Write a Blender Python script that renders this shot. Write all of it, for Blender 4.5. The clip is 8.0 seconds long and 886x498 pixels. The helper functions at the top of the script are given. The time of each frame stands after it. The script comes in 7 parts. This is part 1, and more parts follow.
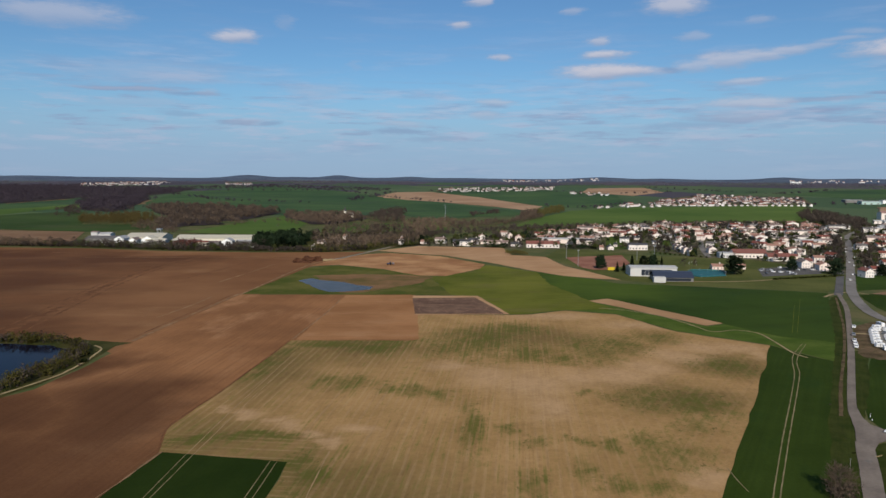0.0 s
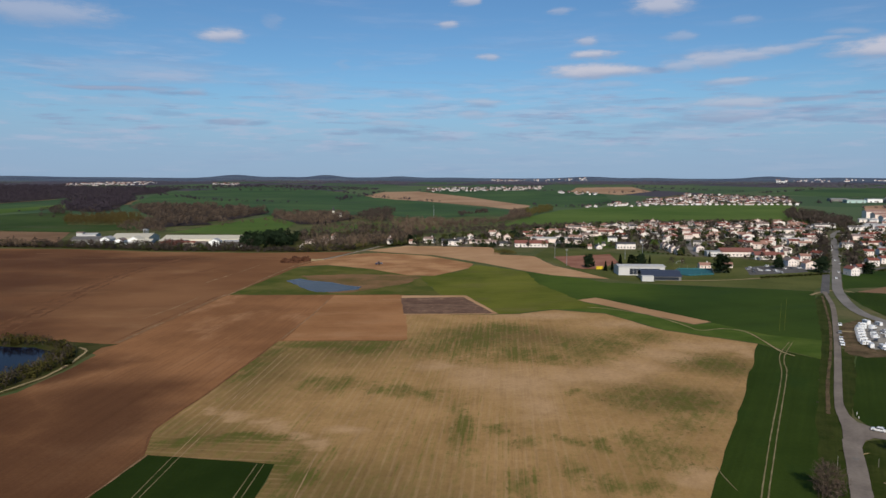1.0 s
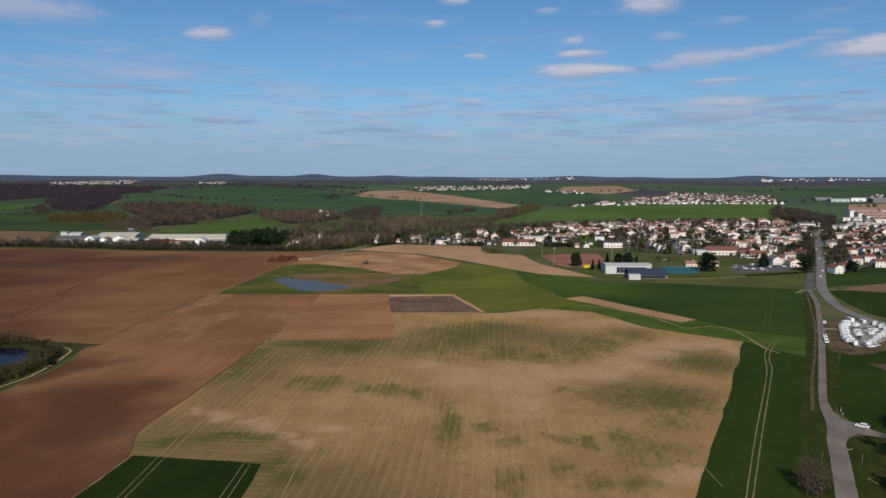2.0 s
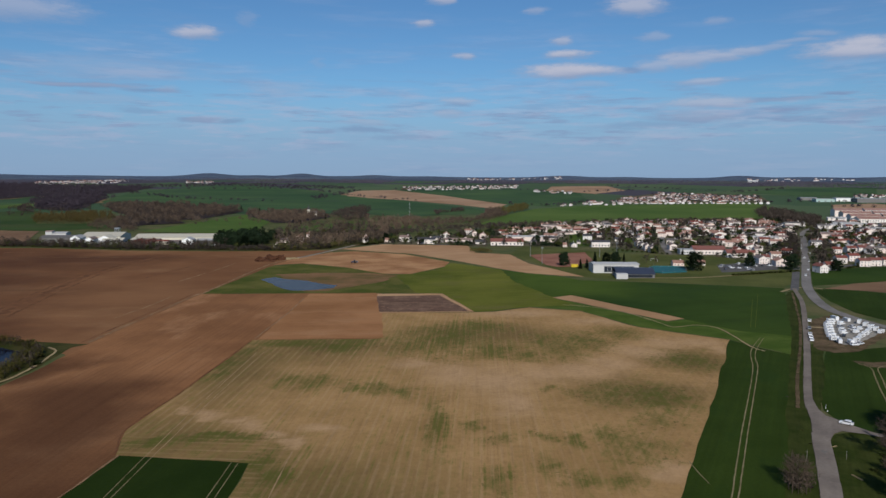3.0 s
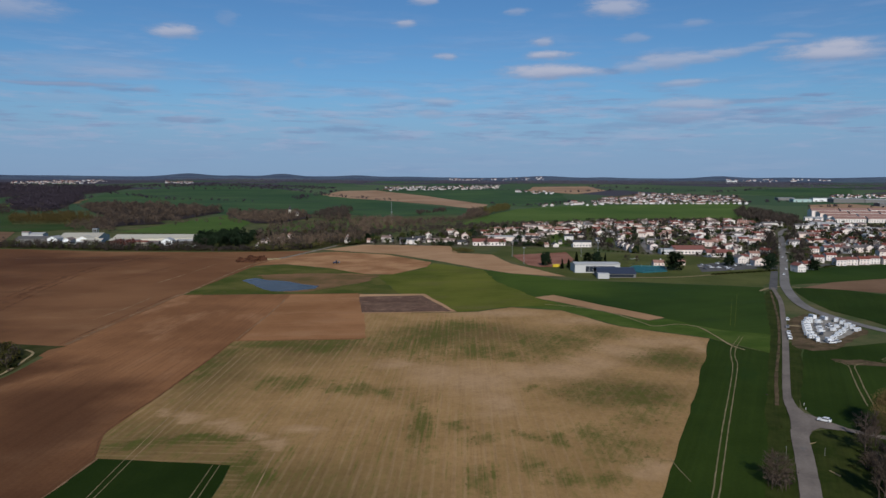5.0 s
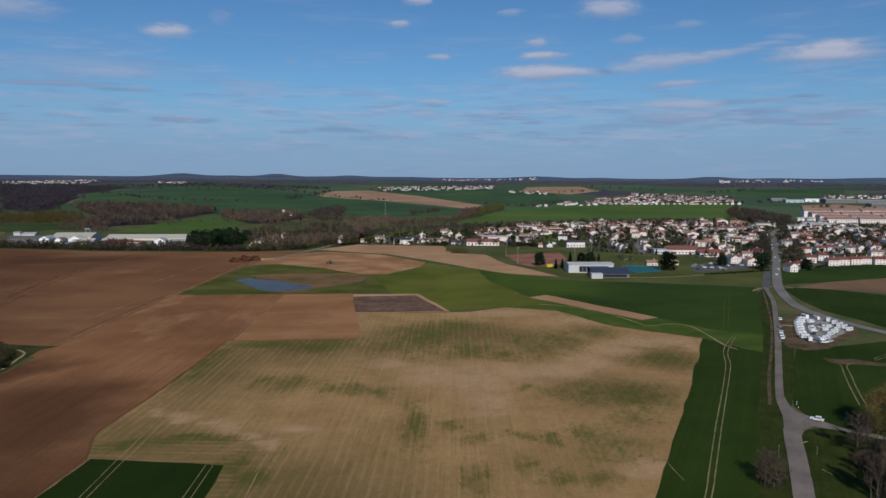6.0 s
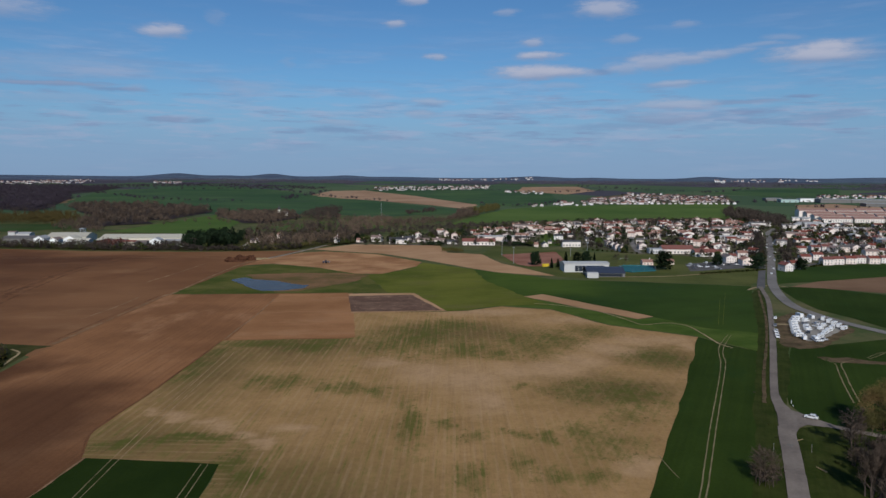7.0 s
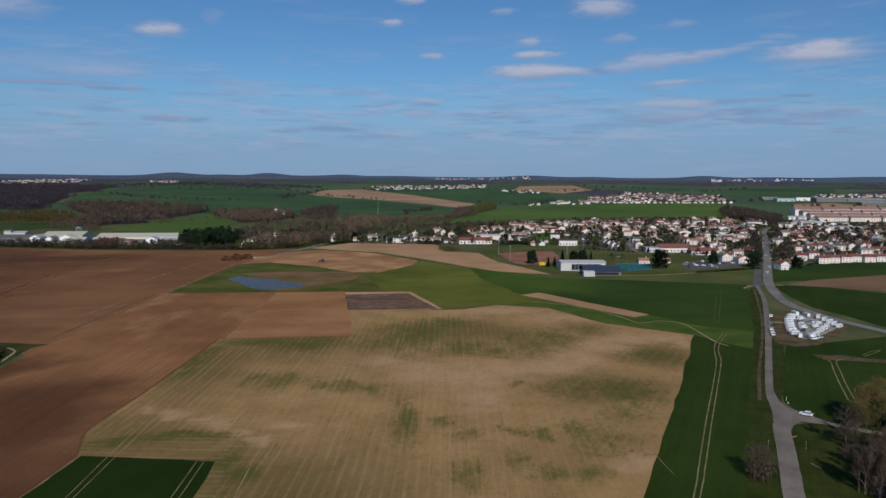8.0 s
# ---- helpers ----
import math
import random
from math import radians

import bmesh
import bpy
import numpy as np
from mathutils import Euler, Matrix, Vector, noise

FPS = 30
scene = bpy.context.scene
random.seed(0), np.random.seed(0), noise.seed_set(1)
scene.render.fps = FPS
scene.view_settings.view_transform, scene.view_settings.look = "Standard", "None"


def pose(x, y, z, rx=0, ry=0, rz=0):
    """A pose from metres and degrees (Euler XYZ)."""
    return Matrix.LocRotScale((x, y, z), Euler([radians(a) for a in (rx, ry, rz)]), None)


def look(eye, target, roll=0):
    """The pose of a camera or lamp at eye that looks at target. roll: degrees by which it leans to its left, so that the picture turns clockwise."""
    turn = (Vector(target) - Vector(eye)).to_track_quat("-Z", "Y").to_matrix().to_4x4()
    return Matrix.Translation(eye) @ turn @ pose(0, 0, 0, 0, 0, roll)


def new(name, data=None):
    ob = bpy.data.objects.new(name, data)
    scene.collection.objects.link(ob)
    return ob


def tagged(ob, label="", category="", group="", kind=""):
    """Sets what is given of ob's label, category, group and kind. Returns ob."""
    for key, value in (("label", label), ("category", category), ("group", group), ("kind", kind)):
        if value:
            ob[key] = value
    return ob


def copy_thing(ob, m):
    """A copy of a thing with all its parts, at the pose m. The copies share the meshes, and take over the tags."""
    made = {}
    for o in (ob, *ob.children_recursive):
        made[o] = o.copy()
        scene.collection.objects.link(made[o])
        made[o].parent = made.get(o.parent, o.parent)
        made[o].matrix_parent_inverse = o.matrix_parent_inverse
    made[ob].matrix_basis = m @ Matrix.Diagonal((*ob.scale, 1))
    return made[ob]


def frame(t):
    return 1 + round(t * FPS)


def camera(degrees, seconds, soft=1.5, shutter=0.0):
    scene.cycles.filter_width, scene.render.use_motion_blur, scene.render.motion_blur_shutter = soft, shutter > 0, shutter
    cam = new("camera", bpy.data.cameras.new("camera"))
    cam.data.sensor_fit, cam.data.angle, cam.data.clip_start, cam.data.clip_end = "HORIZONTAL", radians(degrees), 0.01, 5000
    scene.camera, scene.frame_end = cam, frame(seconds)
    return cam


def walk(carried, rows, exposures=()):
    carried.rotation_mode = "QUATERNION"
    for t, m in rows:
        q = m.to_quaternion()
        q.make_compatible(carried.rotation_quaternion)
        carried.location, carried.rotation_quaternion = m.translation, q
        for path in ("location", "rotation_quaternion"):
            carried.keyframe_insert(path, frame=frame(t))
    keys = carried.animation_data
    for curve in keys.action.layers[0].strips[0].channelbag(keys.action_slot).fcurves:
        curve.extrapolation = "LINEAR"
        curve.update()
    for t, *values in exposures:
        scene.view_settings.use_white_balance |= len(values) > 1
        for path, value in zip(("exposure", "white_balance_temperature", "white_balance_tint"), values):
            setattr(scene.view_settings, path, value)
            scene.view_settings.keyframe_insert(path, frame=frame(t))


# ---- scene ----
cam = camera(62.9, 8.0)
PATH = [
    (0, (-0.11, -1.016, 80.543), (-0.224, 0.971, 80.348), 0.2),
    (0.5, (-0.042, -0.385, 80.534), (-0.142, 1.603, 80.34), 0.1),
    (1, (0.031, 0.046, 80.504), (-0.052, 2.034, 80.308), 0.1),
    (1.5, (0.088, 0.195, 80.439), (0.022, 2.184, 80.241), 0.1),
    (3, (0.211, 0.132, 79.947), (0.194, 2.122, 79.748), 0.2),
    (3.5, (0.151, 0.105, 79.923), (0.149, 2.095, 79.723), 0.2),
    (4, (0.043, 0.105, 79.934), (0.055, 2.095, 79.734), 0.2),
    (4.5, (-0.042, 0.15, 79.911), (-0.019, 2.14, 79.712), 0.2),
    (6, (-0.108, 0.303, 79.563), (-0.058, 2.293, 79.366), 0.3),
    (6.5, (-0.062, 0.291, 79.391), (-0.006, 2.28, 79.194), 0.3),
    (7, (0.048, 0.197, 79.148), (0.109, 2.187, 78.951), 0.3),
    (7.5, (0.21, 0.023, 78.889), (0.276, 2.012, 78.691), 0.3),
    (8, (0.418, -0.173, 78.688), (0.487, 1.816, 78.489), 0.3),
]
walk(cam, [(t, look(eye, goal, lean)) for t, eye, goal, lean in PATH], [(0, -0.04, 6480, 10), (1.5, -0.06, 6440, 10), (3, -0.22, 6100, 10), (4.5, -0.32, 5960, 10), (8, -0.36, 5920, 10)])


# ---- light ----
SUN_HEIGHT, SUN_TURN = 33.0, 178.0          # degrees above the horizon, degrees round from +y
world = bpy.data.worlds.new("sky")
scene.world = world
world.use_nodes = True


def node(tree, kind, x=None, **settings):
    n = tree.nodes.new(kind)
    for key, value in settings.items():
        if key == "operation":
            n.operation = value
        elif key == "data_type":
            n.data_type = value
        elif key == "blend":
            n.blend_type = value
    return n


def plug(tree, value, socket):
    """Joins an output, or sets a plain value."""
    if isinstance(value, bpy.types.NodeSocket):
        tree.links.new(value, socket)
    else:
        socket.default_value = value


def calc(tree, operation, a, b=0.0, c=0.0, clamp=False):
    n = node(tree, "ShaderNodeMath", operation=operation)
    n.use_clamp = clamp
    for value, socket in zip((a, b, c), n.inputs):
        plug(tree, value, socket)
    return n.outputs[0]


def vec(tree, operation, a, b=(0, 0, 0)):
    n = node(tree, "ShaderNodeVectorMath", operation=operation)
    plug(tree, a, n.inputs[0])
    plug(tree, b, n.inputs[1])
    return n.outputs["Value" if operation == "LENGTH" else "Vector"]


def ramp(tree, value, a, b, lo=0.0, hi=1.0):
    n = tree.nodes.new("ShaderNodeMapRange")
    n.interpolation_type = "SMOOTHSTEP"
    for v, socket in zip((value, a, b, lo, hi), n.inputs):
        plug(tree, v, socket)
    return n.outputs[0]


def mixed(tree, factor, a, b, blend="MIX"):
    n = tree.nodes.new("ShaderNodeMix")
    n.data_type, n.blend_type = "RGBA", blend
    plug(tree, factor, n.inputs[0])
    for value, socket in ((a, n.inputs[6]), (b, n.inputs[7])):
        plug(tree, (*value, 1) if isinstance(value, tuple) else value, socket)
    return n.outputs[2]


def grain(tree, vector, scale, detail=3.0, rough=0.55, shape=None, turn=0.0):
    """Noise; shape: the sizes of the vector's axes, so that the noise runs in streaks."""
    if shape:
        m = tree.nodes.new("ShaderNodeMapping")
        m.vector_type = "TEXTURE"
        m.inputs["Rotation"].default_value = (0, 0, -radians(turn))
        m.inputs["Scale"].default_value = tuple(1 / v for v in shape)
        tree.links.new(vector, m.inputs[0])
        vector = m.outputs[0]
    n = tree.nodes.new("ShaderNodeTexNoise")
    tree.links.new(vector, n.inputs["Vector"])
    n.inputs["Scale"].default_value, n.inputs["Detail"].default_value, n.inputs["Roughness"].default_value = scale, detail, rough
    return n.outputs[0]


# clouds: bearing, height, half width, half height (all as tangents), fullness
CLOUDS_LOW = ((0.166, 0.141, 0.074, 0.0101, 0.95), (0.158, 0.162, 0.037, 0.0078, 0.90), (0.152, 0.183, 0.019, 0.0070, 0.70), (0.281, 0.146, 0.035, 0.0101, 0.60),
              (0.318, 0.151, 0.047, 0.0109, 0.72), (0.358, 0.154, 0.046, 0.0094, 0.72), (0.395, 0.158, 0.041, 0.0070, 0.66), (0.430, 0.161, 0.037, 0.0047, 0.50),
              (0.494, 0.173, 0.033, 0.0047, 0.40), (0.545, 0.151, 0.078, 0.0125, 0.92), (0.560, 0.158, 0.052, 0.0105, 0.95), (0.348, 0.123, 0.042, 0.0062, 0.65), (0.353, 0.094, 0.070, 0.0078, 0.70),
              (0.464, 0.166, 0.038, 0.0039, 0.45), (0.012, 0.103, 0.028, 0.0062, 0.60), (0.001, 0.084, 0.019, 0.0062, 0.50), (-0.112, 0.072, 0.039, 0.0062, 0.45),
              (0.189, 0.123, 0.032, 0.0055, 0.35), (0.462, 0.096, 0.057, 0.0039, 0.30), (0.332, 0.078, 0.061, 0.0094, 0.35))
# grey undersides and streaks without a lit top
CLOUDS_GREY = ((-0.500, 0.111, 0.085, 0.0042, 0.70), (-0.405, 0.107, 0.050, 0.0034, 0.60), (-0.345, 0.073, 0.036, 0.0044, 0.55), (-0.300, 0.071, 0.020, 0.0036, 0.50), (-0.420, 0.082, 0.040, 0.0036, 0.35),
               (-0.115, 0.062, 0.044, 0.0048, 0.55), (-0.180, 0.059, 0.026, 0.0030, 0.45), (0.450, 0.097, 0.060, 0.0038, 0.55), (0.520, 0.101, 0.030, 0.0028, 0.50), (0.243, 0.142, 0.022, 0.0050, 0.55),
               (0.330, 0.075, 0.070, 0.0062, 0.50), (0.270, 0.068, 0.080, 0.0040, 0.35), (0.480, 0.072, 0.050, 0.0040, 0.35), (0.010, 0.097, 0.022, 0.0040, 0.45), (-0.060, 0.052, 0.050, 0.0040, 0.35),
               (0.560, 0.076, 0.060, 0.0060, 0.40))
CLOUDS_HIGH = ((-0.600, 0.197, 0.117, 0.0187, 0.60), (-0.345, 0.183, 0.037, 0.0109, 0.85), (-0.035, 0.203, 0.016, 0.0062, 0.75), (-0.012, 0.236, 0.017, 0.0078, 0.80),
              (0.019, 0.161, 0.015, 0.0055, 0.70), (0.249, 0.223, 0.043, 0.0156, 0.80), (0.276, 0.182, 0.025, 0.0062, 0.45), (0.116, 0.219, 0.019, 0.0062, 0.50),
              (0.356, 0.197, 0.018, 0.0062, 0.40), (-0.274, 0.203, 0.013, 0.0094, 0.25), (-0.499, 0.111, 0.107, 0.0039, 0.40), (-0.462, 0.132, 0.151, 0.0172, 0.28),
              (-0.232, 0.116, 0.049, 0.0078, 0.25), (-0.383, 0.108, 0.020, 0.0055, 0.35), (-0.488, 0.093, 0.087, 0.0078, 0.30), (-0.336, 0.073, 0.035, 0.0055, 0.30),
              (-0.181, 0.149, 0.011, 0.0070, 0.20))

wt = world.node_tree
wt.nodes.clear()
sky = wt.nodes.new("ShaderNodeTexSky")
sky.sky_type, sky.sun_disc = "NISHITA", False
sky.sun_elevation, sky.sun_rotation = radians(SUN_HEIGHT), radians(SUN_TURN)
sky.altitude, sky.air_density, sky.dust_density, sky.ozone_density = 200, 1.0, 0.3, 1.6
way = wt.nodes.new("ShaderNodeTexCoord").outputs["Generated"]
split = wt.nodes.new("ShaderNodeSeparateXYZ")
wt.links.new(way, split.inputs[0])
ahead = calc(wt, "MAXIMUM", calc(wt, "ABSOLUTE", split.outputs[1]), 0.02)
flat = calc(wt, "SQRT", calc(wt, "ADD", calc(wt, "MULTIPLY", split.outputs[0], split.outputs[0]), calc(wt, "MULTIPLY", split.outputs[1], split.outputs[1])))
bearing, climb = calc(wt, "DIVIDE", split.outputs[0], ahead), calc(wt, "DIVIDE", split.outputs[2], calc(wt, "MAXIMUM", flat, 0.02))
ragged = calc(wt, "SUBTRACT", grain(wt, way, 1.0, 5, 0.62, (28, 28, 90)), 0.5)
ragged_fine = calc(wt, "SUBTRACT", grain(wt, way, 1.0, 4, 0.6, (9, 9, 40)), 0.5)
spot = wt.nodes.new("ShaderNodeCombineXYZ")
plug(wt, calc(wt, "MULTIPLY_ADD", ragged, 0.045, bearing), spot.inputs[0])
plug(wt, calc(wt, "MULTIPLY_ADD", ragged_fine, 0.017, climb), spot.inputs[1])
cover, bright = 0.0, 0.0
wisps = calc(wt, "SUBTRACT", grain(wt, way, 1.0, 6, 0.66, (55, 55, 210)), 0.5)
for a, h, w, t, full in (*CLOUDS_LOW, *CLOUDS_HIGH):
    at = vec(wt, "MULTIPLY", vec(wt, "SUBTRACT", spot.outputs[0], (a, h, 0)), (1 / w, 1 / t, 0))
    body = ramp(wt, calc(wt, "MULTIPLY_ADD", wisps, 0.9, vec(wt, "LENGTH", at)), 1.3, 0.32, 0.0, full)
    part_y = wt.nodes.new("ShaderNodeSeparateXYZ")
    wt.links.new(at, part_y.inputs[0])
    lit = calc(wt, "MULTIPLY", body, ramp(wt, part_y.outputs[1], -0.75, 0.25))
    cover, bright = calc(wt, "MAXIMUM", cover, body), calc(wt, "MAXIMUM", bright, lit)
dull = 0.0
for a, h, w, t, full in CLOUDS_GREY:
    at = vec(wt, "MULTIPLY", vec(wt, "SUBTRACT", spot.outputs[0], (a, h, 0)), (1 / w, 1 / t, 0))
    dull = calc(wt, "MAXIMUM", dull, ramp(wt, calc(wt, "MULTIPLY_ADD", wisps, 0.8, vec(wt, "LENGTH", at)), 1.3, 0.3, 0.0, full))
# thin veils in streaks, thicker low down
veil = ramp(wt, grain(wt, way, 1.0, 6, 0.6, (5, 5, 38)), 0.46, 0.74)
veil_low = calc(wt, "MULTIPLY", veil, calc(wt, "MULTIPLY", ramp(wt, climb, 0.2, 0.09, 0.16, 0.62), ramp(wt, climb, 0.02, 0.06, 0.4, 1.0)))
bank = calc(wt, "MULTIPLY", ramp(wt, climb, 0.135, 0.02), 0.80)
veil_tint = mixed(wt, ramp(wt, grain(wt, way, 1.0, 4, 0.6, (14, 14, 130)), 0.42, 0.6), (3.7, 4.7, 7.2), (6.8, 7.0, 8.8))
blue = mixed(wt, 1.0, sky.outputs[0], (0.62, 0.92, 1.18), "MULTIPLY")
hazy = mixed(wt, bank, blue, (3.75, 5.4, 8.3))
fleece = calc(wt, "MULTIPLY", ramp(wt, grain(wt, way, 1.0, 6, 0.62, (13, 13, 95)), 0.49, 0.68), calc(wt, "MULTIPLY", ramp(wt, climb, 0.15, 0.08, 0.0, 0.45), ramp(wt, climb, 0.015, 0.05)))
gloom = calc(wt, "MULTIPLY", ramp(wt, grain(wt, vec(wt, "ADD", way, (3.1, 1.7, 0.4)), 1.0, 6, 0.62, (11, 11, 120)), 0.53, 0.70), calc(wt, "MULTIPLY", ramp(wt, climb, 0.155, 0.09, 0.0, 0.55), ramp(wt, climb, 0.02, 0.06)))
streaky = mixed(wt, gloom, mixed(wt, fleece, mixed(wt, veil_low, hazy, veil_tint), (6.5, 6.9, 8.9)), (3.6, 4.5, 6.9))
cloud_tint = mixed(wt, bright, (4.6, 5.5, 7.6), (8.0, 8.0, 9.1))
cloudy = mixed(wt, cover, mixed(wt, dull, streaky, (3.1, 4.2, 6.6)), cloud_tint)
back = wt.nodes.new("ShaderNodeBackground")
wt.links.new(cloudy, back.inputs[0])
back.inputs[1].default_value = 0.073
wt.links.new(back.outputs[0], wt.nodes.new("ShaderNodeOutputWorld").inputs[0])

sun = new("sun", bpy.data.lights.new("sun", "SUN"))
sun.data.energy, sun.data.angle, sun.data.color = 4.5, radians(0.6), (1.0, 0.92, 0.80)
aim = radians(SUN_TURN)
sun.matrix_world = look((300 * math.sin(aim), 300 * math.cos(aim), 300 * math.tan(radians(SUN_HEIGHT))), (0, 0, 0))


# ---- materials ----
def base_mat(name, rough=0.8, metal=0.0):
    m = bpy.data.materials.new(name)
    m.use_nodes = True
    t = m.node_tree
    shader = t.nodes["Principled BSDF"]
    shader.inputs["Roughness"].default_value, shader.inputs["Metallic"].default_value = rough, metal
    shader.inputs["Specular IOR Level"].default_value = 0.25 if rough < 0.84 else 0.04
    return m, t, shader, t.nodes.new("ShaderNodeTexCoord").outputs["Object"]


def bumped(t, shader, height, strength, distance):
    b = t.nodes.new("ShaderNodeBump")
    b.inputs["Strength"].default_value, b.inputs["Distance"].default_value = strength, distance
    t.links.new(height, b.inputs["Height"])
    t.links.new(b.outputs[0], shader.inputs["Normal"])


def spots(t, place, blobs, soft=0.45):
    """A mask of soft oval spots: x, y, half widths."""
    mask = 0.0
    for x, y, a, b in blobs:
        far = vec(t, "LENGTH", vec(t, "MULTIPLY", vec(t, "SUBTRACT", place, (x, y, 0)), (1 / a, 1 / b, 0)))
        mask = calc(t, "MAXIMUM", mask, ramp(t, far, 1.35, soft))
    return mask


def drill_lines(t, place, gap, turn, sharp=0.35):
    """Thin worn lines at even gaps along the rows, broken and a little wavering."""
    m = t.nodes.new("ShaderNodeMapping")
    m.inputs["Rotation"].default_value = (0, 0, radians(turn))
    t.links.new(place, m.inputs[0])
    across = t.nodes.new("ShaderNodeSeparateXYZ")
    t.links.new(m.outputs[0], across.inputs[0])
    waver = calc(t, "MULTIPLY", calc(t, "SUBTRACT", grain(t, place, 1 / 60, 3), 0.5), 2.0)
    beat = calc(t, "SINE", calc(t, "MULTIPLY", calc(t, "ADD", across.outputs[0], waver), math.tau / gap))
    broken = ramp(t, grain(t, m.outputs[0], 1.0, 4, 0.65, (1 / (gap * 0.8), 1 / 22, 1)), 0.36, 0.62)
    return calc(t, "MULTIPLY", ramp(t, beat, sharp, 1.0), broken)


def soil_mat(name, dark, light, tone=60.0, rows=0.0, row_gap=2.2, row_length=90.0, row_depth=0.25, stain=None, stain_from=0.58, third=None, shade_crop_spots=None, shade_crop_tone=None, lines=None):
    """Tilled or drilled ground: large stains, streaks along the rows, clods."""
    m, t, shader, place = base_mat(name, 0.95)
    big = grain(t, place, 1 / tone, 5, 0.6)
    colour = mixed(t, ramp(t, big, 0.32, 0.68), dark, light)
    if third:
        colour = mixed(t, ramp(t, grain(t, place, 1 / (tone * 0.35), 6, 0.65, (1, 0.45, 1), rows), 0.5, 0.72), colour, third)
    streak = grain(t, place, 1.0, 4, 0.6, (1 / row_gap, 1 / row_length, 1), rows)
    wide = grain(t, place, 1.0, 3, 0.55, (1 / (row_gap * 4), 1 / (row_length * 1.6), 1), rows)
    fine = grain(t, place, 0.9, 5, 0.7)
    if stain:
        mask = ramp(t, calc(t, "MULTIPLY_ADD", calc(t, "SUBTRACT", streak, 0.5), 0.45, grain(t, place, 2.6 / tone, 6, 0.65)), stain_from, stain_from + 0.16)
        colour = mixed(t, mask, colour, stain)
    # Spots of another tone: painted shade on soils, paler crop on wheat.
    if shade_crop_spots:
        uneven = vec(t, "ADD", place, vec(t, "MULTIPLY", grain_vec(t, place, 1 / (tone * 0.5)), (tone * 0.9, tone * 0.9, 0)))
        colour = mixed(t, calc(t, "MULTIPLY", spots(t, uneven, shade_crop_spots, 0.15), 0.9), colour, shade_crop_tone)
    if lines:
        colour = mixed(t, calc(t, "MULTIPLY", drill_lines(t, place, lines[0], rows), lines[1]), colour, lines[2])
    shade = calc(t, "ADD", calc(t, "MULTIPLY", calc(t, "SUBTRACT", streak, 0.5), row_depth * 2), calc(t, "MULTIPLY", calc(t, "SUBTRACT", fine, 0.5), 0.55))
    shade = calc(t, "ADD", shade, calc(t, "MULTIPLY", calc(t, "SUBTRACT", wide, 0.5), row_depth * 1.6))
    value = calc(t, "ADD", shade, 1.0)
    tint = t.nodes.new("ShaderNodeCombineXYZ")
    for socket in tint.inputs:
        t.links.new(value, socket)
    colour = mixed(t, 1.0, colour, tint.outputs[0], "MULTIPLY")
    t.links.new(colour, shader.inputs["Base Color"])
    bumped(t, shader, calc(t, "ADD", streak, fine), 0.5, 0.12)
    return m


def wider(*blobs):
    return [(x, y, a * 1.28, b * 1.28) for x, y, a, b in blobs]


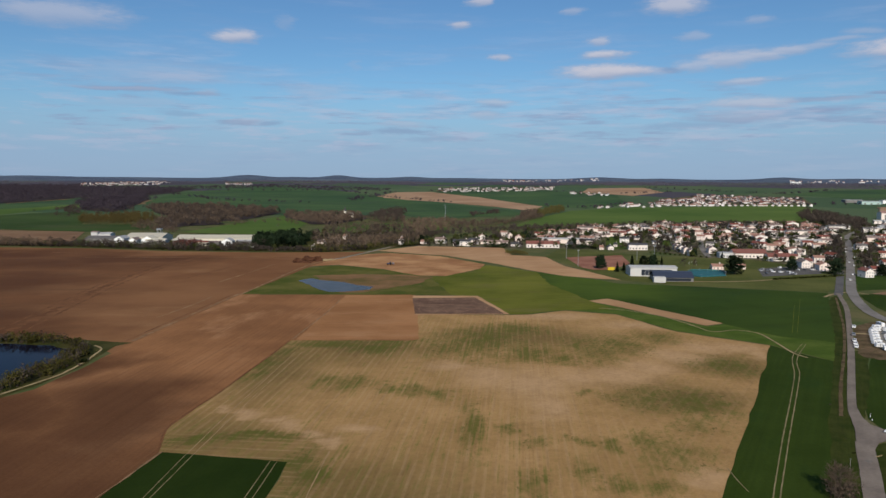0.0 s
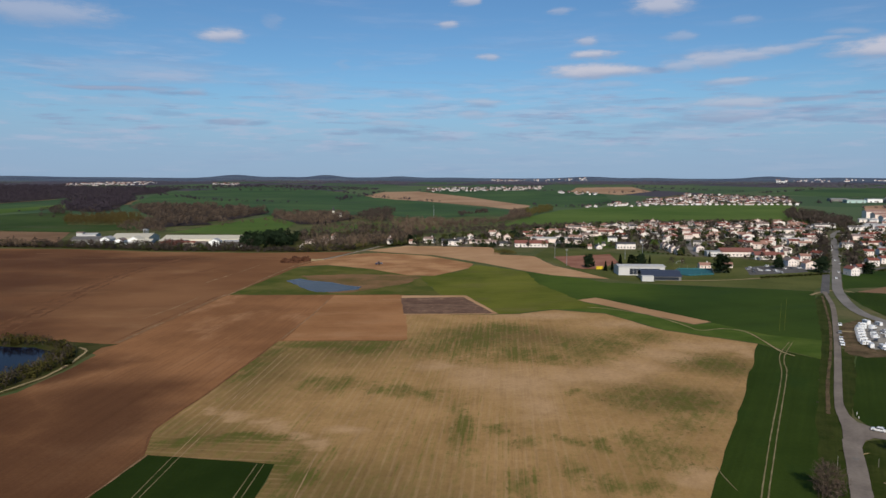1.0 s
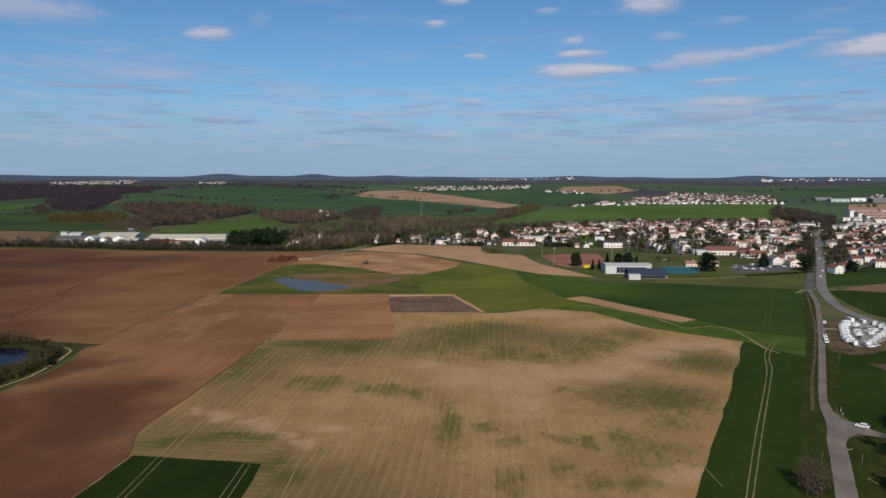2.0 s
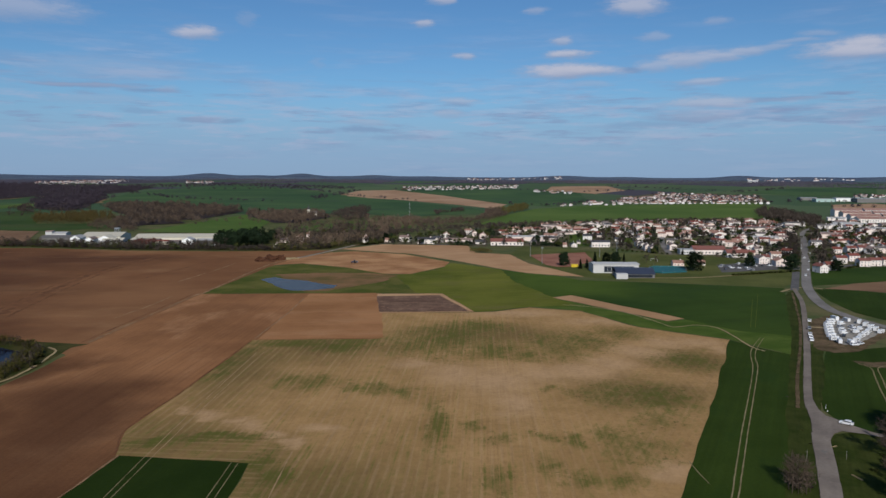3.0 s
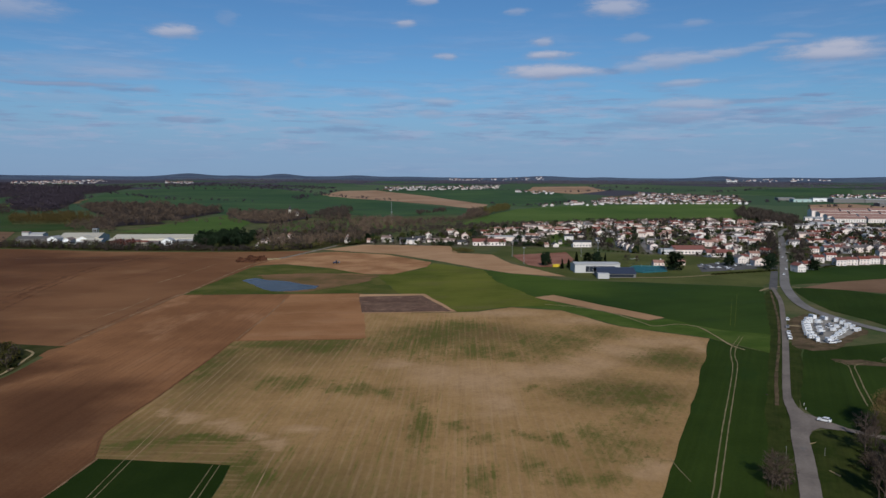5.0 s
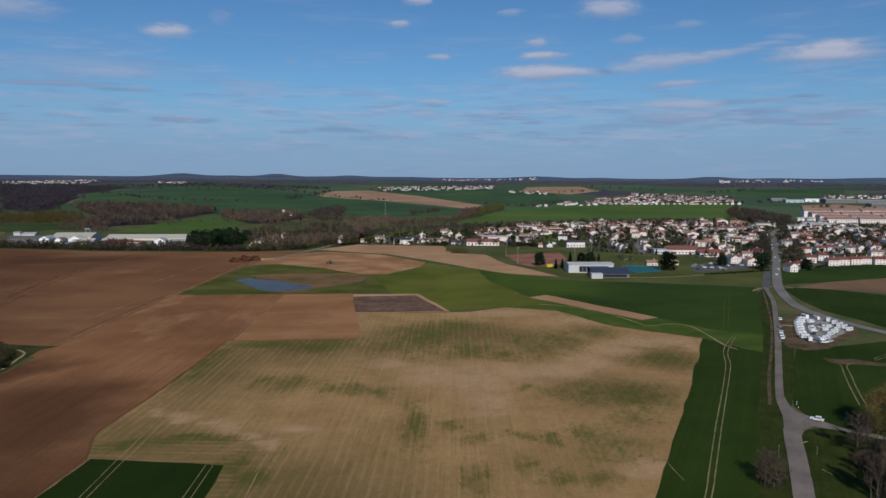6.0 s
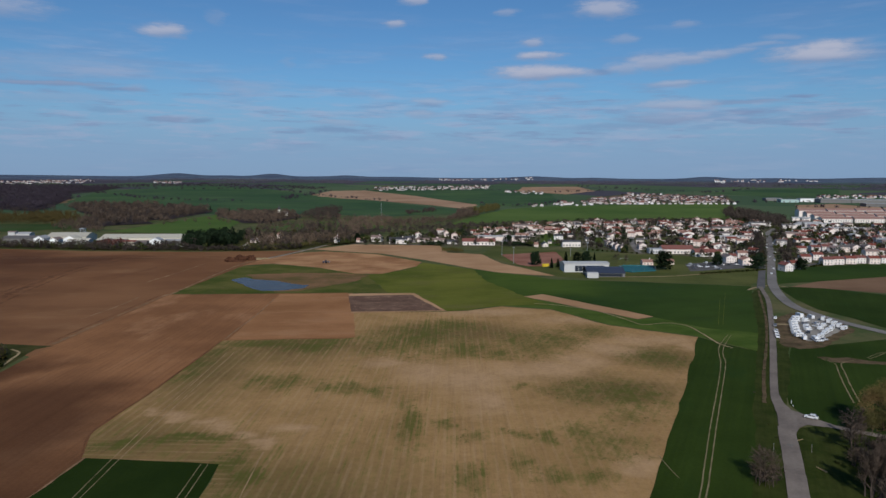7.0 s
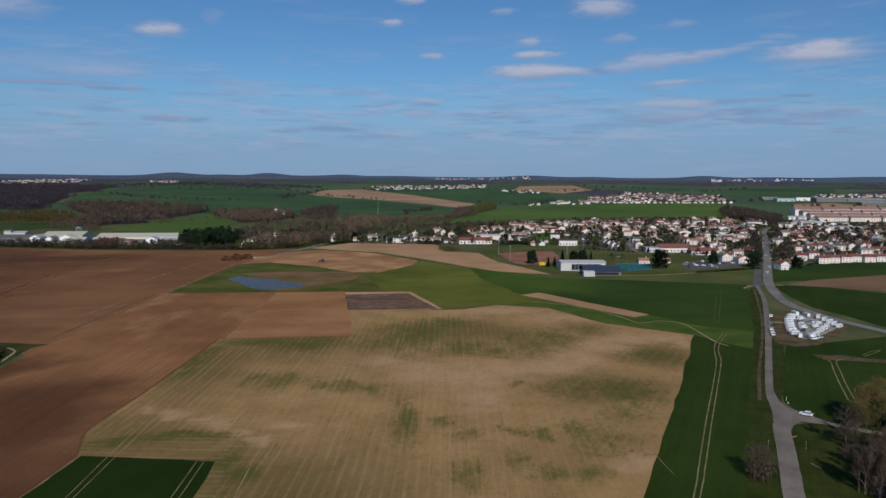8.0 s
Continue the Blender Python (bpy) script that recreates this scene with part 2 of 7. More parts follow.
def stubble_mat():
    """Thin young crop on pale soil: green where it took, bare sand where it did not, drill rows in two directions."""
    m, t, shader, place = base_mat("thin_crop_on_pale_soil", 0.95)
    warp = t.nodes.new("ShaderNodeCombineXYZ")
    plug(t, calc(t, "MULTIPLY", calc(t, "SUBTRACT", grain(t, place, 1 / 20, 5, 0.65), 0.5), 24.0), warp.inputs[0])
    plug(t, calc(t, "MULTIPLY", calc(t, "SUBTRACT", grain(t, place, 1 / 15, 5, 0.65), 0.5), 24.0), warp.inputs[1])
    bent = vec(t, "ADD", place, warp.outputs[0])
    green = spots(t, bent, wider((-76, 342, 26, 7), (-51, 337, 11, 13), (-41, 347, 14, 11), (-16, 342, 14, 26), (-1, 350, 16, 42), (18, 385, 15, 15), (21, 329, 16, 19), (36, 321, 16, 12), (52, 336, 15, 29), (68, 349, 16, 25), (88, 367, 15, 17)), 0.0)
    green = calc(t, "MAXIMUM", green, spots(t, bent, wider((-95, 287, 4, 10), (-94, 306, 4, 12), (-93, 325, 5, 12), (-53, 277, 8, 13), (-63, 278, 4, 8), (-37, 270, 5, 8), (-25, 268, 7, 7), (-15, 263, 5, 8), (-70, 215, 16, 4), (-52, 198, 4, 9), (-47, 184, 5, 10), (-4, 228, 4, 26), (-91, 211, 6, 5), (7, 228, 4, 6)), 0.0))
    green = calc(t, "MAXIMUM", green, calc(t, "MULTIPLY", spots(t, bent, wider((60, 261, 12, 15), (51, 262, 7, 8), (77, 255, 12, 21), (103, 312, 13, 18), (68, 234, 8, 10), (57, 210, 12, 17), (50, 215, 5, 11), (28, 194, 4, 7), (35, 185, 5, 6), (13, 185, 4, 10), (15, 215, 5, 6), (29, 217, 4, 5), (38, 216, 4, 8), (48, 187, 7, 8), (38, 269, 4, 5)), 0.0), 0.9))
    pale = spots(t, bent, ((-89, 239, 4, 4), (-80, 236, 6, 5), (-68, 231, 6, 5), (-61, 225, 6, 6), (-54, 217, 5, 6), (-47, 211, 4, 5), (-14, 304, 12, 11), (3, 288, 17, 22), (20, 279, 17, 28), (23, 250, 10, 20), (-39, 223, 7, 6)), 0.0)
    pale = calc(t, "MAXIMUM", pale, spots(t, bent, ((38, 290, 18, 17), (56, 294, 16, 18), (70, 306, 15, 17), (87, 328, 16, 18), (104, 346, 15, 15), (120, 347, 17, 13), (125, 334, 6, 11), (61, 192, 8, 8), (38, 421, 34, 13), (83, 398, 24, 12)), 0.0))
    north = grain(t, place, 1.0, 4, 0.68, (1 / 1.0, 1 / 60, 1), 2.6)
    slant = grain(t, place, 1.0, 4, 0.68, (1 / 1.0, 1 / 40, 1), 27)
    cross = grain(t, place, 1.0, 4, 0.66, (1 / 1.1, 1 / 30, 1), -42)
    parts = t.nodes.new("ShaderNodeSeparateXYZ")
    t.links.new(place, parts.inputs[0])
    east = calc(t, "MULTIPLY", ramp(t, parts.outputs[0], 10.0, 70.0), 0.9)
    skew = calc(t, "ADD", calc(t, "MULTIPLY", slant, 0.55), calc(t, "MULTIPLY", cross, 0.40))
    rows = calc(t, "ADD", calc(t, "MULTIPLY", north, calc(t, "SUBTRACT", 1.0, east)), calc(t, "MULTIPLY", skew, east))
    swath = grain(t, place, 1.0, 3, 0.6, (1 / 3.4, 1 / 120, 1), 2.6)
    mottle = grain(t, place, 1 / 26, 6, 0.68)
    fine = grain(t, place, 0.5, 6, 0.75)
    tufts = grain(t, place, 1 / 5, 8, 0.78, (1, 0.6, 1), 20)
    sand = mixed(t, ramp(t, mottle, 0.3, 0.7), (0.282, 0.169, 0.066), (0.388, 0.233, 0.098))
    olive = spots(t, bent, ((-88, 300, 30, 70), (-60, 335, 45, 40), (-88, 213, 38, 30), (-60, 185, 34, 40), (-30, 170, 40, 40), (75, 265, 30, 25), (108, 315, 26, 26), (20, 365, 50, 30)), 0.0)
    sand = mixed(t, calc(t, "MULTIPLY", olive, 0.75), sand, (0.128, 0.088, 0.032))
    worn = calc(t, "MAXIMUM", calc(t, "MULTIPLY", drill_lines(t, place, 2.9, 2.6, 0.0), calc(t, "SUBTRACT", 1.0, calc(t, "MULTIPLY", east, 0.6))), calc(t, "MULTIPLY", calc(t, "MULTIPLY", drill_lines(t, place, 4.3, 29, 0.0), east), 0.55))
    head = calc(t, "MULTIPLY", ramp(t, parts.outputs[1], 219.0, 213.0), ramp(t, parts.outputs[0], -46.0, -54.0))
    worn = calc(t, "ADD", calc(t, "MULTIPLY", worn, calc(t, "SUBTRACT", 1.0, head)), calc(t, "MULTIPLY", drill_lines(t, place, 3.0, 93, 0.0), head))
    sand = mixed(t, calc(t, "MULTIPLY", worn, 0.34), sand, (0.35, 0.235, 0.125))
    sand = mixed(t, calc(t, "MULTIPLY", pale, 0.80), sand, (0.425, 0.270, 0.142))
    took = calc(t, "MULTIPLY_ADD", green, 0.67, calc(t, "MULTIPLY", pale, -0.30))
    took = calc(t, "ADD", took, calc(t, "MULTIPLY", calc(t, "SUBTRACT", tufts, 0.5), 2.3))
    took = calc(t, "ADD", took, calc(t, "MULTIPLY", calc(t, "SUBTRACT", rows, 0.5), 2.3))
    took = calc(t, "ADD", took, calc(t, "MULTIPLY", calc(t, "SUBTRACT", swath, 0.5), 0.5))
    took = calc(t, "MULTIPLY_ADD", worn, -0.22, calc(t, "MULTIPLY_ADD", olive, 0.14, took))
    speck = calc(t, "MULTIPLY", ramp(t, grain(t, place, 0.55, 5, 0.7, (1, 0.55, 1), 12), 0.52, 0.62), ramp(t, calc(t, "ADD", green, calc(t, "MULTIPLY", olive, 0.35)), 0.10, 0.60))
    sprout = calc(t, "MAXIMUM", ramp(t, took, -0.08, 0.95, 0.0, 0.86), calc(t, "MULTIPLY", speck, 0.66))
    colour = mixed(t, sprout, sand, (0.072, 0.082, 0.015))
    calm = calc(t, "MULTIPLY_ADD", pale, -0.6, 1.0)
    streaks = calc(t, "MULTIPLY", calc(t, "ADD", calc(t, "MULTIPLY", calc(t, "SUBTRACT", rows, 0.5), 0.85), calc(t, "MULTIPLY", calc(t, "SUBTRACT", swath, 0.5), 0.30)), calm)
    value = calc(t, "ADD", calc(t, "ADD", streaks, 1.0), calc(t, "MULTIPLY", calc(t, "SUBTRACT", calc(t, "MULTIPLY_ADD", tufts, 0.6, calc(t, "MULTIPLY", fine, 0.4)), 0.5), 1.3))
    tint = t.nodes.new("ShaderNodeCombineXYZ")
    for socket in tint.inputs:
        t.links.new(value, socket)
    t.links.new(mixed(t, 1.0, colour, tint.outputs[0], "MULTIPLY"), shader.inputs["Base Color"])
    bumped(t, shader, calc(t, "ADD", rows, fine), 0.5, 0.12)
    return m


def paint_mat(name, colour, spread=0.12, rough=0.75, size=1.5, metal=0.0, stain=0.25, other=None):
    """Painted, rendered or tiled surface: each object a little different, with streaks and dirt."""
    m, t, shader, place = base_mat(name, rough, metal)
    own = t.nodes.new("ShaderNodeObjectInfo").outputs["Random"]
    first = mixed(t, own, colour, other) if other else mixed(t, 0.0, colour, colour)
    dirt = grain(t, place, 1 / size, 5, 0.65, (1, 1, 0.35))
    spot = grain(t, place, 6 / size, 4, 0.65)
    value = calc(t, "ADD", calc(t, "MULTIPLY_ADD", calc(t, "SUBTRACT", own, 0.5), spread * 2, 1.0), calc(t, "MULTIPLY", calc(t, "SUBTRACT", dirt, 0.55), stain))
    value = calc(t, "MULTIPLY_ADD", calc(t, "SUBTRACT", spot, 0.5), stain * 0.6, value)
    tint = t.nodes.new("ShaderNodeCombineXYZ")
    for socket in tint.inputs:
        t.links.new(value, socket)
    t.links.new(mixed(t, 1.0, first, tint.outputs[0], "MULTIPLY"), shader.inputs["Base Color"])
    bumped(t, shader, spot, 0.2, 0.02)
    return m


def plant_mat(name, colour, other, islands=True):
    """Twigs or leaves: every clump its own tone."""
    m, t, shader, place = base_mat(name, 0.85)
    own = t.nodes.new("ShaderNodeNewGeometry").outputs["Random Per Island"] if islands else t.nodes.new("ShaderNodeObjectInfo").outputs["Random"]
    t.links.new(mixed(t, calc(t, "MULTIPLY_ADD", own, 0.35, calc(t, "MULTIPLY", ramp(t, grain(t, place, 1 / 11, 3), 0.32, 0.68), 0.65)), colour, other), shader.inputs["Base Color"])
    return m


def water_mat(name, colour, rough):
    m, t, shader, place = base_mat(name, rough)
    t.links.new(mixed(t, ramp(t, grain(t, place, 1 / 12, 4), 0.35, 0.7), colour, tuple(c * 1.5 for c in colour)), shader.inputs["Base Color"])
    shader.inputs["Specular IOR Level"].default_value = 0.33
    shader.inputs["IOR"].default_value = 1.105
    bumped(t, shader, grain(t, place, 1.2, 4, 0.6, (1, 2.4, 1), 20), 0.25, 0.03)
    return m


def country_mat():
    """Open country far off: a patchwork of crops, meadow and bare woods, meadow close by. Distance haze is mixed into
    the far colours.
    """
    m, t, shader, place = base_mat("open_country", 0.95)
    bend = vec(t, "ADD", place, vec(t, "MULTIPLY", grain_vec(t, place, 1 / 160), (130, 130, 0)))
    cells = t.nodes.new("ShaderNodeTexVoronoi")
    cells.inputs["Scale"].default_value = 1 / 330
    t.links.new(bend, cells.inputs["Vector"])
    pick = t.nodes.new("ShaderNodeSeparateColor")
    t.links.new(cells.outputs["Color"], pick.inputs[0])
    kind = pick.outputs[0]
    # The purple-blue cast of these woods is haze put into the colour.
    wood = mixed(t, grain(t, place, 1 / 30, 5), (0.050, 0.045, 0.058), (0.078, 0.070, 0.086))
    crop = mixed(t, pick.outputs[1], (0.050, 0.086, 0.044), (0.084, 0.116, 0.056))
    crop = mixed(t, ramp(t, kind, 0.84, 0.86), crop, (0.20, 0.13, 0.07))
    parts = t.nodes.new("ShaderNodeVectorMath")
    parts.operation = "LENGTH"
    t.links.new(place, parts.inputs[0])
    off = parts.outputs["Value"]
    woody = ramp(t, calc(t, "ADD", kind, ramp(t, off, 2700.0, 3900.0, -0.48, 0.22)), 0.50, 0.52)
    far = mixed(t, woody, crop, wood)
    # From 3750 m out, blue distance haze is blended into the ground colour.
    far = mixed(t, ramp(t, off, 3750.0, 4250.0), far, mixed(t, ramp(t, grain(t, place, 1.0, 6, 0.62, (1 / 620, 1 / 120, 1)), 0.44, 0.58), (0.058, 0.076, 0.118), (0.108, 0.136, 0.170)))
    meadow = mixed(t, ramp(t, grain(t, place, 1 / 35, 6, 0.65), 0.35, 0.68), (0.058, 0.080, 0.026), (0.125, 0.110, 0.050))
    colour = mixed(t, ramp(t, off, 1350.0, 1600.0), meadow, far)
    speck = calc(t, "MULTIPLY_ADD", calc(t, "SUBTRACT", grain(t, place, 0.5, 5, 0.7), 0.5), 0.5, 1.0)
    tint = t.nodes.new("ShaderNodeCombineXYZ")
    for socket in tint.inputs:
        t.links.new(speck, socket)
    t.links.new(mixed(t, 1.0, colour, tint.outputs[0], "MULTIPLY"), shader.inputs["Base Color"])
    return m


def grain_vec(t, place, scale):
    n = t.nodes.new("ShaderNodeTexNoise")
    n.inputs["Scale"].default_value, n.inputs["Detail"].default_value = scale, 3
    t.links.new(place, n.inputs["Vector"])
    return vec(t, "SUBTRACT", n.outputs["Color"], (0.5, 0.5, 0.5))


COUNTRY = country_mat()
WORN = soil_mat("trampled_earth_and_grass", (0.070, 0.050, 0.026), (0.150, 0.102, 0.060), 9, 84, 1.2, 14, 0.4, stain=(0.034, 0.046, 0.010), stain_from=0.52)
LITTER = soil_mat("woodland_leaf_litter", (0.030, 0.024, 0.024), (0.056, 0.044, 0.042), 60, 78, 8, 30, 0.3)
# Left of this field is dimmed by shade painted into the soil colour.
SOIL_FAR = soil_mat("ploughed_soil_dry", (0.150, 0.067, 0.029), (0.220, 0.108, 0.049), 130, 84, 3.5, 70, 0.10, third=(0.240, 0.126, 0.060),
                    shade_crop_spots=((-420, 640, 150, 75), (-380, 520, 120, 90), (-290, 400, 60, 80), (-520, 720, 170, 70), (-360, 690, 120, 40), (-250, 350, 60, 30)), shade_crop_tone=(0.086, 0.038, 0.019))
# Near left corner: weaker light painted as darker soil spots.
SOIL_FRONT = soil_mat("ploughed_soil_red", (0.186, 0.085, 0.036), (0.290, 0.138, 0.060), 80, 2, 1.2, 110, 0.16, third=(0.330, 0.172, 0.084),
                      shade_crop_spots=((-150, 165, 75, 80), (-110, 165, 45, 60), (-175, 225, 40, 65), (-120, 215, 32, 60), (-130, 240, 40, 50), (-178, 290, 26, 45)), shade_crop_tone=(0.086, 0.038, 0.018), lines=(2.6, 0.30, (0.115, 0.052, 0.024)))
SOIL_PLOT = soil_mat("tilled_soil_orange_brown", (0.240, 0.112, 0.046), (0.345, 0.172, 0.076), 60, 84, 1.6, 80, 0.14, third=(0.33, 0.175, 0.084))
DAMP_MEADOW = soil_mat("damp_meadow_grass", (0.054, 0.070, 0.011), (0.116, 0.106, 0.027), 30, 80, 3, 50, 0.14, stain=(0.12, 0.085, 0.04), stain_from=0.60)
SOIL_ORANGE = soil_mat("rolled_soil_orange", (0.255, 0.122, 0.054), (0.42, 0.235, 0.112), 40, 82, 5, 140, 0.22)
SOIL_TAN = soil_mat("rolled_soil_tan", (0.330, 0.190, 0.096), (0.445, 0.270, 0.146), 70, 80, 4, 140, 0.16)
SOIL_BROWN = soil_mat("rolled_soil_brown", (0.150, 0.088, 0.050), (0.215, 0.130, 0.076), 70, 80, 4, 140, 0.16)
SOIL_DARK = soil_mat("turned_soil_dark", (0.105, 0.060, 0.042), (0.175, 0.108, 0.072), 12, 84, 1.2, 40, 0.4, stain=(0.225, 0.140, 0.088), stain_from=0.54)
WHEEL = soil_mat("wheel_worn_soil", (0.155, 0.130, 0.062), (0.250, 0.205, 0.110), 6, 0, 1.0, 6, 0.3)
STRAW = soil_mat("pressed_straw_soil", (0.25, 0.168, 0.084), (0.33, 0.220, 0.116), 6, 0, 1.0, 6, 0.25)
EARTH_PALE = soil_mat("bare_pale_earth", (0.25, 0.185, 0.10), (0.35, 0.27, 0.15), 20, 0, 1.2, 20, 0.15)
STUBBLE = stubble_mat()
WHEAT_DARK = soil_mat("young_wheat_dark", (0.013, 0.025, 0.003), (0.020, 0.034, 0.005), 40, 0, 1.1, 60, 0.16)
WHEAT_RIGHT = soil_mat("young_wheat", (0.019, 0.034, 0.004), (0.030, 0.049, 0.007), 60, 26, 1.4, 80, 0.2, third=(0.022, 0.042, 0.007))
OLIVE_CROP = soil_mat("young_crop_olive", (0.078, 0.092, 0.012), (0.136, 0.136, 0.022), 70, 70, 3, 120, 0.16, third=(0.118, 0.108, 0.030))
WHEAT_MID = soil_mat("young_wheat_far", (0.021, 0.042, 0.007), (0.038, 0.063, 0.010), 120, 70, 3, 140, 0.16, third=(0.026, 0.050, 0.012),
                     shade_crop_spots=((62, 545, 30, 80), (95, 530, 50, 45), (85, 575, 40, 35)), shade_crop_tone=(0.064, 0.096, 0.014))
ROUGH_GRASS = soil_mat("rough_dry_grass", (0.030, 0.036, 0.008), (0.064, 0.056, 0.019), 14, 24, 1.5, 16, 0.4, stain=(0.030, 0.040, 0.010), stain_from=0.55)
VERGE = soil_mat("verge_grass", (0.023, 0.034, 0.005), (0.043, 0.050, 0.011), 10, 25, 0.9, 22, 0.35, stain=(0.046, 0.044, 0.016), stain_from=0.62)
GRASS_STRIP = soil_mat("fresh_grass", (0.044, 0.076, 0.010), (0.080, 0.110, 0.020), 24, 70, 2, 40, 0.16, stain=(0.13, 0.115, 0.05), stain_from=0.66)
LAWN = soil_mat("sports_lawn", (0.060, 0.072, 0.018), (0.108, 0.110, 0.034), 60, 20, 4, 60, 0.10)
FAR_GREEN = soil_mat("far_wheat", (0.058, 0.100, 0.020), (0.094, 0.136, 0.032), 260, 78, 9, 400, 0.10)
# The extra blue in this green is distance haze in the base colour.
FAR_DEEP = soil_mat("far_wheat_deep", (0.034, 0.070, 0.030), (0.064, 0.106, 0.040), 320, 78, 9, 400, 0.14, third=(0.040, 0.060, 0.040))
FAR_MEADOW = soil_mat("far_meadow", (0.028, 0.052, 0.014), (0.050, 0.078, 0.022), 200, 78, 9, 300, 0.14, third=(0.060, 0.066, 0.028))
FAR_TAN = soil_mat("far_tan_soil", (0.275, 0.166, 0.098), (0.370, 0.238, 0.146), 220, 78, 9, 400, 0.10)
DAMP = soil_mat("damp_drowned_meadow", (0.105, 0.080, 0.026), (0.215, 0.118, 0.060), 26, 80, 4, 30, 0.15, third=(0.16, 0.10, 0.05))
GRAVEL = soil_mat("grey_gravel", (0.19, 0.175, 0.15), (0.30, 0.275, 0.24), 9, 0, 2, 6, 0.2)
LANE = soil_mat("worn_lane_asphalt", (0.150, 0.125, 0.106), (0.215, 0.180, 0.150), 14, 26, 1.2, 30, 0.16, stain=(0.15, 0.135, 0.12), stain_from=0.62)
ASPHALT = soil_mat("road_asphalt", (0.155, 0.142, 0.130), (0.220, 0.202, 0.184), 25, 20, 1.5, 40, 0.12)
ASPHALT_DARK = soil_mat("dark_asphalt", (0.085, 0.082, 0.082), (0.13, 0.122, 0.118), 18, 20, 1.5, 30, 0.15)
CLAY = soil_mat("red_clay", (0.22, 0.095, 0.062), (0.30, 0.145, 0.10), 25, 80, 2, 30, 0.12)
TURQUOISE = paint_mat("turquoise_court_paint", (0.024, 0.115, 0.128), 0.1, 0.7, 8, stain=0.3)
LAKE = water_mat("lake_water", (0.004, 0.004, 0.010), 0.10)
POND = water_mat("field_pond_water", (0.05, 0.042, 0.036), 0.22)
WALL_WHITE = paint_mat("house_render", (0.84, 0.79, 0.74), 0.12, 0.85, 2.0, stain=0.20, other=(0.68, 0.56, 0.49))
WALL_HALL = paint_mat("hall_cladding_white", (0.56, 0.55, 0.53), 0.18, 0.6, 4.0, stain=0.15)
TEAL_CLAD = paint_mat("hall_cladding_pale_teal", (0.36, 0.48, 0.44), 0.1, 0.6, 4.0, stain=0.15)
WHITE_CLAD = paint_mat("hall_cladding_bright_white", (0.82, 0.82, 0.80), 0.05, 0.6, 4.0, stain=0.1)
WALL_CREAM = paint_mat("hall_cladding_cream", (0.62, 0.57, 0.46), 0.06, 0.7, 4.0, stain=0.18)
WALL_GREY = paint_mat("hall_cladding_grey", (0.15, 0.143, 0.136), 0.25, 0.6, 4.0, stain=0.2)
ROOFS = {
    "red": paint_mat("roof_tiles_red", (0.235, 0.072, 0.052), 0.25, 0.85, 1.2, stain=0.4, other=(0.150, 0.066, 0.055)),
    "tan": paint_mat("roof_tiles_orange", (0.36, 0.205, 0.155), 0.18, 0.85, 1.2, stain=0.4, other=(0.27, 0.155, 0.120)),
    "grey": paint_mat("roof_tiles_grey", (0.145, 0.135, 0.13), 0.2, 0.8, 1.2, stain=0.4, other=(0.20, 0.14, 0.12)),
    "dark": paint_mat("roof_slate", (0.060, 0.058, 0.062), 0.2, 0.6, 1.2, stain=0.4),
    "pale": paint_mat("roof_sheet_pale", (0.36, 0.355, 0.35), 0.15, 0.6, 2.0, stain=0.3),
    "pinkish": paint_mat("roof_tiles_pinkish", (0.33, 0.20, 0.165), 0.15, 0.85, 1.2, stain=0.4, other=(0.25, 0.155, 0.13)),
    "cream": paint_mat("roof_sheet_cream", (0.50, 0.46, 0.37), 0.12, 0.7, 3.0, stain=0.35),
    "blue": paint_mat("roof_sheet_dark_blue", (0.034, 0.042, 0.066), 0.1, 0.5, 3.0, stain=0.3),
}
HOUSE_GLASS = paint_mat("house_window_glass", (0.13, 0.13, 0.14), 0.4, 0.2, 2.0)
GLASS = paint_mat("window_glass", (0.035, 0.042, 0.055), 0.3, 0.12, 2.0)
DOOR = paint_mat("door_paint", (0.16, 0.12, 0.10), 0.5, 0.6, 1.0)
BARK = paint_mat("bark", (0.095, 0.072, 0.056), 0.25, 0.95, 0.8, stain=0.6)
TWIGS = plant_mat("bare_twigs", (0.052, 0.037, 0.028), (0.130, 0.096, 0.071))
TWIGS_GREY = plant_mat("bare_twigs_grey", (0.036, 0.029, 0.024), (0.082, 0.064, 0.052))
TWIGS_OCHRE = plant_mat("budding_twigs", (0.052, 0.040, 0.014), (0.092, 0.070, 0.026))
TWIGS_OLIVE = plant_mat("olive_buds", (0.058, 0.054, 0.018), (0.112, 0.096, 0.034))
TWIGS_WARM = plant_mat("warm_bare_twigs", (0.088, 0.062, 0.043), (0.175, 0.125, 0.088))
TWIGS_DARK = plant_mat("dark_twigs", (0.024, 0.020, 0.017), (0.062, 0.050, 0.042))
BUDS = plant_mat("spring_buds", (0.085, 0.080, 0.022), (0.190, 0.105, 0.052))
WILLOW = plant_mat("willow_leaves", (0.034, 0.034, 0.009), (0.078, 0.066, 0.018))
LEAVES = plant_mat("shrub_leaves", (0.028, 0.038, 0.010), (0.065, 0.068, 0.022))
NEEDLES = plant_mat("conifer_needles", (0.009, 0.017, 0.009), (0.021, 0.033, 0.015))
REDLEAF = plant_mat("purple_leaves", (0.070, 0.026, 0.022), (0.120, 0.050, 0.036))
# Blue-purple tint on the hill trees is distance haze painted in.
HILL_WOOD_HAZE = plant_mat("hill_wood_haze", (0.072, 0.066, 0.088), (0.112, 0.102, 0.126))
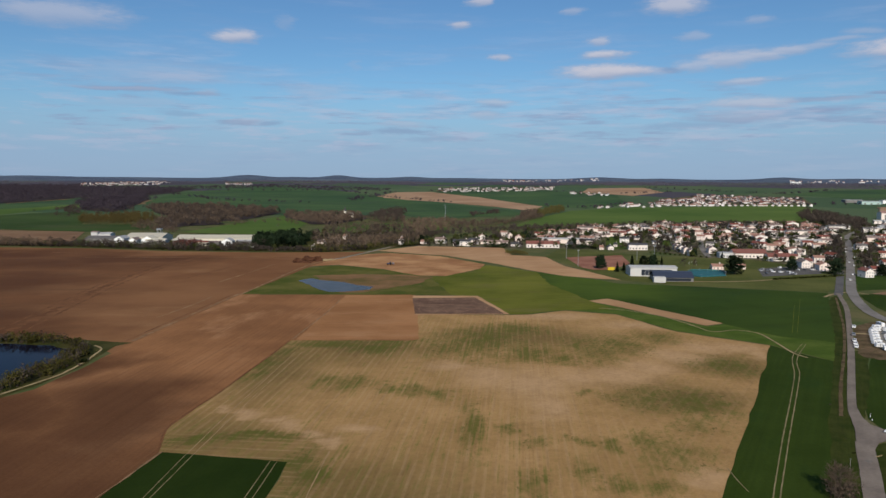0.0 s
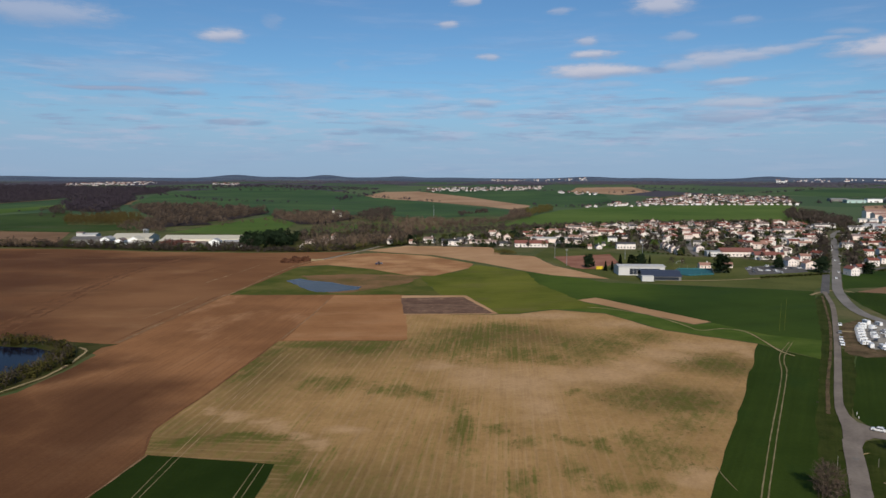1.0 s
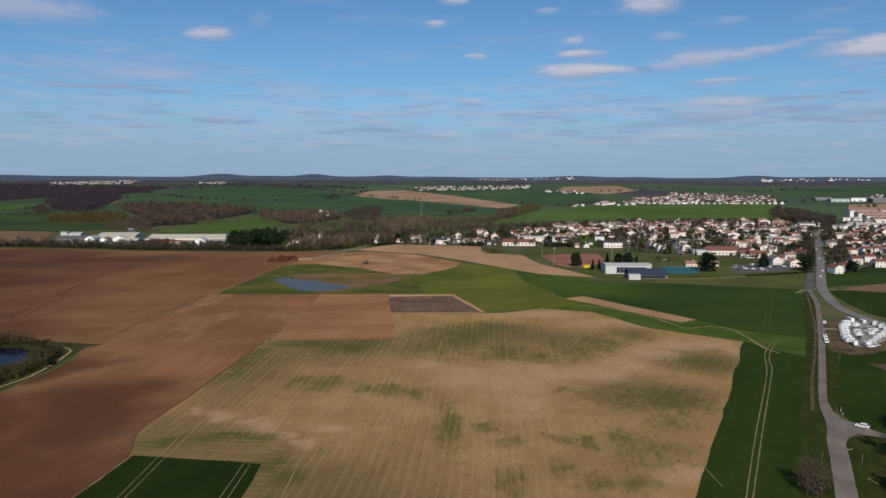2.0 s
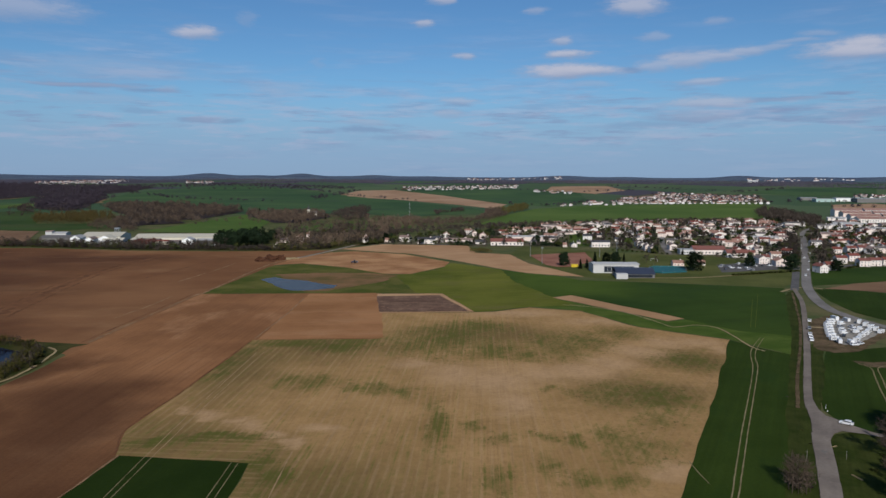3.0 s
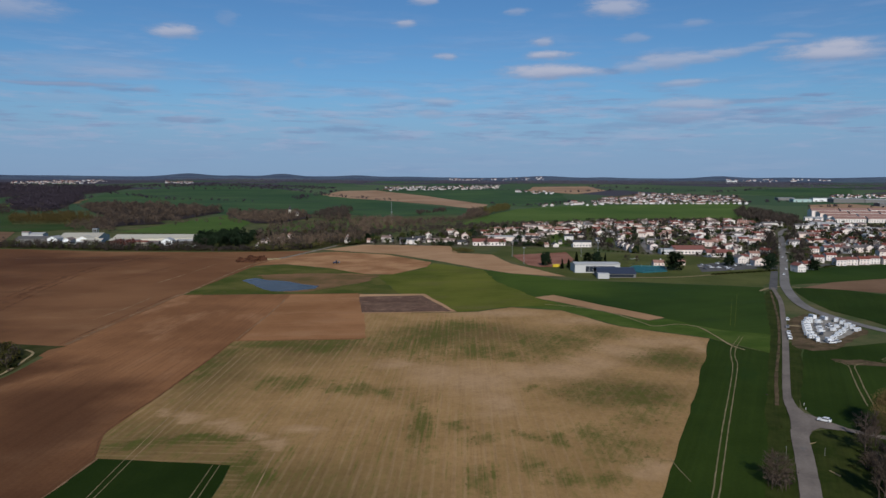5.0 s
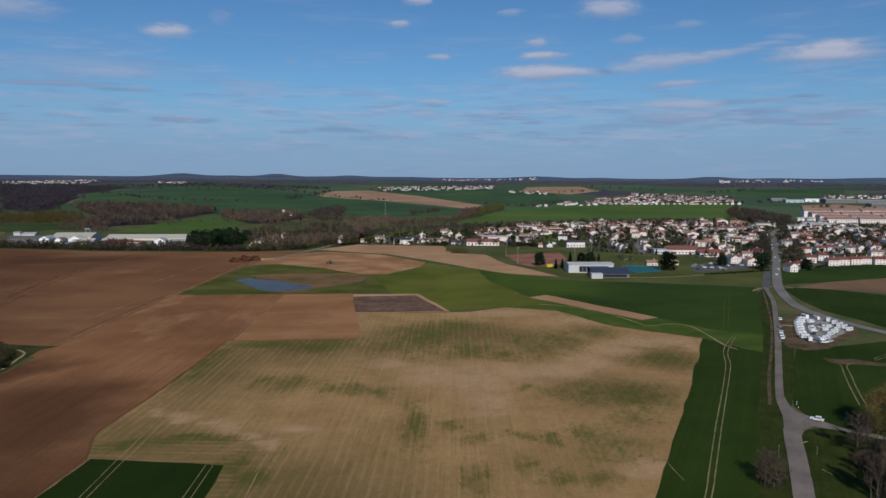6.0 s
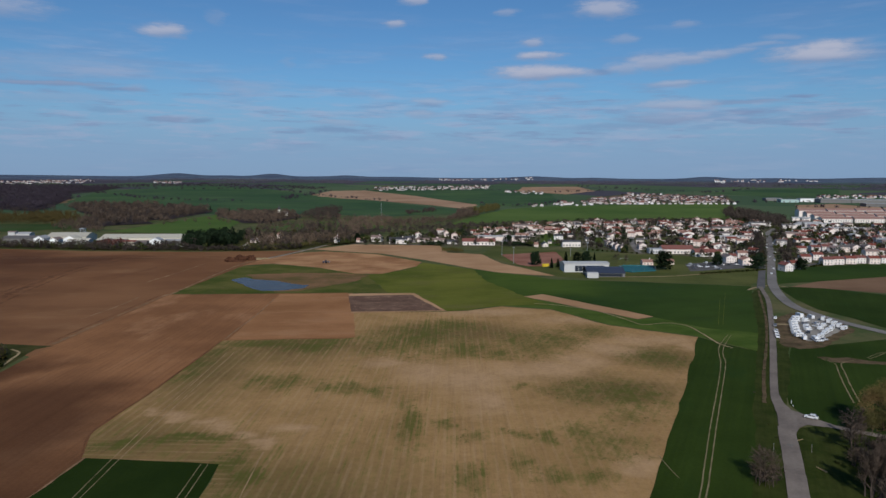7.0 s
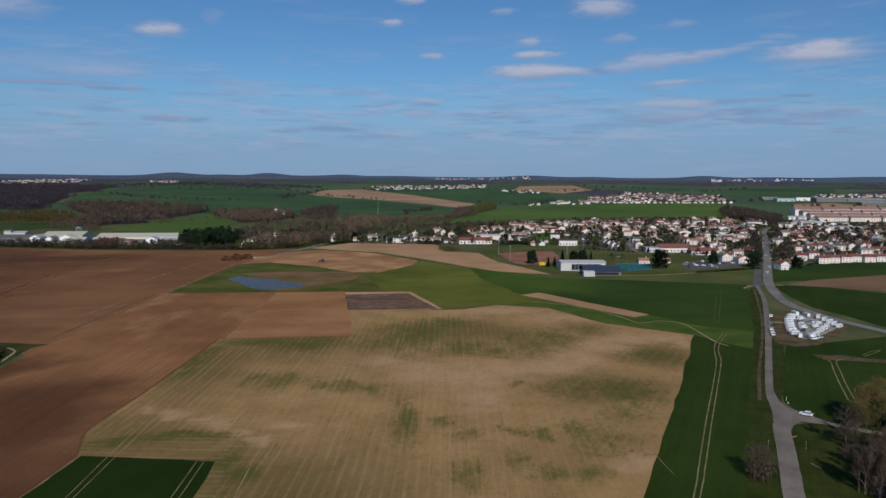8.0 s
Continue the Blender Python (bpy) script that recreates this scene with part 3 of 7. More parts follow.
# Brown twigs with some purple haze of distance put into the colour.
FAR_WOOD = plant_mat("far_wood_haze", (0.034, 0.028, 0.037), (0.060, 0.047, 0.057))
METAL = paint_mat("galvanised_metal", (0.42, 0.43, 0.44), 0.1, 0.45, 0.6, metal=0.7)
BODY_WHITE = paint_mat("vehicle_paint_white", (0.70, 0.70, 0.70), 0.06, 0.3, 2.0, stain=0.06)
BODY_GREY = paint_mat("vehicle_paint_mixed", (0.05, 0.06, 0.08), 0.4, 0.3, 2.0, other=(0.55, 0.55, 0.56))
RUBBER = paint_mat("tyre_rubber", (0.02, 0.02, 0.02), 0.1, 0.9, 0.3)
YELLOW = paint_mat("yellow_paint", (0.62, 0.45, 0.03), 0.1, 0.6, 1.0)
BLUE_PAINT = paint_mat("blue_paint", (0.028, 0.040, 0.080), 0.1, 0.4, 1.0)
WALL_FAR = plant_mat("far_house_render", (0.76, 0.73, 0.72), (0.50, 0.44, 0.40))
ROOF_FAR_RED = plant_mat("far_roofs_red", (0.23, 0.095, 0.075), (0.17, 0.080, 0.065))
ROOF_FAR_TAN = plant_mat("far_roofs_orange", (0.31, 0.18, 0.135), (0.21, 0.125, 0.10))
GARDEN = soil_mat("garden_ground", (0.050, 0.048, 0.020), (0.150, 0.122, 0.086), 16, 20, 5, 20, 0.4, stain=(0.052, 0.078, 0.016), stain_from=0.48)


# ---- the lie of the land ----
RISE = ((0, 0), (1150, 0), (1600, 5), (2200, 16), (3000, 34), (3600, 49), (4200, 64), (4700, 76), (7500, 76))
HILLS = ((-43, 5, 12), (-33, 3.2, 8), (-27, 2.5, 3), (-18.3, 1.7, 15), (-14.8, 1.4, 6), (-11.5, 1.4, 15), (-8.5, 1.2, 3), (-5.9, 1.5, 9), (-2, 2.4, 4), (8.9, 2.2, 9),
         (13.5, 1.5, 4), (21.7, 1.6, 11), (26, 2.2, 6), (33, 4, 10), (42, 5, 14))


def smooth(a, b, v):
    u = min(1.0, max(0.0, (v - a) / (b - a)))
    return u * u * (3 - 2 * u)


def land(x, y):
    """Height of the ground: flat farmland that climbs gently to a ring of low wooded hills."""
    d = math.hypot(x, y)
    z = 76.0
    for (a, za), (b, zb) in zip(RISE, RISE[1:]):
        if a <= d < b:
            z = za + (zb - za) * (d - a) / (b - a)
            break
    if d > 3900:
        turn = math.degrees(math.atan2(x, y))
        z += 1.35 * smooth(3900, 4650, d) * sum(h * math.exp(-((turn - c) / w) ** 2) for c, w, h in HILLS)
    return z


def steps(*runs):
    """Grid lines: runs of (from, to, step)."""
    return sorted({float(v) for a, b, s in runs for v in range(a, b + 1, s)})


GRID_X = steps((-4920, -1400, 80), (-1400, 1400, 40), (1400, 4920, 80))
GRID_Y = steps((-4900, -500, 200), (-500, 1100, 100), (1100, 2500, 40), (2500, 4900, 60))


def mesh_of(name, verts, faces):
    me = bpy.data.meshes.new(name)
    me.from_pydata(verts, [], faces)
    return me


def ground_sheet():
    wide = len(GRID_X)
    verts = [(x, y, land(x, y)) for y in GRID_Y for x in GRID_X]
    faces = [(j * wide + i, j * wide + i + 1, (j + 1) * wide + i + 1, (j + 1) * wide + i) for j in range(len(GRID_Y) - 1) for i in range(wide - 1)]
    me = mesh_of("ground", verts, faces)
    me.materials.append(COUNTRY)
    me.polygons.foreach_set("use_smooth", [True] * len(faces))
    return tagged(new("ground", me), "open farmland rising to low wooded hills", "ground", kind="structure")


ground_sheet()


def wavering(outline, gap, jitter, seed):
    """The outline with points added along its sides, a little off the line."""
    dice, out = random.Random(seed), []
    for (ax, ay), (bx, by) in zip(outline, outline[1:] + outline[:1]):
        n = max(1, int(math.hypot(bx - ax, by - ay) / gap))
        for k in range(n):
            out.append((ax + (bx - ax) * k / n + dice.uniform(-jitter, jitter) * (k > 0), ay + (by - ay) * k / n + dice.uniform(-jitter, jitter) * (k > 0)))
    return out


def field(name, outline, lift, material, label, category="field", gap=9.0, jitter=0.5):
    """A piece of ground in the plan, laid on the land."""
    far = max(math.hypot(*p) for p in outline) > 1100
    bm = bmesh.new()
    pts = wavering(list(outline), gap * (8 if far else 1), jitter * (6 if far else 1), int(abs(outline[0][0] * 10)))
    bm.faces.new([bm.verts.new((x, y, 0)) for x, y in pts])
    bmesh.ops.triangulate(bm, faces=bm.faces[:])
    if far:
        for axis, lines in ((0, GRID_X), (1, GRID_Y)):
            lo, hi = min(p[axis] for p in outline), max(p[axis] for p in outline)
            for v in lines:
                if lo < v < hi:
                    bmesh.ops.bisect_plane(bm, geom=bm.verts[:] + bm.edges[:] + bm.faces[:], plane_co=(v, v, 0), plane_no=(1 - axis, axis, 0))
    for v in bm.verts:
        v.co.z = land(v.co.x, v.co.y) + lift
    bmesh.ops.recalc_face_normals(bm, faces=bm.faces[:])
    if sum(f.normal.z for f in bm.faces) < 0:
        bmesh.ops.reverse_faces(bm, faces=bm.faces[:])
    me = bpy.data.meshes.new(name)
    bm.to_mesh(me)
    bm.free()
    me.materials.append(material)
    return tagged(new(name, me), label, category, kind="structure")


def curve_through(pts, gap=4.0):
    """Points along a smooth line through pts."""
    p = [Vector((*q, 0)) for q in pts]
    p = [p[0] * 2 - p[1]] + p + [p[-1] * 2 - p[-2]]
    out = []
    for a, b, c, d in zip(p, p[1:], p[2:], p[3:]):
        n = max(2, int((c - b).length / gap))
        for k in range(n):
            t = k / n
            out.append(0.5 * ((2 * b) + (c - a) * t + (2 * a - 5 * b + 4 * c - d) * t * t + (3 * b - a - 3 * c + d) * t ** 3))
    out.append(p[-2])
    return out


def ribbon(name, pts, width, lift, material, label, category="track", uneven=0.12, seed=1):
    dice, mid, verts = random.Random(seed), curve_through(pts), []
    for i, p in enumerate(mid):
        d = (mid[min(i + 1, len(mid) - 1)] - mid[max(i - 1, 0)]).normalized()
        side = Vector((d.y, -d.x, 0)) * width / 2
        for s in (-1, 1):
            q = p + side * s * (1 + dice.uniform(-uneven, uneven))
            verts.append((q.x, q.y, land(q.x, q.y) + lift))
    me = mesh_of(name, verts, [(2 * i, 2 * i + 1, 2 * i + 3, 2 * i + 2) for i in range(len(mid) - 1)])
    me.materials.append(material)
    return tagged(new(name, me), label, category, kind="structure")


DARK_SOIL = soil_mat("dark_reddish_soil", (0.108, 0.048, 0.023), (0.165, 0.078, 0.037), 20, 84, 2, 20, 0.4)
FAINT = soil_mat("trodden_soil", (0.18, 0.105, 0.055), (0.27, 0.165, 0.09), 15, 84, 2, 20, 0.3)
field("scrub_ground", [(-660, 800), (-560, 807), (-448, 797), (-346, 774), (-244, 771), (-181, 770), (-130, 792), (-70, 880), (-70, 1060), (-143, 1150), (-240, 1010), (-290, 900), (-480, 915), (-660, 870)], 0.04, ROUGH_GRASS, "rough dark scrub ground behind the field", "scrub")
field("field", [(-639.3, 791.1), (-552.7, 792.4), (-444.4, 789.2), (-343, 766.7), (-247.9, 763.3), (-181.5, 769.4), (-127.8, 780.4), (-149.7, 706.2), (-158.2, 636.9), (-153.9, 455.1), (-144.8, 297.8), (-205.1, 339.5), (-282.4, 337.6)], 0.05, SOIL_FAR, "bare brown ploughed field with faint drill lines")
field("field", [(-171, 337), (-167.8, 483.8), (-50.3, 493.1), (-34, 352), (-95.5, 347.6), (-97.4, 294.6), (-98.9, 256.6), (-101.6, 220.8), (-95.0, 199.6), (-96.5, 169.1), (-97, 150.7), (-142.1, 147.8), (-197.4, 212.7), (-176.1, 247.1), (-170.4, 258.2), (-169.2, 286.8)], 0.08, SOIL_FRONT, "reddish brown ploughed field beside the lake")
field("field", [(-95, 487.1), (-46.5, 490.9), (-32.3, 354.0), (-93.6, 348.9), (-93.9, 407.8)], 0.11, SOIL_PLOT, "orange brown tilled plot beside the sandy field", jitter=0.3)
field("meadow", [(-167.5, 486.3), (-158.2, 636.9), (-133.8, 656), (-88.3, 630.7), (-44.9, 586.2), (-22.1, 492.9), (-50.3, 493.1)], 0.09, DAMP_MEADOW, "olive green meadow round a flooded hollow", "meadow")
field("field", [(-158.7, 645.2), (-149.7, 706.2), (-124, 757), (-101.7, 770.7), (-45, 741.8), (0.4, 676.5), (-3.6, 642), (-31.2, 590.8), (-54.7, 592.3), (-88.3, 630.7), (-134.7, 660.3)], 0.11, SOIL_ORANGE, "orange brown tilled field with a darker hollow")
field("field", [(-118.6, 793.7), (-78.6, 851.3), (21.4, 839.6), (28.3, 759.5), (62.6, 746), (74.1, 665.3), (93.5, 622.9), (109.4, 579.1), (92.4, 584.2), (66.8, 599), (45.5, 626.4), (6.9, 686.2), (-39.5, 747.8), (-96.4, 777.2)], 0.12, SOIL_TAN, "pale tan bare field below the village")
field("field", [(-22.1, 492.9), (-44.9, 586.2), (-31.2, 590.8), (-3.5, 637.9), (1.5, 672.1), (45.2, 622.6), (50.5, 546.6), (70.2, 477), (81.1, 444.8), (49.8, 442.4), (28.1, 427.6), (12.2, 424.6), (-4.5, 489.5)], 0.11, OLIVE_CROP, "olive green young crop beside the pond meadow", gap=7, jitter=1.3)
field("field", [(42.8, 622.4), (91.3, 577.6), (101.5, 559.7), (162.1, 547), (244.2, 524), (174.4, 363.4), (152, 374.7), (133.3, 405.2), (82.2, 482.4), (67.4, 470.2), (47.9, 540.6)], 0.10, WHEAT_MID, "dark green young wheat with faint tramlines")
field("field", [(69.1, 476.9), (83, 487), (133.8, 406.8), (122.4, 399.7)], 0.16, SOIL_TAN, "narrow strip of bare tan soil between crops")
field("meadow", [(49.8, 442.4), (69.9, 474.7), (121.9, 398.2), (134.8, 405.3), (173.8, 362.1), (155.5, 324.1), (139.5, 354.7), (102.8, 383.5), (78.8, 431.5)], 0.08, GRASS_STRIP, "bright green grass strip with a worn track", "meadow")
field("field", [(-40.8, 422.4), (12.2, 422.8), (28, 425.8), (49.6, 440.4), (78.4, 429.7), (102.4, 382), (140, 352.4), (104.7, 273.6), (80.4, 221.3), (66.1, 190.8), (61.1, 179.4), (51.7, 156.5), (-53, 149.7), (-54.6, 171.9), (-55.6, 195.2), (-95.2, 200.0), (-102.6, 220.8), (-99.9, 256.6), (-98.4, 294.6), (-96.5, 347.5), (-34.4, 355.8)], 0.07, STUBBLE, "pale sandy field with patchy thin green crop", jitter=0.8)
field("field", [(-48.6, 489), (-4.5, 491.5), (15.5, 425.2), (-40.6, 419.6)], 0.12, SOIL_TAN, "pale earth margin round a dark plot")
field("field", [(-48.1, 479), (-6, 484.6), (12.3, 426.4), (-40.8, 422.4)], 0.17, SOIL_DARK, "small plot of dark turned soil")
field("field", [(-94.1, 199.9), (-55.5, 194.8), (-54.6, 171.9), (-52.8, 148.5), (-103.2, 145.2), (-96.3, 168.8)], 0.13, WHEAT_DARK, "dark green young wheat with pale tramlines")
field("field", [(139.3, 353.5), (155, 324), (129.9, 271.7), (87.6, 181.2), (76.6, 158.1), (51.4, 156.4), (60.7, 179.4), (65.6, 190.8), (79.8, 221.3), (104.1, 273.5)], 0.12, WHEAT_RIGHT, "green young wheat beside the lane", jitter=0.8)
field("meadow", [(62.6, 746), (86.5, 838.9), (188.7, 757.3), (267.7, 738.2), (310.4, 652.7), (280.8, 580.5), (245.4, 526.6), (162.9, 549.9), (108.8, 575.8), (90.3, 634.1)], 0.05, LAWN, "green grass below the village and sports ground", "meadow")
field("field", [(174.7, 330.3), (188.9, 332.5), (235.1, 349.1), (250.9, 299.8), (167.8, 197.6), (146.3, 213.9), (134.2, 223.5), (128.9, 230.9), (129.9, 244.9), (152.5, 291.8)], 0.10, WHEAT_RIGHT, "green young wheat east of the lane")
field("bare_ground", [(177.0, 312.7), (183.0, 310.5), (190.5, 311.5), (193.8, 307.4), (207, 301.5), (216, 295), (214, 293), (201, 297), (190.2, 300.6), (185.9, 301.6), (180.2, 302.6), (177.3, 308.6)], 0.16, WORN, "worn brown turning place in the wheat", "bare ground", 3, 0.9)
field("meadow", [(260.6, 513.6), (279.6, 527.5), (321.2, 485.2), (366.9, 442.5), (250.9, 299.8), (249.3, 370.8), (247.3, 402.2), (242.4, 429.2), (247.8, 466.6)], 0.08, WHEAT_RIGHT, "green field beside the main road", "meadow")
field("field", [(272.4, 521.9), (308.4, 548.4), (385.4, 578), (523.8, 635.5), (370.2, 446.6), (327.7, 490.1), (293.3, 513.6)], 0.12, SOIL_BROWN, "strip of bare brown soil beside the road")
field("field", [(271, 536.3), (313.5, 625.8), (355.2, 642.5), (448.6, 674.3), (588.7, 715.3), (520.4, 631.3), (385.4, 578), (308.4, 548.4)], 0.10, WHEAT_MID, "green young wheat below the terraced houses")
field("verge", [(236, 503), (250.6, 516.3), (226.4, 460), (172.4, 344.7), (131.5, 259.9), (123, 239.9), (114.8, 217.6), (92.7, 168.9), (82.2, 147.4), (63.7, 147.9), (77, 169.2), (102.6, 217.8), (137.7, 292.1), (161.2, 344.8)], 0.05, VERGE, "rough dry grass verge along the lane", "verge", 5, 0.8)
field("verge", [(117, 217.5), (122, 221.6), (130.6, 223.6), (138.1, 214.6), (152.7, 204.6), (118.7, 146.5), (83.4, 147.4), (99, 179.5)], 0.06, VERGE, "rough grass bank under bare trees", "verge", 5, 0.8)
field("verge", [(127.3, 252.9), (123.3, 235.1), (159.6, 301.1), (179.8, 344.6), (173, 344.7)], 0.13, VERGE, "rough grass verge at the lane's bend", "verge", 5, 0.5)
field("bank", [(-316.7, 342.9), (-243.3, 344.3), (-203.8, 342.1), (-187.9, 339.5), (-171, 337), (-175.6, 329.5), (-173.5, 312.9), (-171.2, 296.9), (-170.7, 277.1), (-172.7, 261.8), (-176.1, 247.1), (-197, 210.2)], 0.10, ROUGH_GRASS, "rough grassy bank round the lake", "bank", 6, 0.8)
field("water", [(-302.7, 327.4), (-233.4, 330), (-207, 328.4), (-193.9, 321.3), (-186.7, 301.7), (-187.9, 285.5), (-187.1, 263), (-208.5, 223)], 0.14, LAKE, "dark blue lake water", "lake", 6, 0.8)
field("water", [(131.2, 195), (147.9, 198), (118.7, 146.5), (98.9, 147)], 0.14, LAKE, "dark pond water under bare trees", "pond", 4, 0.5)
field("mud", [(-140.3, 585.2), (-102.5, 595.4), (-64.4, 595.1), (-42.3, 583), (-48.7, 550.4), (-65.4, 525.8), (-82.7, 503.1), (-102.1, 499), (-122.9, 547.4)], 0.13, DAMP, "brown drowned ground round the pond", "mud", 4, 2.2)
field("water", [(-145.6, 554.9), (-138.1, 568.4), (-129.6, 559.4), (-107.7, 548.7), (-95.6, 534.8), (-81.6, 527.3), (-82.3, 513.6), (-98.6, 501.8), (-110.5, 500.8), (-122.1, 515.8)], 0.17, POND, "shallow pond in a field hollow reflecting sky", "pond", 5, 1.0)
field("gravel_yard", [(196, 388), (205.4, 405.1), (219.3, 417.3), (228, 416), (234, 410), (233, 388), (228, 368), (207.1, 346.5), (189.2, 329.9), (177.3, 327.8), (172.9, 332.4), (173.4, 339.5), (183, 360)], 0.135, WORN, "brown muddy margin of the vehicle yard", "yard", 5, 1.2)
field("gravel_yard", [(209, 400), (218, 410), (229, 408), (228.7, 391.7), (225, 371.6), (211.7, 359.5), (197.2, 344.6), (189.8, 343.7), (190.5, 352)], 0.17, GRAVEL, "grey gravel yard for parked campers", "yard", 5, 0.6)
ribbon("track", [(192.5, 386), (197.5, 384.1), (204, 382.6)], 2.6, 0.19, EARTH_PALE, "pale entrance to the vehicle yard", uneven=0.4)
field("sports_pitch", [(82.5, 742.4), (144.7, 770), (139, 693.1), (111.5, 643.7), (96.4, 642.5), (88.6, 658.1)], 0.12, CLAY, "red clay sports pitch", "pitch", 12, 0.2)
field("sports_court", [(176.2, 633.7), (183.4, 645.9), (209.8, 644.2), (201.2, 610.2), (177.8, 601.3), (171.4, 607.7)], 0.14, TURQUOISE, "turquoise painted sports court", "court", 12, 0.05)
field("car_park", [(245.9, 663.3), (309.2, 694.4), (288.9, 631.9), (230.8, 609.2)], 0.12, ASPHALT_DARK, "grey asphalt car park", "car park", 12, 0.1)
for outline, material, label in (
        ([(44.1, 1197.3), (114.7, 1448.4), (195.7, 1665.4), (349.7, 1805), (784.8, 1908.6), (791.1, 1856.6), (707.1, 1477.5), (623.7, 1365.6), (433.5, 1342.9), (273.5, 1305.2)], FAR_GREEN, "broad green wheat field behind the village"),
        ([(-1024.5, 2306.8), (-1042.4, 2638.2), (-906.9, 3041.3), (-561.6, 2772.8), (-274.1, 2217.8), (-155.5, 2033.3), (55.4, 1696.5), (86.1, 1537.9), (-83.8, 1378.6), (-181.9, 1470.5), (-324.6, 1381.3), (-407.4, 1439.2), (-569.5, 1566.4), (-697.8, 1539.6), (-881, 1829.9)], FAR_DEEP, "broad deep green fields on the far slope"),
        ([(-442.2, 1028.8), (-410.6, 1336.2), (-394.7, 1478.8), (-308.3, 1247.5), (-279.7, 1045.7), (-319.7, 998.9)], FAR_GREEN, "bright green field behind the factory halls"),
        ([(-246.9, 1049.1), (-232.7, 1144.8), (-158.4, 1280.1), (-59.5, 1319.8), (-59, 1115.5), (-181.1, 1056)], FAR_GREEN, "small green field among the trees"),
        ([(-785.6, 906), (-951.7, 1099.5), (-930.5, 1340), (-910.1, 1413.6), (-844.9, 1485.7), (-662, 1153.6), (-551.4, 1172), (-494.6, 1109), (-574.6, 1022.6), (-729.4, 1048.4)], FAR_MEADOW, "green fields beside the plantation"),
        ([(-1239.5, 1435), (-1171.9, 1690.2), (-1151.9, 1999.8), (-1142.2, 2072.7), (-1003.3, 1740.6), (-1037.3, 1495)], FAR_DEEP, "narrow green field below the woods"),
        ([(-209, 2732.9), (-19, 2981.9), (325.8, 2786), (454.4, 2551.8), (379.6, 1960.7), (246.3, 1753.9), (145.4, 1841.9), (-14.6, 2322.7)], FAR_DEEP, "green field below a distant village"),
        ([(1002.9, 2534.7), (1332.8, 2841.1), (1720.3, 2937.8), (1306, 2226.9), (1090.7, 2251.6)], FAR_DEEP, "distant green hillside field"),
        ([(-700.1, 806.5), (-838.8, 968), (-716.4, 1029.6), (-582.4, 1021.4), (-492.7, 826.3)], SOIL_BROWN, "brown field behind the hedge"),
        ([(-1082.8, 1252.4), (-1091.1, 1401.4), (-1020.7, 1586.6), (-1003.3, 1740.6), (-940.9, 1655.6), (-951.3, 1478.1), (-940.2, 1354)], FAR_GREEN, "pale green strip field"),
        ([(-361.8, 2274.1), (-328.9, 2662.7), (-209, 2732.9), (-14.6, 2322.7), (145.4, 1841.9), (105.6, 1659.1), (31, 1807.7), (-123.9, 2037.4)], FAR_TAN, "long bare tan field on the slope"),
        ([(361.9, 2736.4), (437.7, 3131.6), (688.9, 3194.1), (663.9, 2739.9), (495.7, 2467.9)], FAR_TAN, "distant tan field on a hill"),
        ([(946.7, 1809.4), (1073.5, 1851.9), (1121.1, 1560.1), (1022.9, 1422.3), (897, 1524.2), (844, 1587.3)], FAR_TAN, "bare brown ground behind long roofs")):
    field("field", outline, 0.5, material, label)

for off, wide in ((0, 4.5), (7.5, 1.6), (-6.5, 1.4)):
    ribbon("track", [(-246 + off, 350), (-263 + off, 429.7), (-281.7 + off, 525.4), (-293 + off, 618.7), (-284.9 + off, 719.6)], wide, 0.12, DARK_SOIL, "reddish worked line across the ploughed field", uneven=0.9, seed=int(9 + off))
for off, wide, stuff in ((0, 1.5, FAINT), (-3.2, 0.9, DARK_SOIL)):
    ribbon("track", [(-173 + off, 340), (-172 + off, 398.6), (-169.7 + off, 486.5)], wide, 0.125, stuff, "worn edge between two ploughed fields", uneven=0.9, seed=int(20 + off))
for k, (ax, ay, bx, by) in enumerate(((-188, 400, -184, 476), (-238, 560, -225, 690), (-205, 540, -196, 660), (-460, 742, -250, 735), (-400, 700, -200, 712))):
    ribbon("track", [(ax, ay), ((ax + bx) / 2 + 1.5, (ay + by) / 2), (bx, by)], 0.9 + 0.25 * (k % 3), 0.125, FAINT if k % 2 == 0 or k > 2 else DARK_SOIL, "faint machine line in the ploughed field", uneven=0.9, seed=30 + k)
ribbon("track", [(-95.5, 350), (-94.2, 412.7), (-95, 470)], 0.8, 0.16, FAINT, "faint pale line in the tilled plot", uneven=0.8, seed=41)
ribbon("track", [(-95.8, 346.3), (-97.6, 294.6), (-99.1, 256.6), (-101.7, 221.5), (-95.4, 200.4)], 0.5, 0.15, DARK_SOIL, "dark furrow along the edge of the ploughed field", uneven=0.9, seed=3)
ribbon("track", [(-94.3, 200.4), (-95.6, 183.2), (-97, 169.4), (-97.6, 151.2)], 0.5, 0.16, FAINT, "pale trodden edge of the ploughed field", uneven=0.8, seed=5)
ribbon("track", [(-167.8, 483.8), (-162.3, 653.5), (-144.1, 706.7), (-125.9, 768.5), (-105.2, 848.7)], 1.8, 0.14, FAINT, "faint pale path between ploughed fields", uneven=0.6)
ribbon("track", [(-162.9, 690.2), (-145.1, 711.7), (-126.8, 774.4), (-109.6, 841.2)], 3.2, 0.2, GRAVEL, "grey gravel farm track")
ribbon("track", [(-179.8, 246.2), (-178.9, 251.1), (-175.1, 265.4), (-172.6, 280.4), (-174, 299.6), (-176.6, 312.7), (-179.2, 323.5), (-186.1, 329.9)], 1.3, 0.18, EARTH_PALE, "pale worn path along the lake bank", uneven=0.4)
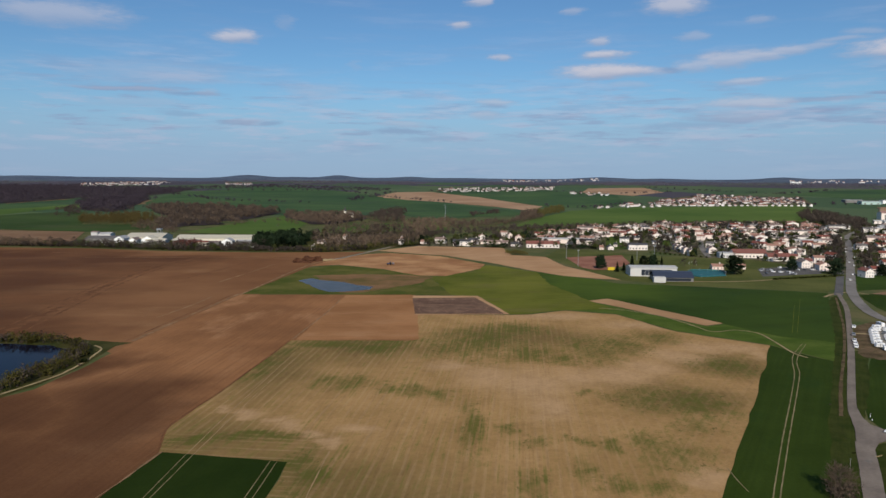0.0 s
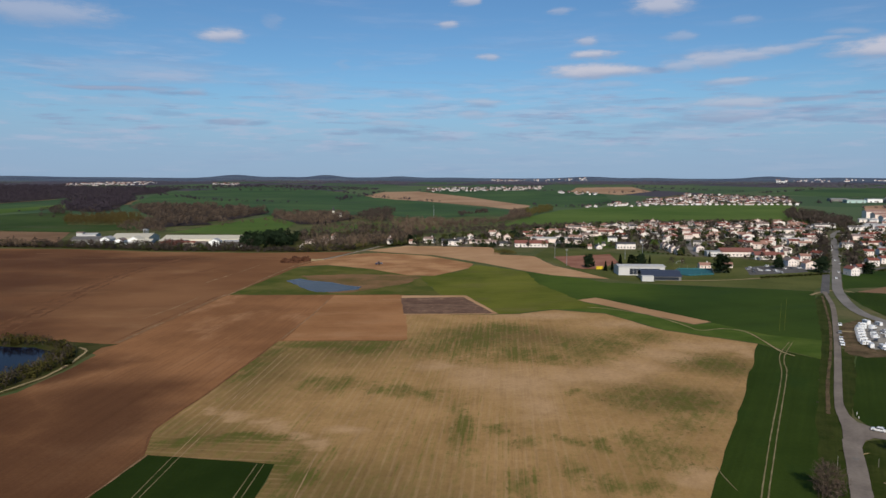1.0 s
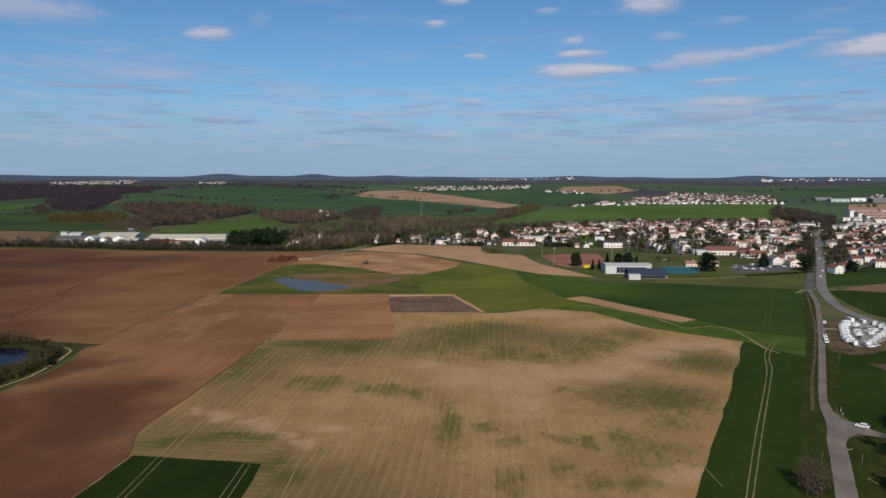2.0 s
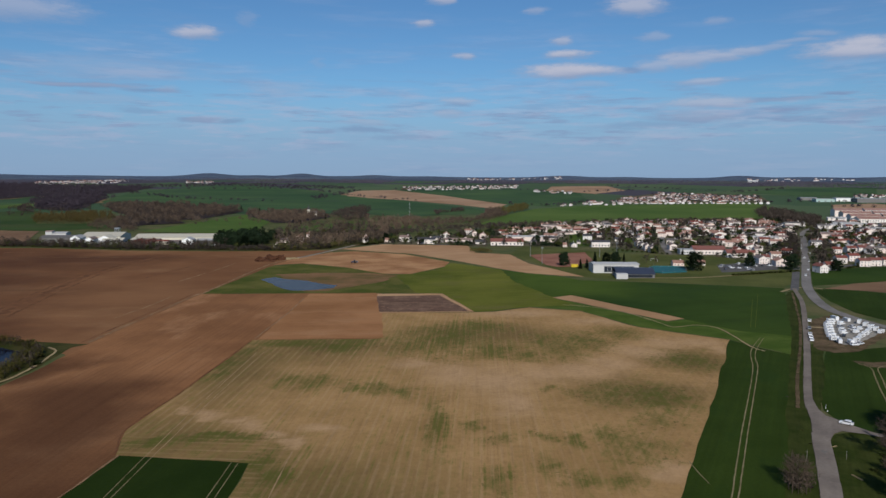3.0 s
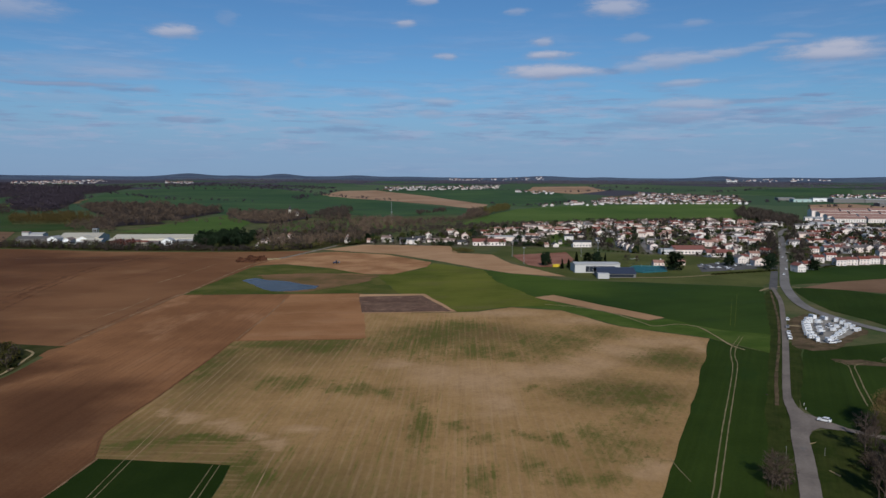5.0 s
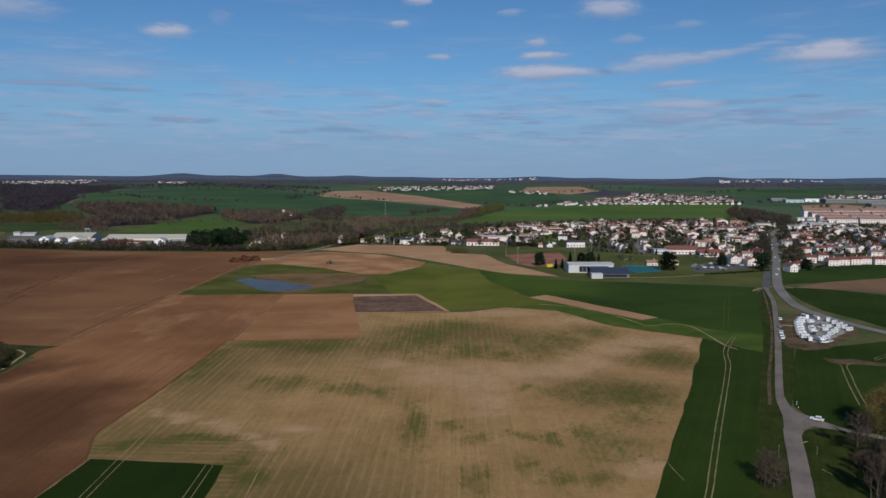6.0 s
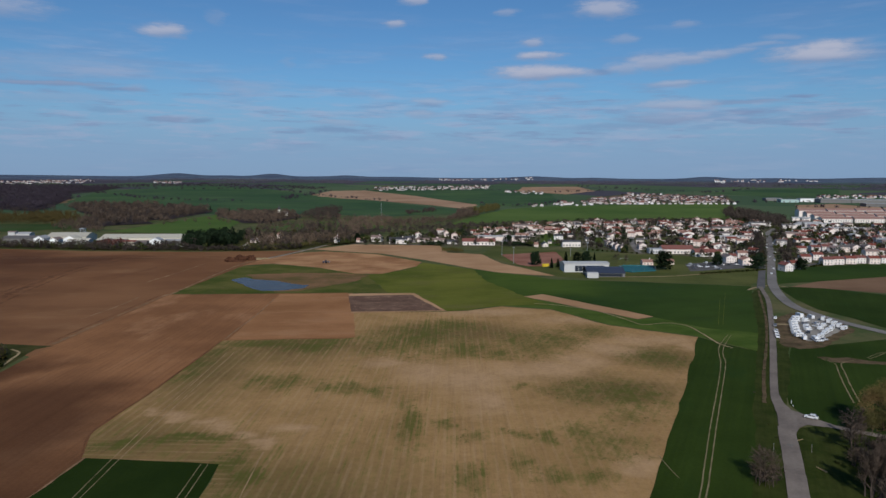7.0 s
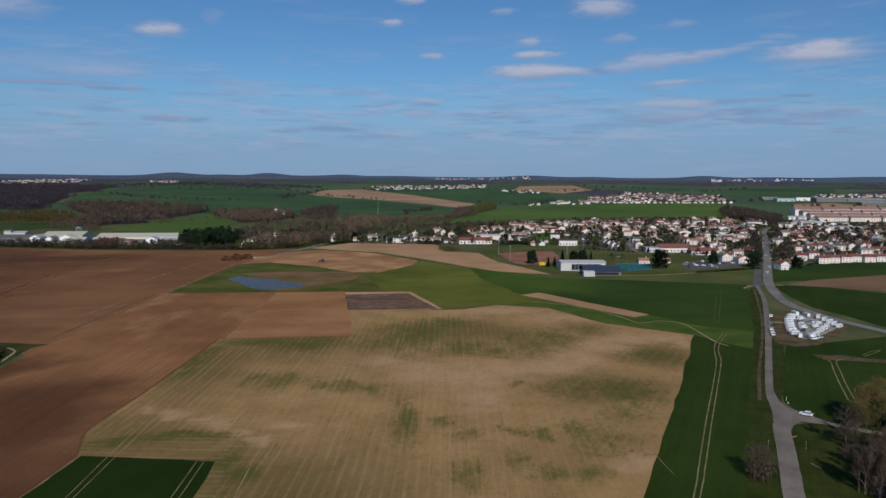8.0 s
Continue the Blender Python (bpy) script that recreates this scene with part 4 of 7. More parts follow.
ribbon("track", [(71.6, 449.9), (84.6, 445), (104.1, 426.3), (115.7, 397.7), (120.4, 383.4), (133.9, 388.7), (143.4, 382.2), (144.4, 362.5), (143.8, 337.9), (146.6, 329.6)], 1.0, 0.19, EARTH_PALE, "pale worn track through grass", uneven=0.4)
for pts, wide in (([(59.5, 150.9), (70.9, 174.4), (76.7, 187.2), (92.6, 222.2), (110.3, 260.1), (122.3, 286.2), (129.8, 303.4), (136.9, 322.8), (144.1, 337.9), (156.4, 358.4)], 0.38), ([(61.1, 151), (72.6, 174.5), (78.6, 187.4), (94.6, 222.3), (112.2, 260.2), (124.3, 286.3), (132, 303.6), (136.8, 317.8), (144.1, 333.6), (157.5, 357.3)], 0.38), ([(68.3, 198.6), (68.2, 191), (68.6, 183.2)], 0.25), ([(-85.2, 167.3), (-85.8, 182.7), (-86.3, 199.1)], 0.26), ([(-83.5, 167.4), (-83.8, 181.7), (-84.2, 198.8)], 0.26), ([(-59.8, 169), (-60.4, 194.9)], 0.26), ([(-57.8, 169.1), (-58.4, 194.6)], 0.26),
                  ([(153.7, 245.9), (159.6, 259.5), (164.9, 271.5), (171.7, 286.2), (178.5, 301), (177, 308)], 0.5), ([(156.6, 247.2), (161.3, 258.1), (166.6, 269.9), (174.3, 286.2), (181.5, 301), (190, 306)], 0.5), ([(198.8, 310.4), (207.3, 317.5), (213.8, 320.7)], 0.4), ([(198.3, 308.3), (205.4, 313.4), (213.1, 319.6)], 0.4), ([(212, 300), (230, 303), (244, 306)], 0.35)):
    ribbon("wheel_track", pts, wide, 0.20, WHEEL, "pale tractor wheel track in the crop", uneven=0.3)
for pts in ([(-86.3, 199.1), (-87, 240), (-87, 301.9), (-87.2, 323.4)], [(-84.2, 198.8), (-84.5, 256.9), (-84, 302.1), (-84.1, 323.6)], [(-44.5, 171.6), (-44.9, 187.2), (-45.2, 203.6)]):
    ribbon("wheel_track", pts, 0.34, 0.14, STRAW, "faint wheel track across the sandy field", uneven=0.5)
for pts in ([(199.6, 472), (161.9, 383.6)], [(212.8, 494.9), (164.5, 383.8)]):
    ribbon("wheel_track", pts, 0.22, 0.20, OLIVE_CROP, "faint wheel track in the wheat", uneven=0.4)
ribbon("road", [(84.5, 147.4), (93.6, 168.9), (98.3, 179.5), (107, 198.9), (110.8, 207.8), (113.9, 215), (117.1, 221.7)], 5.2, 0.22, LANE, "worn grey asphalt farm lane", "road", 0.03)
ribbon("road", [(125.7, 245), (129.3, 254.2), (139.1, 275), (147.3, 291.9), (172.9, 344.7), (200.1, 402.5), (226.4, 460), (242.2, 500.4), (250.3, 521.9)], 2.9, 0.23, LANE, "narrow worn asphalt lane", "road", 0.04)
field("road", [(128.4, 255.6), (131.8, 255.6), (128.4, 245.5), (127.5, 238.6), (129.1, 235), (131.4, 228.5), (134.2, 221.9), (129.4, 221.5), (125, 223.7), (120.9, 221.1), (116.6, 215), (111.8, 205.5), (108.2, 207.9), (115.1, 222.8), (120.6, 235.1), (124.3, 245)], 0.25, LANE, "worn asphalt where two lanes meet", "road", 4, 0.12)
ribbon("road", [(128, 225.8), (133, 221.4), (140.2, 215), (150.2, 206.1)], 3.4, 0.24, LANE, "worn grey asphalt side lane", "road", 0.06)
ribbon("road", [(246.8, 513.6), (272.9, 567.5), (313.1, 650.6)], 5.6, 0.20, ASPHALT_DARK, "dark old asphalt road stub", "road", 0.04)
ribbon("road", [(247, 336.5), (242, 359.6), (235.7, 382.9), (232.9, 398.9), (231.4, 421.7), (232.8, 439.1), (238.4, 462.2), (249.8, 495.3), (265.2, 533.3), (284.5, 574.2), (317.4, 642.2), (392.6, 799.2), (466.3, 954.2), (512.5, 1053.1)], 6.9, 0.26, ASPHALT, "pale grey two-lane main road", "road", 0.02)
ribbon("road", [(512.5, 1053.1), (550.9, 1114.2), (606.3, 1182.5)], 6.5, 0.26, ASPHALT, "pale grey street into the town", "road", 0.02)
ribbon("track", [(233.6, 505.6), (243.5, 516.3), (253.3, 524.7), (263.2, 527.5), (270.1, 519.1)], 2.2, 0.19, EARTH_PALE, "pale worn path across the road stub", uneven=0.3)
ribbon("track", [(240, 503), (215, 444), (191, 389), (165, 335), (140, 285), (122, 247)], 1.3, 0.185, WORN, "trodden strip along the lane verge", uneven=0.3, seed=61)
ribbon("track", [(152.2, 573), (196.9, 576.7), (238.1, 592.9), (289.3, 617.6)], 3.0, 0.2, EARTH_PALE, "pale path below the village")


# ---- building kit ----
def part(name, bm, material, parent, label=""):
    """Links a bmesh as one mesh object under a thing or a part."""
    me = bpy.data.meshes.new(name)
    bm.to_mesh(me)
    bm.free()
    me.materials.append(material)
    ob = new(name, me)
    ob.parent = parent
    return tagged(ob, label)


def part_mesh(name, verts, faces, material, parent, label=""):
    me = mesh_of(name, verts, faces)
    me.materials.append(material)
    ob = new(name, me)
    ob.parent = parent
    return tagged(ob, label)


def box(x, y, z, sx, sy, sz, bevel=0.0, bm=None):
    """A box with its base centre at x, y, z."""
    own = bm or bmesh.new()
    made = bmesh.ops.create_cube(own, size=1, matrix=Matrix.LocRotScale((x, y, z + sz / 2), None, (sx, sy, sz)))["verts"]
    if bevel:
        edges = {e for v in made for e in v.link_edges}
        bmesh.ops.bevel(own, geom=list(edges), offset=bevel, segments=1, affect="EDGES")
    return own


def drum(x, y, z, r, length, axis="z", sides=12, top=None, bm=None):
    own = bm or bmesh.new()
    turn = {"z": (0, 0, 0), "x": (0, 90, 0), "y": (90, 0, 0)}[axis]
    bmesh.ops.create_cone(own, cap_ends=True, segments=sides, radius1=r, radius2=r if top is None else top, depth=length, matrix=pose(x, y, z, *turn))
    return own


def prism(profile, a, b, axis="x", bm=None):
    """A profile (pairs across, up) pulled from a to b along x or y."""
    own = bm or bmesh.new()
    rings = [[own.verts.new((s, u, v) if axis == "x" else (u, s, v)) for u, v in profile] for s in (a, b)]
    own.faces.new(rings[0])
    own.faces.new(rings[1][::-1])
    n = len(profile)
    for i in range(n):
        own.faces.new((rings[0][i], rings[1][i], rings[1][(i + 1) % n], rings[0][(i + 1) % n]))
    bmesh.ops.recalc_face_normals(own, faces=own.faces[:])
    return own


def base(name, label, category, group=""):
    return tagged(new(name), label, category, group)


PROTOTYPES = {}


def put(key, make, m, label="", group=""):
    """Places a thing: the first of its key is built, the rest are copies."""
    if key in PROTOTYPES:
        ob = copy_thing(PROTOTYPES[key], m)
    else:
        ob = PROTOTYPES[key] = make()
        ob.matrix_basis = m
    return tagged(ob, label, group=group)


def placed(x, y, turn=0.0, size=(1, 1, 1), sink=0.0):
    return pose(x, y, land(x, y) - sink, 0, 0, turn) @ Matrix.Diagonal((*size, 1))


# ---- trees ----
def stick(verts, faces, a, b, ra, rb, sides=3):
    """A tapered stick from a to b."""
    d = (b - a).normalized()
    u = d.orthogonal().normalized()
    v = d.cross(u)
    n = len(verts)
    for p, r in ((a, ra), (b, rb)):
        verts.extend(tuple(p + r * (u * math.cos(k * math.tau / sides) + v * math.sin(k * math.tau / sides))) for k in range(sides))
    faces.extend((n + k, n + (k + 1) % sides, n + sides + (k + 1) % sides, n + sides + k) for k in range(sides))


def limbs(dice, height, spread, levels, rise=0.55, forks=(7, 5, 4), clear=0.22, thick=0.018):
    """Branches of a bare tree, level by level: lists of (start, end, thick start, thick end)."""
    out, r = [[] for _ in range(levels + 1)], height * thick
    knots, p = [], Vector((0, 0, 0))
    lean = Vector((dice.uniform(-0.05, 0.05), dice.uniform(-0.05, 0.05), 1))
    n = 6
    for k in range(n):
        q = p + (lean + Vector((dice.uniform(-0.12, 0.12), dice.uniform(-0.12, 0.12), 0))).normalized() * height * 0.86 / n
        out[0].append((p, q, r * (1 - k / n * 0.85), r * (1 - (k + 1) / n * 0.85)))
        knots.append((p, q))
        p = q

    def grow(level, a, d, length, thickness):
        b = a + d * length
        out[level].append((a, b, thickness, thickness * 0.45))
        if level < levels:
            for _ in range(forks[level]):
                s = dice.uniform(0.3, 1.0)
                way_out = (d + Vector((dice.gauss(0, 0.55), dice.gauss(0, 0.55), dice.gauss(0.12, 0.4)))).normalized()
                grow(level + 1, a + d * length * s, way_out, length * dice.uniform(0.4, 0.62), thickness * 0.45)

    for _ in range(forks[0]):
        s = clear + (1 - clear) * dice.random() ** 0.85
        k = min(n - 1, int(s * n))
        a, b = knots[k]
        start = a.lerp(b, s * n - k)
        turn = dice.uniform(0, math.tau)
        d = Vector((math.cos(turn), math.sin(turn), dice.uniform(rise * 0.5, rise * 1.6))).normalized()
        grow(1, start, d, spread * (1.15 - 0.75 * s) * dice.uniform(0.75, 1.2), r * 0.42)
    return out


def bare_tree(seed, height, spread, forks, twigs=TWIGS, rise=0.7, clear=0.2, label="bare deciduous tree with brown twigs", twig=1.0):
    dice = random.Random(seed)
    ob = base("tree", label, "tree")
    grown = limbs(dice, height, spread, 3, rise, forks, clear)
    for name, levels, material, sides in (("trunk", (0, 1), BARK, 5), ("crown", (2, 3), twigs, 3)):
        verts, faces = [], []
        for level in levels:
            for a, b, ra, rb in grown[level]:
                thin = 0.05 * twig if level == 3 else 0.05 * twig
                if level == 3:
                    side = (b - a).cross(Vector((dice.gauss(0, 1), dice.gauss(0, 1), dice.gauss(0, 1)))).normalized() * thin * 1.25
                    n = len(verts)
                    verts.extend((tuple(a - side), tuple(a + side), tuple(b + side * 0.5), tuple(b - side * 0.5)))
                    faces.append((n, n + 1, n + 2, n + 3))
                else:
                    stick(verts, faces, a, b, max(ra, thin), max(rb, thin * 0.6), sides)
        part_mesh(name, verts, faces, material, ob)
    return ob


def clumps(dice, centres, count, reach, leaf):
    """Small leaf-like quads scattered about the centres (point, radius)."""
    verts, faces = [], []
    for c, r in centres:
        for _ in range(count):
            d = Vector((dice.gauss(0, 1), dice.gauss(0, 1), dice.gauss(0, 0.8))).normalized() * r * reach * dice.random() ** 0.45
            u = Vector((dice.gauss(0, 1), dice.gauss(0, 1), dice.gauss(0, 1))).normalized()
            v = u.orthogonal().normalized()
            s = leaf * dice.uniform(0.6, 1.4)
            n, p = len(verts), c + d
            verts.extend((tuple(p - u * s), tuple(p + v * s * 0.7), tuple(p + u * s), tuple(p - v * s * 0.6)))
            faces.append((n, n + 1, n + 2, n + 3))
    return verts, faces


def leafy_tree(seed, height, spread, leaves, label, name="tree", clear=0.25, puffs=26, count=34, leaf=0.34, category="tree", full=1.0):
    dice = random.Random(seed)
    ob = base(name, label, category)
    grown = limbs(dice, height, spread, 2, 0.8, (8, 5), clear)
    verts, faces = [], []
    for level in (0, 1, 2):
        for a, b, ra, rb in grown[level]:
            stick(verts, faces, a, b, max(ra, 0.04), max(rb, 0.025), 5 if level < 2 else 3)
    part_mesh("trunk", verts, faces, BARK, ob)
    tips = [b for a, b, _, _ in grown[2]]
    dice.shuffle(tips)
    verts, faces = clumps(dice, [(p, spread * full * dice.uniform(0.22, 0.42)) for p in tips[:puffs]], count, 1.0, leaf)
    part_mesh("crown", verts, faces, leaves, ob)
    return ob


def conifer(seed, height, spread, leaves=NEEDLES, label="dark green conifer tree", shape=1.0):
    dice = random.Random(seed)
    ob = base("conifer", label, "tree")
    verts, faces = [], []
    stick(verts, faces, Vector((0, 0, 0)), Vector((0, 0, height * 0.95)), height * 0.018, 0.02, 6)
    part_mesh("trunk", verts, faces, BARK, ob)
    verts, faces = [], []
    for k in range(int(70 + height * 8)):
        s = dice.random() ** 0.8
        z = height * (0.08 + 0.92 * s)
        r = spread * ((1 - s) ** shape * 0.95 + 0.05) * dice.uniform(0.75, 1.1)
        turn = dice.uniform(0, math.tau)
        out = Vector((math.cos(turn), math.sin(turn), 0))
        for j in range(5):
            p = out * r * (0.25 + 0.75 * j / 4) + Vector((0, 0, z - r * 0.32 * j / 4 + dice.uniform(-0.2, 0.2)))
            wide = r * 0.30 * (1.1 - j / 6) + 0.12
            side = Vector((-out.y, out.x, dice.uniform(-0.4, 0.4))) * wide
            n = len(verts)
            verts.extend((tuple(p - side), tuple(p + out * wide + Vector((0, 0, 0.25))), tuple(p + side), tuple(p - out * wide * 0.8 - Vector((0, 0, 0.5)))))
            faces.append((n, n + 1, n + 2, n + 3))
    part_mesh("crown", verts, faces, leaves, ob)
    return ob


def evergreen(seed, height, spread, label="broad dark evergreen tree"):
    """A dense round-headed evergreen that is leafy almost to the ground."""
    dice = random.Random(seed)
    ob = base("tree", label, "tree")
    grown = limbs(dice, height, spread, 2, 0.6, (9, 4), 0.08)
    verts, faces = [], []
    for level in (0, 1, 2):
        for a, b, ra, rb in grown[level]:
            stick(verts, faces, a, b, max(ra, 0.05), max(rb, 0.03), 4)
    part_mesh("trunk", verts, faces, BARK, ob)
    puffs = []
    for _ in range(54):
        s = dice.uniform(0.12, 0.96)
        r = spread * math.sin(math.pi * min(1.0, 0.16 + 0.80 * s)) ** 0.6 * dice.uniform(0.45, 0.88)
        turn = dice.uniform(0, math.tau)
        puffs.append((Vector((math.cos(turn) * r, math.sin(turn) * r, height * s)), spread * dice.uniform(0.24, 0.40)))
    verts, faces = clumps(dice, puffs, 27, 1.0, 0.56)
    part_mesh("crown", verts, faces, NEEDLES, ob)
    return ob


def shrub(seed, height, spread, leaves, label):
    dice = random.Random(seed)
    ob = base("shrub", label, "shrub")
    verts, faces = [], []
    tips = []
    for _ in range(9):
        turn, out = dice.uniform(0, math.tau), dice.random() ** 0.6 * spread * 0.75
        p = Vector((math.cos(turn) * out, math.sin(turn) * out, height * dice.uniform(0.4, 0.82)))
        stick(verts, faces, Vector((p.x * 0.15, p.y * 0.15, 0)), p, 0.06, 0.02)
        tips.append((p, spread * dice.uniform(0.25, 0.45)))
    part_mesh("stems", verts, faces, BARK, ob)
    low = [(Vector((p.x, p.y, p.z * 0.45)), r) for p, r in tips]
    verts, faces = clumps(dice, tips + low, 22, 1.0, 0.42)
    part_mesh("foliage", verts, faces, leaves, ob)
    return ob


TREES = {
    "bare_a": lambda: bare_tree(1, 13, 4.8, (17, 6, 6)),
    "bare_b": lambda: bare_tree(2, 11, 4.6, (17, 6, 6), TWIGS_GREY, label="bare grey deciduous garden tree"),
    "bare_c": lambda: bare_tree(3, 14, 4.0, (18, 6, 5)),
    "poplar": lambda: bare_tree(4, 18, 2.2, (28, 5, 5), TWIGS, 2.2, 0.1, "tall slim bare poplar tree"),
    "ochre": lambda: leafy_tree(5, 10, 4.0, TWIGS_OCHRE, "tree with ochre spring buds", leaf=0.3),
    "green": lambda: leafy_tree(6, 9, 3.8, LEAVES, "dull green leafy tree", puffs=30),
    "red": lambda: leafy_tree(7, 8, 3.4, REDLEAF, "small purple-leaved garden tree", puffs=30),
    "cedar": lambda: evergreen(8, 11, 4.6),
    "fir": lambda: conifer(9, 13, 3.0),
    "thuja": lambda: conifer(10, 9, 1.9, label="slim dark conifer tree", shape=0.7),
    "evergreen_dark": lambda: evergreen(18, 10, 3.6, "tall dark evergreen tree"),
    "shrub_a": lambda: shrub(11, 2.6, 2.2, TWIGS, "brown leafless shrub in the grass"),
    "shrub_b": lambda: shrub(12, 2.8, 2.4, LEAVES, "dull green leafy shrub"),
    "shrub_c": lambda: shrub(13, 2.2, 2.0, TWIGS_GREY, "grey leafless shrub in the grass"),
    "willow": lambda: shrub(14, 4.2, 3.0, WILLOW, "yellow-green willow shrub at the water"),
}


def plant(kind, x, y, size=1.0, turn=0.0, tall=1.0, group="", label=""):
    return put(kind, TREES[kind], placed(x, y, turn, (size, size, size * tall), 0.05), label, group)


def inside(x, y, outline):
    hit, n = False, len(outline)
    for i in range(n):
        (ax, ay), (bx, by) = outline[i], outline[i - 1]
        if (ay > y) != (by > y) and x < (bx - ax) * (y - ay) / (by - ay) + ax:
            hit = not hit
    return hit


def scatter(outline, count, gap, seed, taken=()):
    """Random places inside an outline, no two closer than gap, and clear of those taken (x, y, reach)."""
    dice, out, cells = random.Random(seed), [], {}
    xs, ys = [p[0] for p in outline], [p[1] for p in outline]
    for _ in range(count * 30):
        if len(out) >= count:
            break
        x, y = dice.uniform(min(xs), max(xs)), dice.uniform(min(ys), max(ys))
        cx, cy = int(x // gap), int(y // gap)
        near = [q for i in (-1, 0, 1) for j in (-1, 0, 1) for q in cells.get((cx + i, cy + j), ())]
        if inside(x, y, outline) and all(math.hypot(x - a, y - b) > gap for a, b in near) and all(math.hypot(x - a, y - b) > r for a, b, r in taken):
            out.append((x, y))
            cells.setdefault((cx, cy), []).append((x, y))
    return out


def woods(name, spots_at, tall, wide, leaves, label, seed=1, quads=30, clump=0.30, slim=0.3):
    """Woodland as one piece: on every spot a tree of trunk and many small uneven clumps."""
    dice = np.random.default_rng(seed)
    n, quads, clump = len(spots_at), int(quads * 0.72), clump * 1.08
    at = np.array([(x, y, land(x, y)) for x, y in spots_at])
    size = dice.uniform(0.5, 1.3, n)
    h, w = tall * size, wide * size * dice.uniform(0.8, 1.2, n)
    way_out = dice.normal(size=(n, quads, 3))
    way_out /= np.linalg.norm(way_out, axis=2, keepdims=True)
    reach = dice.random((n, quads, 1)) ** 0.4
    mid = way_out * reach * np.stack([w / 2, w / 2, h * 0.36], 1)[:, None, :]
    mid[:, :, 2] += (h * 0.60)[:, None]
    mid += at[:, None, :]
    u = dice.normal(size=(n, quads, 3)) + way_out * 0.7 + np.array((0, 0, 0.9))
    u /= np.linalg.norm(u, axis=2, keepdims=True)
    v = np.cross(u, dice.normal(size=(n, quads, 3)))
    v /= np.linalg.norm(v, axis=2, keepdims=True)
    s = (w[:, None] * clump * dice.uniform(0.6, 1.3, (n, quads)))[:, :, None]
    corners = np.stack([mid - u * s, mid + v * s * slim, mid + u * s, mid - v * s * slim], 2).reshape(-1, 3)
    a = np.array([(1, 0, 0), (-0.5, 0.87, 0), (-0.5, -0.87, 0)]) * 0.02
    low = at[:, None, :] + a[None] * h[:, None, None] - (0, 0, 0.3)
    high = at[:, None, :] + a[None] * 0.4 * h[:, None, None] + np.array((0, 0, 0.7))[None, None] * h[:, None, None]
    trunks = np.stack([low[:, 0], low[:, 1], high[:, 1], high[:, 0], low[:, 1], low[:, 2], high[:, 2], high[:, 1], low[:, 2], low[:, 0], high[:, 0], high[:, 2]], 1).reshape(-1, 3)
    verts = np.concatenate([corners, trunks])
    faces = np.arange(len(verts)).reshape(-1, 4)
    me = mesh_of(name, verts.tolist(), faces.tolist())
    me.materials.append(leaves)
    return tagged(new(name, me), label, "woods", kind="stuff")


# ---- buildings ----
def house(storeys, roof, gable, windows):
    """A rendered house, 11 m wide and 9 m deep, front at -y; gable: its gable end is the front."""
    ob = base("house", "rendered house with %s roof" % {"red": "red tiled", "tan": "orange tiled", "grey": "grey tiled", "dark": "dark slate", "pale": "pale sheet"}[roof], "house")
    w, d, h = 11.0, 9.0, 2.6 * storeys + 0.35
    across, axis, half = (w, "y", d / 2) if gable else (d, "x", w / 2)
    top = across / 2 * (0.3 if roof == "pale" else 0.40)
    body = [(-across / 2, 0), (across / 2, 0), (across / 2, h), (0, h + top), (-across / 2, h)]
    part("wall", prism(body, -half, half, axis), WALL_WHITE, ob)
    e, s = across / 2 + 0.45, top / (across / 2)
    cap = [(-e, h - 0.45 * s), (0, h + top), (e, h - 0.45 * s), (e, h - 0.45 * s + 0.24), (0, h + top + 0.26), (-e, h - 0.45 * s + 0.24)]
    part("roof", prism([(u, v + 0.03) for u, v in cap], -half - 0.35, half + 0.35, axis), ROOFS[roof], ob)
    cx, cy = (1.2, half * 0.45) if gable else (half * 0.5, 1.2)
    bm = box(cx, cy, h + top * 0.5, 0.7, 0.9, top * 0.5 + 1.2)
    box(cx, cy, h + top + 1.2, 0.85, 1.05, 0.15, bm=bm)
    part("chimney", bm, WALL_WHITE, ob)
    if windows:
        front = -d / 2
        for k in range(storeys):
            for x in ((-3.4, 0.0, 3.4) if k else (-3.4, 3.4)):
                win = part("window", box(x, front - 0.01, 0.9 + 2.6 * k, 1.0, 0.12, 1.1), HOUSE_GLASS, ob)
                part("sill", box(x, front - 0.06, 0.8 + 2.6 * k, 1.45, 0.24, 0.08), WALL_WHITE, win)
        part("door", box(0, front - 0.01, 0.02, 1.05, 0.12, 2.1), DOOR, ob)
        for x in (-w / 2 - 0.01, w / 2 + 0.01):
            part("window", box(x, 0.8, 0.95, 0.12, 1.2, 1.2), HOUSE_GLASS, ob)
    return ob


def add_house(x, y, wide, storeys, roof, turn, windows=True, group="village houses", deep=1.0, label=""):
    gable = 45 <= turn <= 135
    if gable:
        wide, deep, turn = max(wide, 6.5), deep * 1.15, turn - 78
    key = ("house", storeys, roof, gable, windows)
    return put(key, lambda: house(storeys, roof, gable, windows), placed(x, y, -turn, (wide / 11, deep, 1.0), 0.1), label, group)


